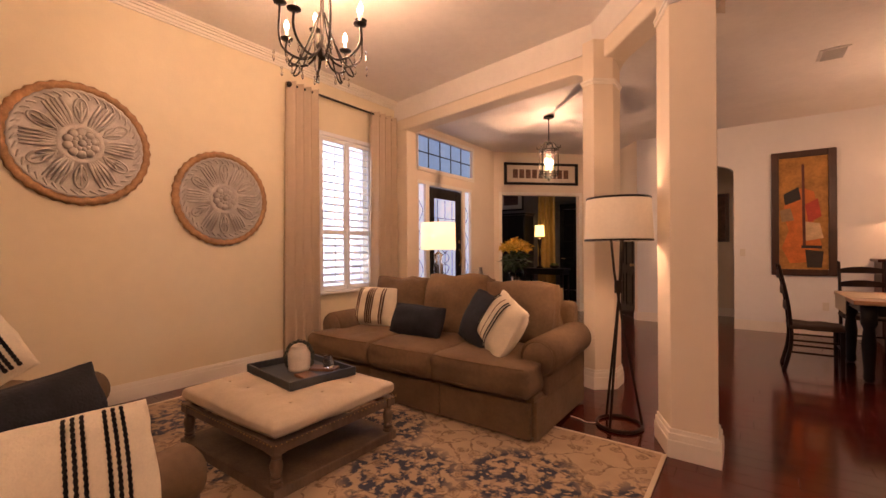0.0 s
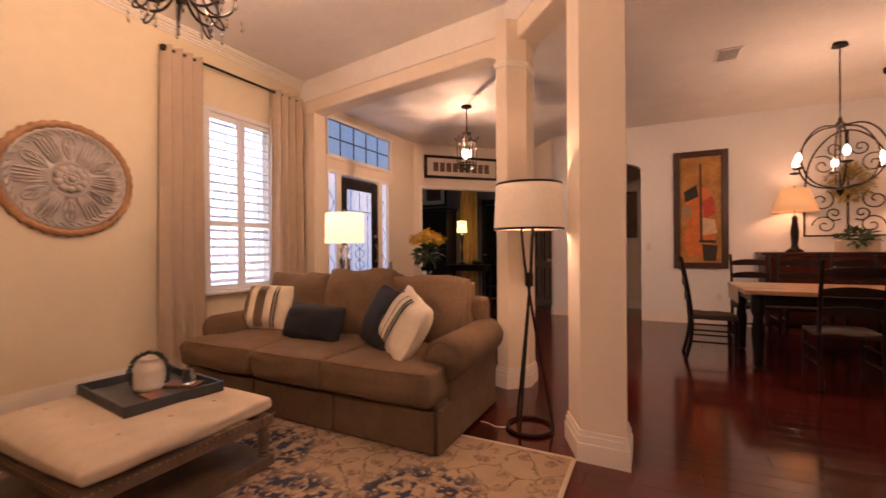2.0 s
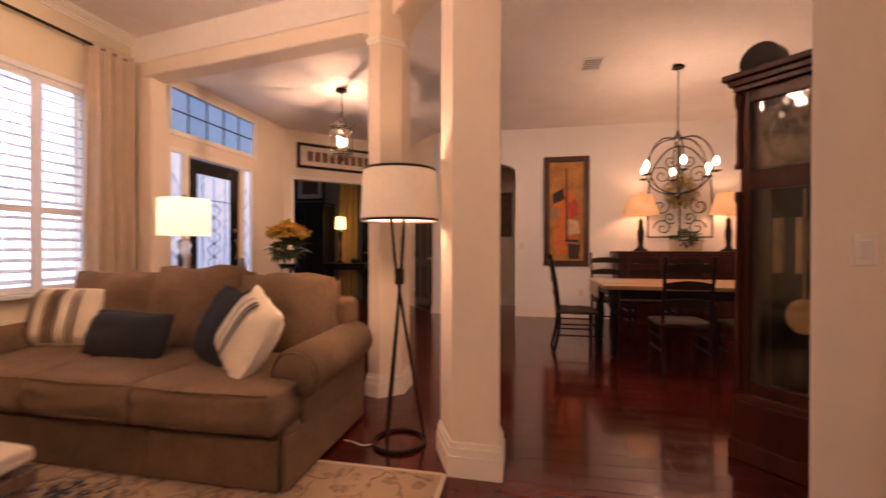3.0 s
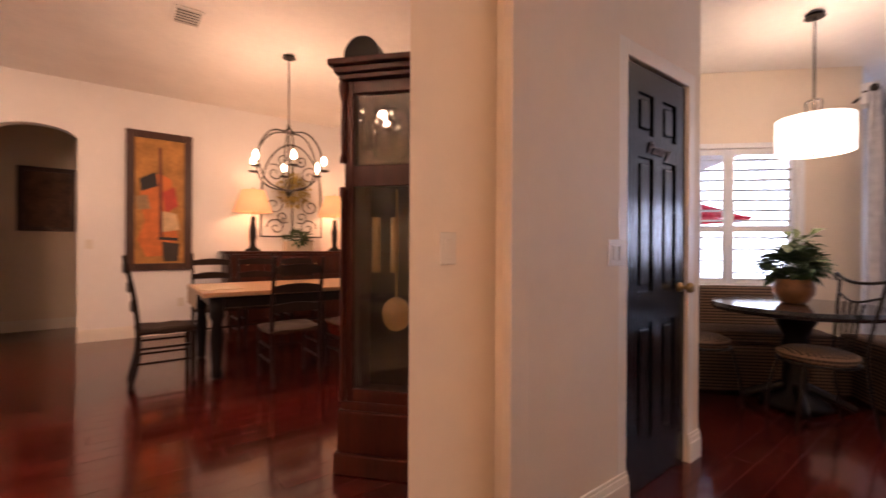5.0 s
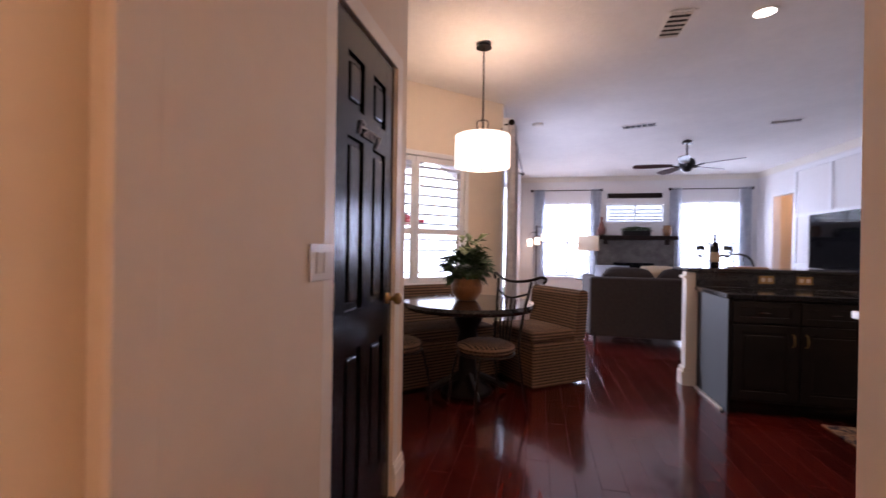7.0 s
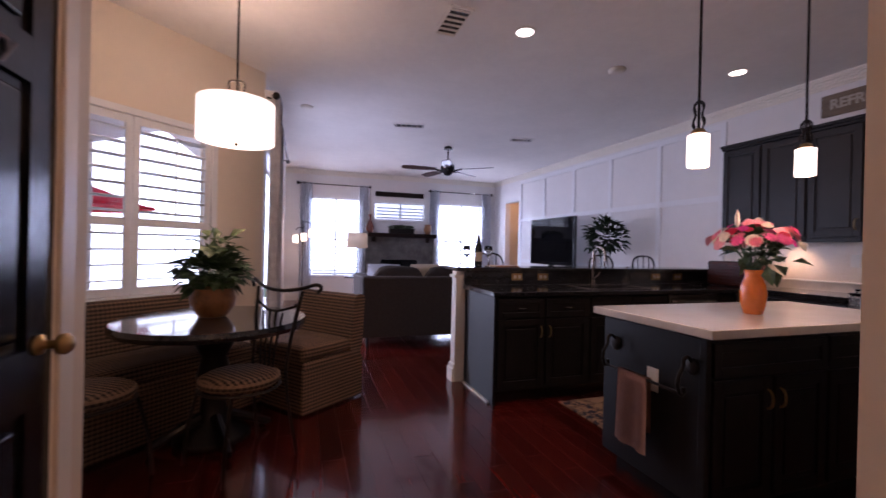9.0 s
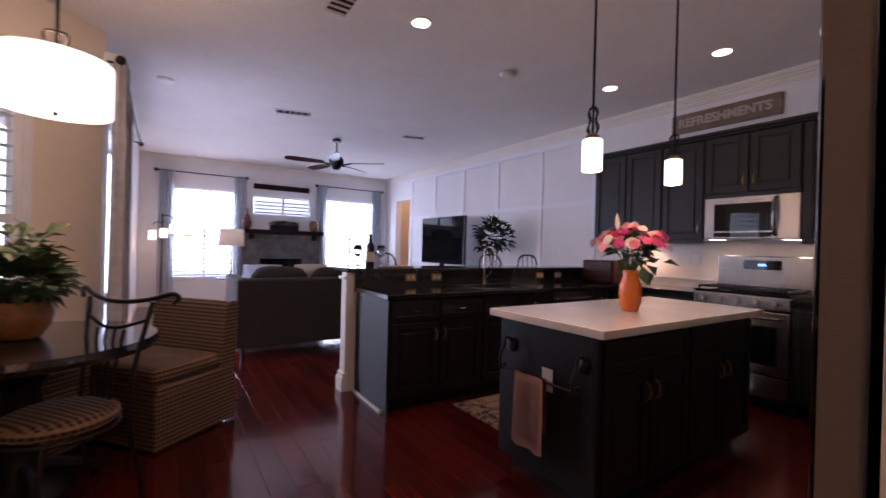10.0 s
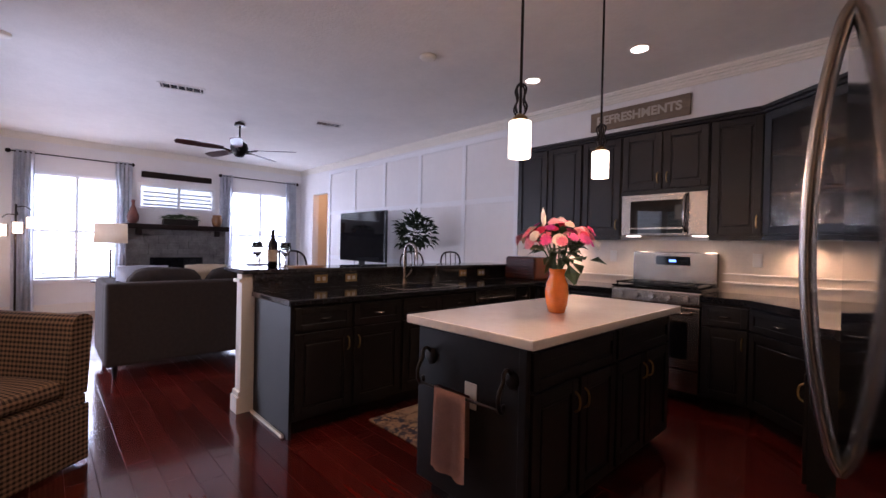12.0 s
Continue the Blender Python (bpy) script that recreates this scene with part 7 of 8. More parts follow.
for x in (4.2, 2.2):
    l = bpy.data.lights.new("under_cabinet_light", 'SPOT')
    l.energy, l.color, l.spot_size, l.spot_blend, l.shadow_soft_size = 9, (1.0, 0.68, 0.40), radians(140), 0.8, 0.05
    o = new("under_cabinet_light", l)
    o.location = (x, -3.08, 1.345)

UZ0, UZ1, UY = 1.385, 2.33, -2.885
wall_unit(pose(4.755, UY, 0, 0, 0, 180), 0.81, UZ0, UZ1, "charcoal wall cabinet over the counter", 2)
wall_unit(pose(3.943, UY, 0, 0, 0, 180), 0.405, UZ0, UZ1, "charcoal wall cabinet beside the microwave", 1)
wall_unit(pose(3.536, UY, 0, 0, 0, 180), 0.734, 1.80, UZ1, "charcoal wall cabinet over the microwave", 2)
wall_unit(pose(2.80, UY, 0, 0, 0, 180), 0.365, UZ0, UZ1, "narrow charcoal wall cabinet beside the microwave", 1)
dq, DQ = along((2.433, UY), (1.72, -2.30))
wall_unit(Matrix.Translation((1.72, -2.30, 0)) @ Matrix.Rotation(math.atan2(UY + 2.30, 2.433 - 1.72) + math.pi, 4, 'Z') @ Matrix.Translation((-DQ, 0, 0)), DQ, UZ0, UZ1, "charcoal corner cabinet with a glass door", 1, depth=0.3, glass=True)
wall_unit(Matrix.Translation((1.70, -2.29, 0)) @ Matrix.Rotation(radians(90), 4, 'Z'), 0.80, UZ0, UZ1, "charcoal wall cabinet on the side wall", 2)
for x in (4.35, 2.62):
    o = thing("wall_outlet", "cream outlet on the tiled backsplash", "outlet", pose(x - (0.60 if x > 4 else 0.10), YK + 0.0105, 1.19, 0, 0, 180))
    part("plate", box(-0.035, 0.035, -0.006, -0.0005, -0.057, 0.057, 0.003), PLATE, o)
bb = thing("bread_box", "slatted red-brown wooden bread box on the counter", "bread box", pose(4.64, -2.95, 0.8905))
part("box", box(-0.20, 0.20, -0.16, 0.16, 0, 0.26, 0.02), RED_WOOD, bb)
for k in range(7):
    part("slat", box(-0.19, 0.19, 0.161, 0.170, 0.02 + k * 0.033, 0.046 + k * 0.033, 0.004), RED_WOOD, bb)

# sign over the cabinets
sg = thing("wall_sign", "brown wooden REFRESHMENTS sign over the wall cabinets", "sign", pose(3.545, YK, 2.625, 0, 0, 180))
part("board", box(-0.49, 0.49, -0.028, -0.002, -0.10, 0.10, 0.004), material("brown_sign_wood", (0.19, 0.135, 0.09), 0.7, vary=0.3, scale=6, stretch=(0.4, 3, 3)), sg)
cu = bpy.data.curves.new("lettering", 'FONT')
cu.body, cu.size, cu.extrude, cu.offset = "REFRESHMENTS", 0.120, 0.003, 0.004
cu.align_x = cu.align_y = 'CENTER'
tmp = new("lettering", cu)
me = bpy.data.meshes.new_from_object(tmp.evaluated_get(bpy.context.evaluated_depsgraph_get()))
bpy.data.objects.remove(tmp)
me.materials.append(material("pale_lettering", (0.46, 0.40, 0.32), 0.6))
q = new("lettering", me)
q.parent = sg
q.matrix_basis = pose(0, -0.030, 0, 90, 0, 0)
tagged(q, "pale painted capital letters")


def glass_pendant(x, y, z):
    t = thing("pendant_lamp", "bronze pendant lamp with a lit frosted glass cylinder", "pendant lamp", pose(x, y, 0), group="island pendants")
    part("shade", lathe([(0.041, z), (0.043, z + 0.004), (0.043, z + 0.135), (0.03, z + 0.14)], 24), GLASS_LIT, t, smooth=True)
    part("cap", lathe([(0.032, z + 0.14), (0.026, z + 0.155), (0.012, z + 0.165)], 18), BRASS, t)
    part("stem", rod((0, 0, z + 0.16), (0, 0, 2.87), 0.0055), IRON, t)
    for s in range(4):
        a = s * math.pi / 2
        part("scroll", tube([(0.008 * math.cos(a), 0.008 * math.sin(a), z + 0.28), (0.03 * math.cos(a), 0.03 * math.sin(a), z + 0.26), (0.012 * math.cos(a), 0.012 * math.sin(a), z + 0.22), (0.034 * math.cos(a), 0.034 * math.sin(a), z + 0.19), (0.02 * math.cos(a), 0.02 * math.sin(a), z + 0.165)], 0.004, 6), IRON, t)
    part("canopy", lathe([(0.06, 2.862), (0.05, 2.88), (0.02, 2.889)], 18), IRON, t)
    lamp(x, y, z - 0.03, 9, (1.0, 0.68, 0.42))


glass_pendant(2.742, -0.175, 1.595)
glass_pendant(2.815, -0.975, 1.628)


def downlight(x, y, watts=9):
    t = thing("downlight", "glowing recessed ceiling downlight", "ceiling light", pose(x, y, H_KIT), group="recessed downlights")
    part("trim_ring", lathe([(0.088, -0.006), (0.086, -0.001), (0.068, -0.001), (0.066, -0.006)], 28), TRIM, t)
    part("diffuser", lathe([(0.066, -0.004), (0.0, -0.0045)], 24), CAN_LIT, t)
    l = bpy.data.lights.new("downlight", 'SPOT')
    l.energy, l.color, l.spot_size, l.spot_blend, l.shadow_soft_size = watts * 2.3, (1.0, 0.70, 0.43), radians(120), 0.7, 0.06
    o = new("downlight_beam", l)
    o.location = (x, y, H_KIT - 0.02)


for x, y in ((3.19, -2.36), (4.195, -2.32), (4.25, -0.157)):
    downlight(x, y)
for x, y, w2 in ((7.02, 0.07, 0.42), (7.09, -1.695, 0.34), (4.31, 0.406, 0.40)):
    ceiling_vent(x, y, H_KIT, w2, 0.17, 0 if x < 5 else 75)
for x, y in ((4.54, -1.264), (6.72, 1.41)):
    t = thing("smoke_detector", "round white ceiling smoke detector", "smoke detector", pose(x, y, H_KIT))
    part("body", lathe([(0.0, -0.03), (0.05, -0.03), (0.07, -0.02), (0.075, -0.001)], 24), TRIM, t, smooth=True)

# refrigerator
fr = thing("refrigerator", "polished stainless refrigerator with a bowed bar handle", "refrigerator", pose(1.760, 0.617, 0, 0, 0, -90 + 5.8))
part("cabinet", box(0.004, 0.756, -0.62, -0.07, 0.02, 1.79, 0.006), material("dark_grey_enamel", (0.012, 0.012, 0.013), 0.4, vary=0.1), fr)
for z0, z1 in ((0.03, 0.62), (0.635, 1.80)):
    part("door", box(0.0, 0.76, -0.06, 0.0, z0, z1, 0.008, seg=3), MIRROR_STEEL, fr)
part("handle", tube([(0.62, -0.004, 0.825), (0.62, 0.016, 0.86), (0.62, 0.048, 1.05), (0.62, 0.062, 1.27), (0.62, 0.048, 1.52), (0.62, 0.016, 1.71), (0.62, -0.004, 1.745)], 0.0145, 14), STEEL, fr, "long bowed steel bar handle", smooth=True)
part("drawer_handle", tube([(0.10, 0.0, 0.55), (0.12, 0.05, 0.55), (0.64, 0.05, 0.55), (0.66, 0.0, 0.55)], 0.012, 8, smooth=1), STEEL, fr)

# ---- breakfast nook ----
window_shutters("window_3", Matrix.Translation((*N1, 0)) @ Matrix.Rotation(math.atan2(N0[1] - N1[1], N0[0] - N1[0]), 4, 'Z') @ Matrix.Translation((NW1, 0, 0)) @ Matrix.Rotation(math.pi, 4, 'Z') @ Matrix.Rotation(math.pi, 4, 'Z') @ Matrix.Translation((-(NW1 - NW0), 0, 0)), NW1 - NW0, 0.82, 2.14, "white plantation shutters on the nook windows", slats=13, tilt=8, split=0.41)
RED_CANVAS = material("red_canvas", (0.80, 0.05, 0.09), 0.8, vary=0.1, sheer=0.5)
um = thing("patio_umbrella", "open red patio umbrella outside the nook", "umbrella", pose(8.3, 4.68, -0.25))
part("canopy", lathe([(1.27, 1.95), (1.28, 1.91), (0.66, 2.16), (0.05, 2.37), (0.0, 2.39)], 8), RED_CANVAS, um)
part("pole", rod((0, 0, 0), (0, 0, 2.42), 0.022), IRON, um)
part("base", lathe([(0.25, 0), (0.25, 0.06), (0.05, 0.10)], 20), IRON, um)

pr = thing("porch_roof", "shaded flat porch roof outside the nook window", "porch roof", Matrix.Translation((*N1, 0)) @ Matrix.Rotation(math.atan2(N0[1] - N1[1], N0[0] - N1[0]), 4, 'Z'))
part("deck", box(0.32, 4.3, -2.6, -0.20, 2.36, 2.48, 0.01), WHITE, pr)
for x in (0.4, 4.2):
    part("post", box(x - 0.05, x + 0.05, -2.5, -2.4, -0.25, 2.36, 0.006), WHITE, pr)


def bench(m, w, label, back_h=0.825, depth=0.56, end=False):
    t = thing("banquette", label, "banquette", m, group="nook banquettes")
    part("base", box(0, w, -depth, 0.0, 0.03, 0.385, 0.02), CHECK, t)
    part("seat_cushion", cushion(w - 0.02, depth - 0.10, 0.11, 0.2, edge=0.82, m=Matrix.Translation((w / 2, -depth / 2 - 0.055, 0.435))), CHECK, t, smooth=True)
    bk = bmesh.new()
    lean = [(-0.125, 0.386), (-0.115, 0.46), (-0.09, back_h - 0.05), (-0.075, back_h - 0.015), (-0.05, back_h), (-0.01, back_h), (0.02, back_h - 0.02), (0.025, back_h - 0.06), (0.0, 0.386)]
    lo, hi = [bk.verts.new((0.0, y, z)) for y, z in lean], [bk.verts.new((w, y, z)) for y, z in lean]
    bk.faces.new(lo)
    bk.faces.new(hi)
    for i in range(len(lean)):
        j = (i + 1) % len(lean)
        bk.faces.new((lo[i], lo[j], hi[j], hi[i]))
    back = part("back", bk, CHECK, t)
    for x in (0.004, w - 0.004):
        part("welt", tube([(x, y, z) for y, z in lean[:8]], 0.006, 6, smooth=1), CHECK, back)
    part("skirt", box(0.004, w - 0.004, -depth - 0.014, -depth - 0.002, 0.015, 0.33, 0.004), CHECK, t)
    for x in (-0.013, w + 0.001):
        part("side_skirt", box(x, x + 0.012, -depth - 0.014, 0.0, 0.015, 0.33, 0.004), CHECK, t)
    return t


# one bench against the window wall, one at right angles to it
bench(Matrix.Translation((4.0, 3.38, 0)) @ Matrix.Rotation(radians(-45), 4, 'Z'), 1.80, "striped and checked banquette under the nook window")
bench(Matrix.Translation((5.38, 1.36, 0)) @ Matrix.Rotation(radians(219), 4, 'Z'), 0.66, "checked banquette end beside the family room", 0.825, depth=0.585)
nt = thing("round_table", "round black pedestal table with a glossy top", "table", pose(4.30, 1.93, 0))
part("top", lathe([(0.0, 0.70), (0.50, 0.70), (0.53, 0.705), (0.54, 0.73), (0.53, 0.757), (0.0, 0.76)], 56), GRANITE, nt, smooth=False)
part("pedestal", lathe([(0.22, 0.02), (0.20, 0.05), (0.08, 0.12), (0.07, 0.30), (0.10, 0.40), (0.07, 0.52), (0.14, 0.66), (0.20, 0.70)], 24), BLACK_WOOD, nt, smooth=True)
for k in range(4):
    a = k * math.pi / 2 + 0.4
    part("foot", tube([(0.05 * math.cos(a), 0.05 * math.sin(a), 0.16), (0.22 * math.cos(a), 0.22 * math.sin(a), 0.09), (0.34 * math.cos(a), 0.34 * math.sin(a), 0.03)], 0.035, 8, taper=0.7), BLACK_WOOD, nt)
pt = thing("potted_plant", "leafy green plant in an amber ceramic pot", "plant", pose(4.33, 1.95, 0.761))
part("pot", lathe([(0.07, 0), (0.085, 0.01), (0.125, 0.07), (0.13, 0.12), (0.115, 0.17), (0.12, 0.18), (0.11, 0.18), (0.10, 0.15)], 28), TERRACOTTA, pt, smooth=True)
part("foliage", leafy(330, 0.165, 0.27, 0.095, LEAF, flat=0.62, seed=31), LEAF, pt)
part("pale_leaves", leafy(34, 0.12, 0.44, 0.10, LEAF_PALE, flat=0.6, seed=33), LEAF_PALE, pt)


def iron_chair(m):
    t = thing("dining_chair", "wrought iron chair with a striped seat pad", "chair", m, group="iron chairs round the nook table")
    part("seat_pad", lathe([(0.0, 0.44), (0.19, 0.44), (0.215, 0.46), (0.21, 0.485), (0.17, 0.505), (0.0, 0.51)], 28), STRIPE, t, smooth=True)
    part("seat_ring", tube([(0.21 * math.cos(a * math.pi / 12), 0.21 * math.sin(a * math.pi / 12), 0.43) for a in range(25)], 0.009, 6, smooth=1), IRON, t)
    for x in (-0.16, 0.16):
        part("front_leg", tube([(x, -0.14, 0.43), (x * 1.2, -0.19, 0.2), (x * 1.25, -0.20, 0.0)], 0.010, 6), IRON, t)
        part("back_post", tube([(x * 1.2, 0.24, 0.0), (x, 0.17, 0.43), (x * 1.05, 0.19, 0.65), (x * 1.35, 0.24, 0.955)], 0.010, 6), IRON, t)
    part("top_rail", tube([(-0.31, 0.27, 0.95), (-0.34, 0.28, 0.98), (-0.30, 0.27, 1.00), (-0.22, 0.25, 0.97), (-0.10, 0.23, 0.95), (0, 0.225, 0.945), (0.10, 0.23, 0.95), (0.22, 0.25, 0.97), (0.30, 0.27, 1.00), (0.34, 0.28, 0.98), (0.31, 0.27, 0.95)], 0.011, 8), IRON, t, smooth=True)
    part("lower_rail", tube([(-0.20, 0.225, 0.87), (0, 0.19, 0.81), (0.20, 0.225, 0.87)], 0.008, 6), IRON, t)
    for x in (-0.09, -0.03, 0.03, 0.09):
        part("spindle", tube([(x * 0.6, 0.16, 0.46), (x * 0.8, 0.165, 0.62), (x, 0.20, 0.82)], 0.007, 6), IRON, t)
    return t


iron_chair(pose(3.96, 1.74, 0, 0, 0, 218))
iron_chair(pose(3.86, 2.42, 0, 0, 0, 60))
dp = thing("drum_pendant", "glowing white drum pendant over the nook table", "pendant lamp", pose(4.34, 1.84, 0))
part("shade", lathe([(0.225, 1.865), (0.228, 1.875), (0.228, 2.115), (0.224, 2.12), (0.221, 2.11), (0.221, 1.875)], 44), material("lit_drum_fabric", (0.9, 0.85, 0.75), 0.9, vary=0.02, emit=(1.0, 0.86, 0.66), emit_power=1.6), dp, smooth=True)
part("diffuser", lathe([(0.218, 1.868), (0.0, 1.860)], 36), GLASS_LIT, dp)
part("finial", ball((0, 0, 1.852), 0.014, u=10, v=6), IRON, dp)
part("stem", rod((0, 0, 2.12), (0, 0, 2.87), 0.007), IRON, dp)
for k in range(3):
    a = k * 2.094
    part("arm", tube([(0.01, 0, 2.26), (0.06 * math.cos(a), 0.06 * math.sin(a), 2.24), (0.04 * math.cos(a), 0.04 * math.sin(a), 2.17), (0.10 * math.cos(a), 0.10 * math.sin(a), 2.12)], 0.007, 6), IRON, dp)
part("canopy", lathe([(0.065, 2.855), (0.05, 2.88), (0.02, 2.889)], 18), IRON, dp)
lamp(4.34, 1.84, 2.20, 11, (1.0, 0.72, 0.45), 0.1)
lamp(4.34, 1.84, 1.80, 5.5, (1.0, 0.72, 0.45), 0.1)
PATTERN = material("grey_patterned_curtain", (0.40, 0.40, 0.44), 0.9, second=(0.60, 0.60, 0.62), scale=16)
drape(pose(5.70, 1.68, 2.60, 0, 0, 0), 0.32, 2.56, "grey patterned curtain panel beside the patio door", PATTERN, folds=4)
drape(pose(6.16, 1.68, 2.45, 0, 0, 0), 0.30, 2.41, "blue-grey patterned curtain panel", PATTERN, folds=4)
sp = thing("wall_speaker", "small white tilted speaker high on the corner", "speaker", pose(5.74, 1.72, 2.57, 0, 14, 0))
part("body", box(-0.05, 0.05, -0.06, 0.075, -0.10, 0.11, 0.008), WHITE, sp)
part("bracket", rod((0, 0.075, 0), (0.04, 0.13, -0.02), 0.012), IRON, sp)
curtain_rod(pose(5.55, 1.68, 2.58), 3.2, "dark curtain rod over the patio door")

# ---- family room ----
fp = thing("fireplace", "stacked grey ledge-stone fireplace with a dark mantel", "fireplace", pose(0, 0, 0))
random.seed(12)
b = box(10.92, 11.19, -1.50, -1.13, 0, 1.44)
box(10.92, 11.19, -0.27, 0.06, 0, 1.44, bm=b)
box(10.92, 11.19, -1.13, -0.27, 0.93, 1.44, bm=b)
box(10.925, 11.19, -1.13, -0.27, 0.0, 0.30, bm=b)
part("core", b, STONE, fp)
part("firebox", box(11.05, 11.18, -1.125, -0.275, 0.305, 0.925), BLACK_PAINT, fp)
part("screen", box(10.94, 10.955, -1.12, -0.28, 0.31, 0.92), BLACK_GLASS, fp)
z = 0.0
while z < 1.42:
    hh = random.choice((0.06, 0.08, 0.10))
    y = -1.51
    while y < 0.05:
        L = random.uniform(0.12, 0.34)
        y2 = min(y + L, 0.07)
        if not (y2 > -1.13 and y < -0.27 and z + hh > 0.30 and z < 0.93) and y2 - y > 0.03:
            o = part("stone", box(10.895 - random.random() * 0.018, 10.93, y + 0.002, y2 - 0.002, z + 0.002, min(z + hh, 1.44) - 0.002, 0.004, seg=1), STONE, fp)
        y = y2
    z += hh
mt = thing("mantel_shelf", "thick dark wooden mantel shelf", "shelf", pose(0, 0, 0))
part("beam", box(10.80, 11.19, -1.56, 0.13, 1.441, 1.53, 0.008), DARK_WOOD, mt)
for y in (-1.35, -0.09):
    part("corbel", box(10.84, 10.93, y - 0.05, y + 0.05, 1.33, 1.4405, 0.01), DARK_WOOD, mt)
va = thing("vase", "tall red-brown bottle vase on the mantel", "vase", pose(10.98, -0.02, 1.531))
part("body", lathe([(0.05, 0), (0.085, 0.06), (0.09, 0.14), (0.05, 0.25), (0.022, 0.33), (0.03, 0.42), (0.02, 0.42)], 22), material("red_brown_glaze", (0.16, 0.05, 0.035), 0.35, vary=0.3), va, smooth=True)
va = thing("planter", "low dark planter of greenery on the mantel", "planter", pose(10.98, -0.75, 1.531))
part("trough", box(-0.09, 0.09, -0.28, 0.28, 0, 0.11, 0.01), BLACK_WOOD, va)
part("greenery", leafy(160, 0.1, 0.13, 0.06, LEAF, flat=0.4, seed=41), LEAF, va).scale = (0.8, 2.6, 1)
va = thing("vase", "squat amber pot on the mantel", "vase", pose(10.98, -1.38, 1.531))
part("body", lathe([(0.06, 0), (0.085, 0.05), (0.10, 0.14), (0.075, 0.20), (0.09, 0.23), (0.08, 0.23)], 22), TERRACOTTA, va, smooth=True)
si = thing("wall_sign", "long dark wooden sign over the small window", "sign", pose(11.197, -0.74, 2.45))
part("board", box(-0.03, -0.001, -0.58, 0.58, -0.055, 0.055, 0.004), DARK_WOOD, si)


def plain_window(name, y0, y1, z0, z1, label, shutter=True, cols=2):
    t = thing(name, label, "window", pose(XF, y0, 0, 0, 0, 90), kind="structure")
    w = y1 - y0
    b = bmesh.new()
    for q in ((-0.06, 0.0), (w, w + 0.06)):
        box(q[0], q[1], -0.004, 0.022, z0 - 0.06, z1 + 0.06, 0.004, bm=b)
    for q in ((z0 - 0.06, z0), (z1, z1 + 0.06)):
        box(0, w, -0.0038, 0.0218, q[0], q[1], 0.004, bm=b)
    part("window_frame", b, WHITE, t)
    part("window_sill", box(-0.08, w + 0.08, -0.06, -0.005, z0 - 0.03, z0, 0.005), WHITE, t)
    b = bmesh.new()
    for k in range(1, cols):
        box(k * w / cols - 0.025, k * w / cols + 0.025, 0.03, 0.07, z0, z1, bm=b)
    if z1 - z0 > 1:
        zm = z0 + (z1 - z0) * 0.47
        box(0, w, 0.031, 0.069, zm - 0.02, zm + 0.02, bm=b)
    part("muntin", b, WHITE, t)
    pn = part("pane", box(0, w, 0.10, 0.104, z0, z1), GLASS, t)
    pn.visible_shadow = False
    if shutter:
        top = z0 + (z1 - z0) * 0.40 if z1 - z0 > 1 else z1
        n = int((top - z0) / 0.075)
        for c in range(cols):
            for k in range(n):
                part("slat", box(c * w / cols + 0.03, (c + 1) * w / cols - 0.03, -0.03, 0.03, -0.004, 0.004, m=Matrix.Translation((0, 0.05, z0 + 0.03 + k * 0.075)) @ Matrix.Rotation(radians(25), 4, 'X')), WHITE, t)
    return t


plain_window("window_4", 0.20, 1.25, 0.56, 2.26, "bright family room window with lower shutters")
plain_window("window_5", -1.34, -0.16, 1.87, 2.24, "small high window over the mantel with slats")
plain_window("window_6", -2.84, -1.72, 0.60, 2.27, "bright family room window with lower shutters")
for y0, L in ((0.0, 1.52), (-3.06, 1.57)):
    curtain_rod(pose(XF - 0.08, y0, 2.58, 0, 0, 90) @ Matrix.Rotation(math.pi, 4, 'X'), L, "thin dark curtain rod over the window", 0.010)
for y in (1.36, 0.10, -1.58, -2.94):
    drape(pose(XF - 0.085, y, 2.61, 0, 0, 90), 0.26, 2.58, "white patterned sheer curtain panel", SHEER, folds=4, depth=0.04)

so2 = thing("sofa", "grey tweed sofa seen from behind", "sofa", pose(6.42, -0.42, 0))
part("back_panel", box(0.0, 0.16, -1.16, 1.16, 0.12, 0.86, 0.03, seg=3), GREY_SOFA, so2)
part("base", box(0.165, 0.95, -1.15, 1.15, 0.14, 0.40, 0.02), GREY_SOFA, so2)
for s in (-1, 1):
    part("arm", box(0.165, 0.95, s * 1.08 - 0.08, s * 1.08 + 0.08, 0.12, 0.85, 0.03, seg=3), GREY_SOFA, so2)
    for x in (0.06, 0.88):
        part("leg", rod((x, s * 1.08, 0.0), (x, s * 1.08, 0.14), 0.018, 0.026), BLACK_WOOD, so2)
for k in range(3):
    part("seat_cushion", cushion(0.74, 0.66, 0.16, 0.3, edge=0.8, m=Matrix.Translation((0.56, -0.67 + k * 0.67, 0.47))), GREY_SOFA, so2, smooth=True)
    part("back_cushion", cushion(0.20, 0.64, 0.46, 0.4, edge=0.7, m=Matrix.Translation((0.27, -0.67 + k * 0.67, 0.72))), GREY_SOFA, so2, smooth=True)
BLUE_GREY = material("pale_blue_linen", (0.42, 0.45, 0.52), 0.9, vary=0.08, scale=10, bump=0.2)
random.seed(3)
for k, (x, y) in enumerate(((6.82, 0.42), (6.84, -0.15), (6.83, -0.75))):
    pillow(x, y, 0.80, 0.42, 0.40, 80, 90, BLUE_GREY if k != 1 else LINEN, "pale throw pillow on the grey sofa")
st = thing("side_table", "small dark round side table beside the windows", "table", pose(10.15, 0.36, 0))
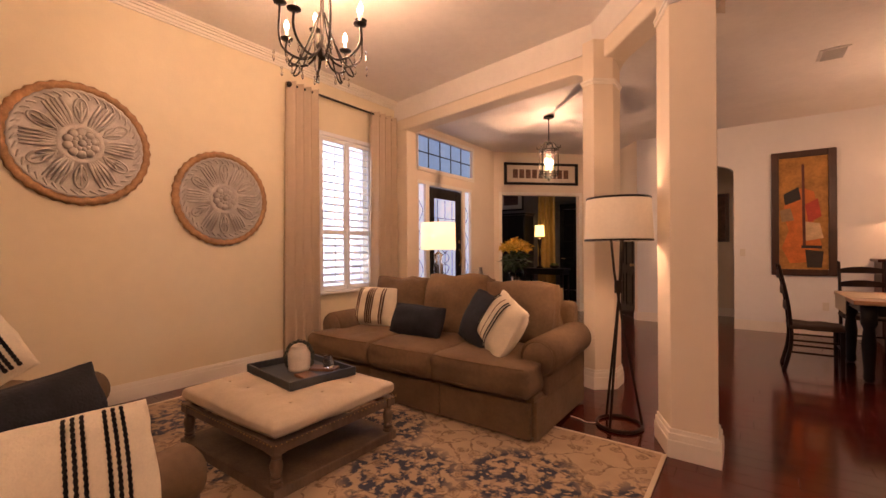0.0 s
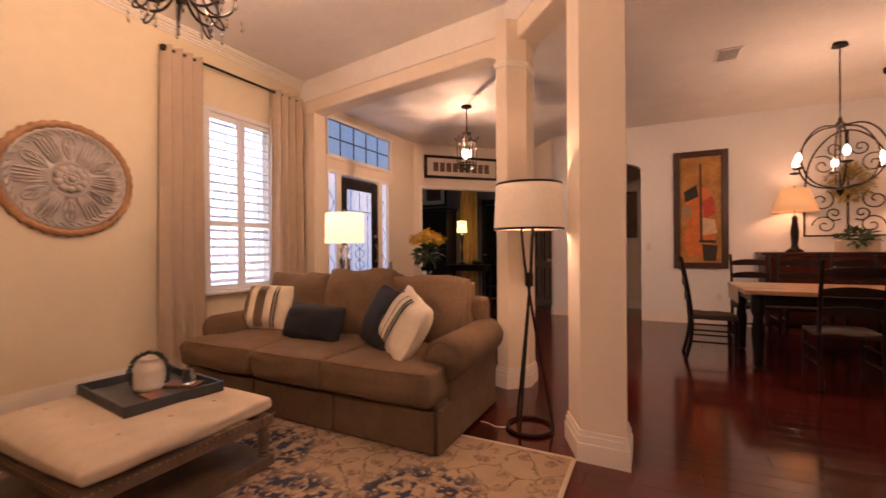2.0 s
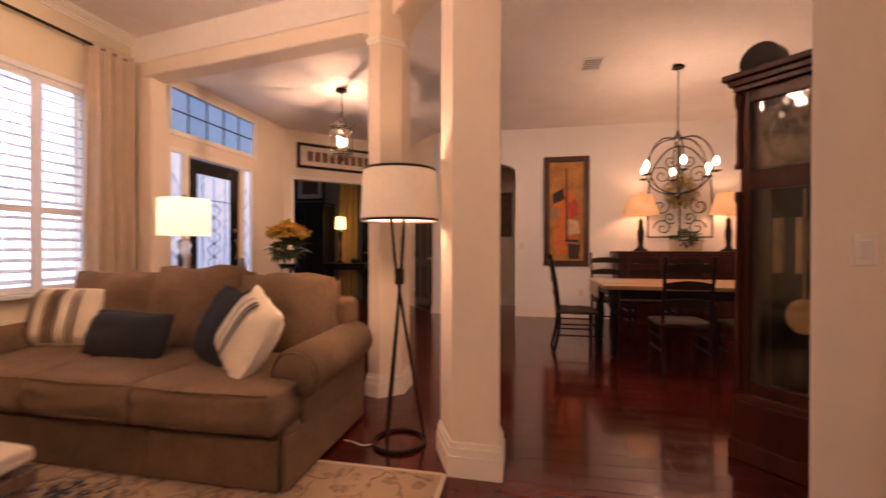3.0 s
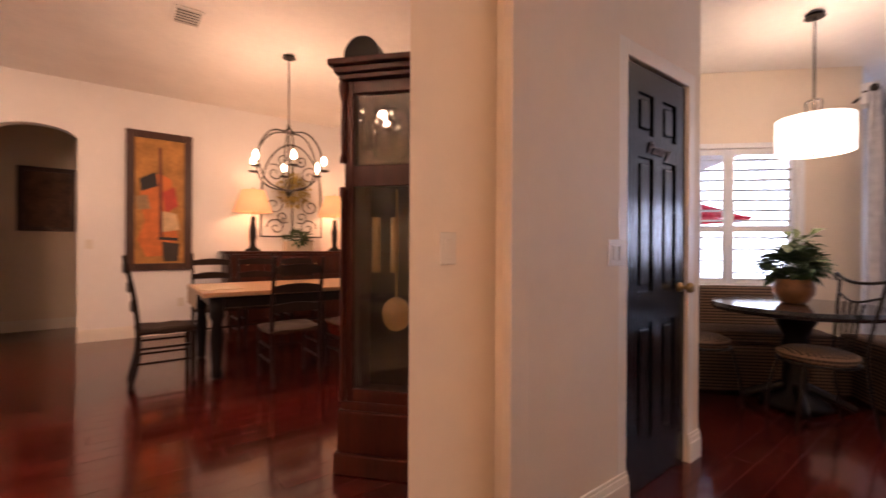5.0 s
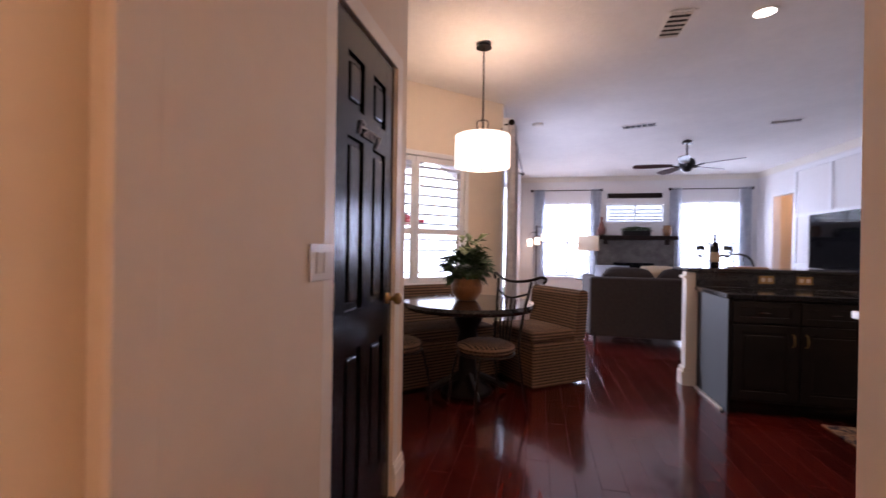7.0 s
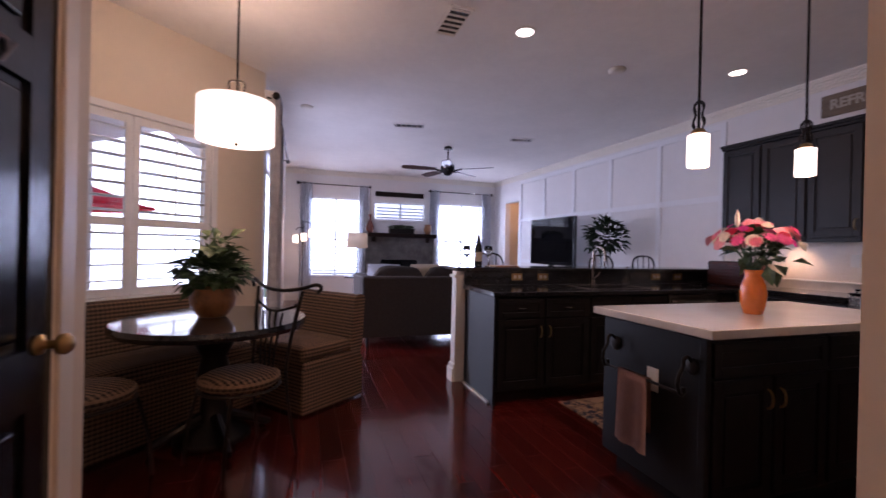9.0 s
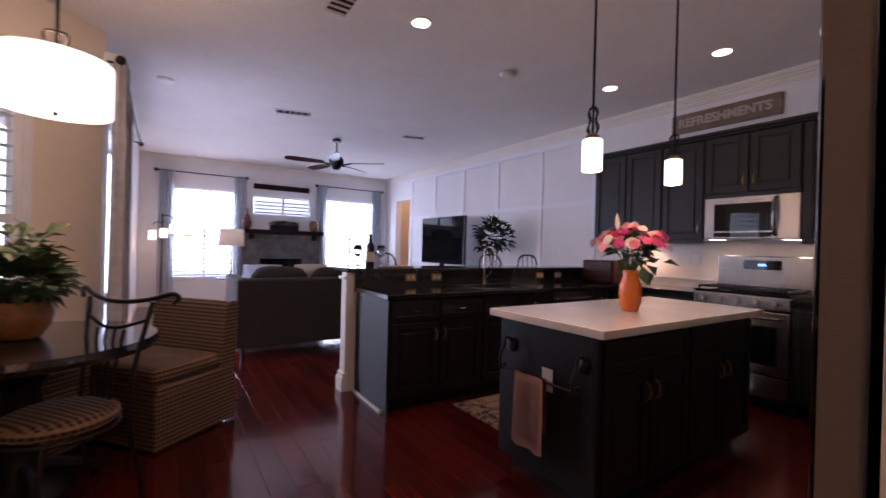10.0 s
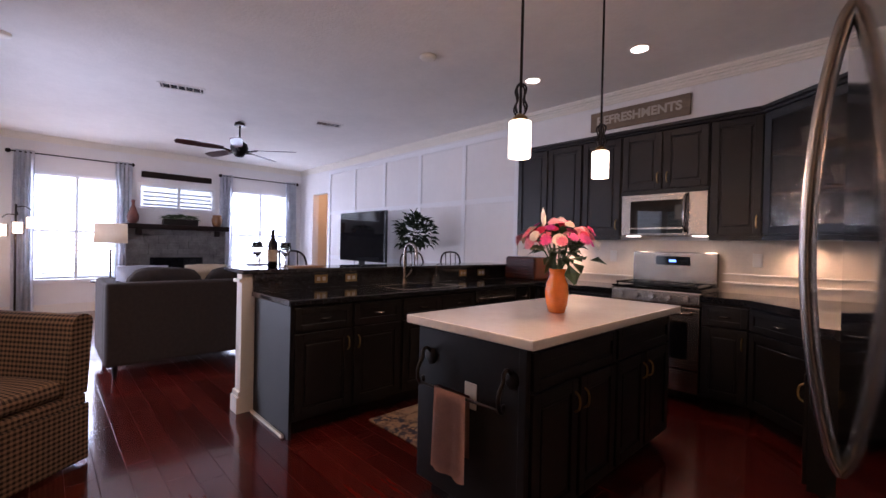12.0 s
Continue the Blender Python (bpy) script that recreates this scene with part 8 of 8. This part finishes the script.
part("top", lathe([(0.0, 0.58), (0.24, 0.58), (0.25, 0.60), (0.0, 0.61)], 28), DARK_WOOD, st)
part("stem", rod((0, 0, 0.02), (0, 0, 0.58), 0.025), DARK_WOOD, st)
part("foot", lathe([(0.18, 0), (0.17, 0.02), (0.03, 0.04)], 24), DARK_WOOD, st)
table_lamp("table_lamp", "lit beige drum shade lamp by the fireplace", 10.15, 0.36, 0.611, 0.215, 0.205, 0.57, 0.88, SHADE, IRON, [(0.08, 0), (0.08, 0.02), (0.015, 0.04), (0.012, 0.5)], 5)
tl = thing("floor_lamp", "dark floor lamp with three lit lantern shades", "floor lamp", pose(10.45, 1.42, 0))
part("pole", rod((0, 0, 0), (0, 0, 1.72), 0.012), IRON, tl)
part("base", lathe([(0.14, 0), (0.13, 0.02), (0.02, 0.03)], 24), IRON, tl)
for k, (y, z) in enumerate(((-0.16, 1.38), (0.14, 1.26), (-0.02, 1.30))):
    part("arm", tube([(0, 0, z + 0.30), (0.0, y * 0.6, z + 0.32), (0.0, y, z + 0.26)], 0.007, 6), IRON, tl)
    s = part("lantern_shade", box(-0.055, 0.055, y - 0.055, y + 0.055, z, z + 0.16, 0.004), GLASS_LIT, tl, "small lit lantern shade")
    for q in (-0.057, 0.057):
        for r in (-0.057, 0.057):
            part("lantern_bar", box(q - 0.005, q + 0.005, y + r - 0.005, y + r + 0.005, z - 0.005, z + 0.165), IRON, s)
lamp(10.3, 1.42, 1.25, 5)

fan = thing("ceiling_fan", "dark bronze ceiling fan with five wooden blades", "ceiling fan", pose(7.90, -0.80, 0))
part("canopy", lathe([(0.07, 2.83), (0.06, 2.87), (0.02, 2.889)], 20), IRON, fan)
part("downrod", rod((0, 0, 2.62), (0, 0, 2.85), 0.012), IRON, fan)
part("motor", lathe([(0.0, 2.40), (0.05, 2.41), (0.07, 2.44), (0.10, 2.48), (0.115, 2.53), (0.10, 2.58), (0.05, 2.62), (0.02, 2.63)], 28), BLACK_WOOD, fan, smooth=True)
for k in range(5):
    a = radians(15 + 72 * k)
    b = bmesh.new()
    pts = [(0.20, 0.045), (0.35, 0.065), (0.60, 0.075), (0.74, 0.06), (0.76, 0.0), (0.74, -0.06), (0.60, -0.075), (0.35, -0.065), (0.20, -0.045)]
    prism(pts, -0.004, 0.004, b)
    bmesh.ops.transform(b, matrix=Matrix.Rotation(a, 4, 'Z') @ Matrix.Translation((0, 0, 2.50)) @ Matrix.Rotation(radians(12), 4, 'X'), verts=b.verts[:])
    bl = part("blade", b, RED_WOOD, fan)
    part("blade_iron", tube([(0.09 * math.cos(a), 0.09 * math.sin(a), 2.48), (0.16 * math.cos(a), 0.16 * math.sin(a), 2.485), (0.24 * math.cos(a), 0.24 * math.sin(a), 2.50)], 0.012, 6), IRON, bl)

tv = thing("television", "large black flat television on a stand", "television", pose(7.92, -2.80, 0, 0, 0, 180))
part("screen", box(-0.68, 0.68, -0.03, 0.03, 0.98, 1.79, 0.008), BLACK_GLASS, tv)
part("bezel", box(-0.69, 0.69, -0.02, 0.028, 0.965, 1.80, 0.006), BLACK_PAINT, tv)
part("foot", box(-0.30, 0.30, -0.12, 0.12, 0.752, 0.775, 0.006), BLACK_PAINT, tv)
part("neck", box(-0.06, 0.06, -0.02, 0.025, 0.775, 0.966), BLACK_PAINT, tv)
ts = thing("media_console", "long dark media console under the television", "console", pose(7.92, -2.86, 0, 0, 0, 180))
part("body", box(-0.95, 0.95, -0.22, 0.22, 0.10, 0.75, 0.008), BLACK_WOOD, ts)
for k in range(4):
    part("door", box(-0.94 + k * 0.47, -0.48 + k * 0.47, -0.238, -0.222, 0.13, 0.72, 0.005), BLACK_WOOD, ts)
part("plinth", box(-0.92, 0.92, -0.20, 0.21, 0.0, 0.098), BLACK_WOOD, ts)
pl = thing("potted_tree", "dark leafy plant beside the television", "plant", pose(6.42, -2.72, 0))
part("pot", lathe([(0.13, 0), (0.15, 0.02), (0.19, 0.32), (0.20, 0.36), (0.18, 0.36), (0.17, 0.30)], 24), TERRACOTTA, pl, smooth=True)
part("trunk", tube([(0, 0, 0.28), (0.02, 0.01, 0.7), (-0.02, 0, 1.2)], 0.018, 8, taper=0.6), GREY_WOOD, pl)
part("crown", leafy(230, 0.25, 1.44, 0.13, LEAF, flat=1.0, seed=51), material("dark_green_leaf", (0.016, 0.032, 0.013), 0.55, vary=0.5, scale=14, gloss=0.2), pl)


def bar_stool(m):
    t = thing("bar_stool", "black iron bar stool with an arched back", "stool", m, group="bar stools")
    part("seat", lathe([(0.0, 0.72), (0.19, 0.72), (0.20, 0.75), (0.0, 0.77)], 24), BLACK_WOOD, t)
    for x in (-0.14, 0.14):
        for y in (-0.14, 0.14):
            part("leg", rod((x * 1.3, y * 1.3, 0), (x, y, 0.72), 0.012), IRON, t)
    part("back", tube([(-0.18, 0.17, 0.74), (-0.19, 0.20, 1.05), (-0.14, 0.21, 1.16), (0, 0.21, 1.18), (0.14, 0.21, 1.16), (0.19, 0.20, 1.05), (0.18, 0.17, 0.74)], 0.011, 6), IRON, t)
    for x in (-0.09, 0, 0.09):
        part("spindle", rod((x, 0.175, 0.75), (x, 0.208, 1.16), 0.006), IRON, t)
    part("foot_ring", tube([(0.17 * math.cos(a * math.pi / 8), 0.17 * math.sin(a * math.pi / 8), 0.28) for a in range(17)], 0.008, 6, smooth=1), IRON, t)
    return t


for y in (-0.62, -2.18, -2.85):
    bar_stool(pose(5.62, y, 0, 0, 0, -90))
wb = thing("wine_bottle", "dark wine bottle with a pale label on the bar", "bottle", pose(5.12, -0.185, 1.0525))
part("bottle", lathe([(0.036, 0), (0.038, 0.01), (0.038, 0.19), (0.016, 0.235), (0.014, 0.30), (0.0, 0.302)], 22), BLACK_GLASS, wb, smooth=True)
part("label", lathe([(0.0385, 0.05), (0.0387, 0.14)], 22), LINEN, wb)
for x, y in ((5.16, -0.08), (5.10, -0.28)):
    wg = thing("wine_glass", "clear stemmed wine glass on the bar", "wine glass", pose(x, y, 1.0525))
    part("bowl", lathe([(0.036, 0.0), (0.034, 0.003), (0.004, 0.008), (0.004, 0.085), (0.03, 0.11), (0.042, 0.15), (0.036, 0.20), (0.034, 0.20), (0.040, 0.15), (0.028, 0.112), (0.0, 0.09)], 20), GLASS, wg, smooth=True)
nb = thing("serving_board", "small wooden board with snacks on the bar", "cutting board", pose(5.06, -0.42, 1.0525))
part("board", box(-0.09, 0.09, -0.13, 0.13, 0, 0.016, 0.005), TABLE_WOOD, nb)
mat_rug = thing("kitchen_mat", "pale patterned kitchen mat before the sink", "rug", pose(4.02, -1.28, 0))
part("pile", box(-0.27, 0.27, -0.72, 0.72, 0.0008, 0.009, 0.002), RUG, mat_rug)
fd = thing("door_4", "dark half-open door in the far passage", "door", pose(10.20, -4.35, 0, 0, 0, 0), kind="structure")
part("leaf", box(-0.05, 0.75, -0.02, 0.02, 0.01, 2.05, 0.004), BLACK_PAINT, fd)
lamp(10.1, -3.9, 2.5, 14)


# ---- floor planks ----
def planks():
    random.seed(7)
    near, far = [], bmesh.new()
    pw = 0.127
    y = -3.40
    shapes = {}
    while y < 9.4:
        x = -4.2 - random.random() * 1.2
        while x < 11.25:
            L = random.choice((0.9, 1.2, 1.5))
            a, b = x + 0.0015, x + L - 0.0015
            in_near = 1.6 < x < 6.4 and -1.3 < y < 2.0 or -0.6 < x < 1.2 and 0.5 < y < 4.6
            if in_near and len(near) < 300:
                near.append((a, y, L - 0.003))
            else:
                vs = [far.verts.new(p) for p in ((a, y + 0.001, 0), (b, y + 0.001, 0), (b, y + pw - 0.001, 0), (a, y + pw - 0.001, 0), (a, y + 0.001, -0.011), (b, y + 0.001, -0.011), (b, y + pw - 0.001, -0.011), (a, y + pw - 0.001, -0.011))]
                for q in ((0, 1, 2, 3), (0, 4, 5, 1), (1, 5, 6, 2), (2, 6, 7, 3), (3, 7, 4, 0)):
                    far.faces.new([vs[k] for k in q])
            x += L
        y += pw
    o = part("planks", far, FLOOR_FAR, floor)
    tagged(o, "cherry-red floor planks", kind="stuff")
    for a, y, L in near:
        key = round(L, 3)
        if key not in shapes:
            b = prism([(0.001, 0.0018), (L - 0.001, 0.0018), (L - 0.001, pw - 0.0018), (0.001, pw - 0.0018)], -0.011, 0.0)
            for v in b.verts:
                if v.co.z < -0.005:
                    v.co.x += 0.001 if v.co.x > L / 2 else -0.001
                    v.co.y += 0.0009 if v.co.y > pw / 2 else -0.0009
                    v.co.z = -0.0002
            bmesh.ops.recalc_face_normals(b, faces=b.faces[:])
            me = bpy.data.meshes.new("plank")
            b.to_mesh(me)
            b.free()
            me.materials.append(FLOOR)
            shapes[key] = me
        p = new("plank", shapes[key])
        p.location = (a, y, 0)
        p.parent = floor


planks()
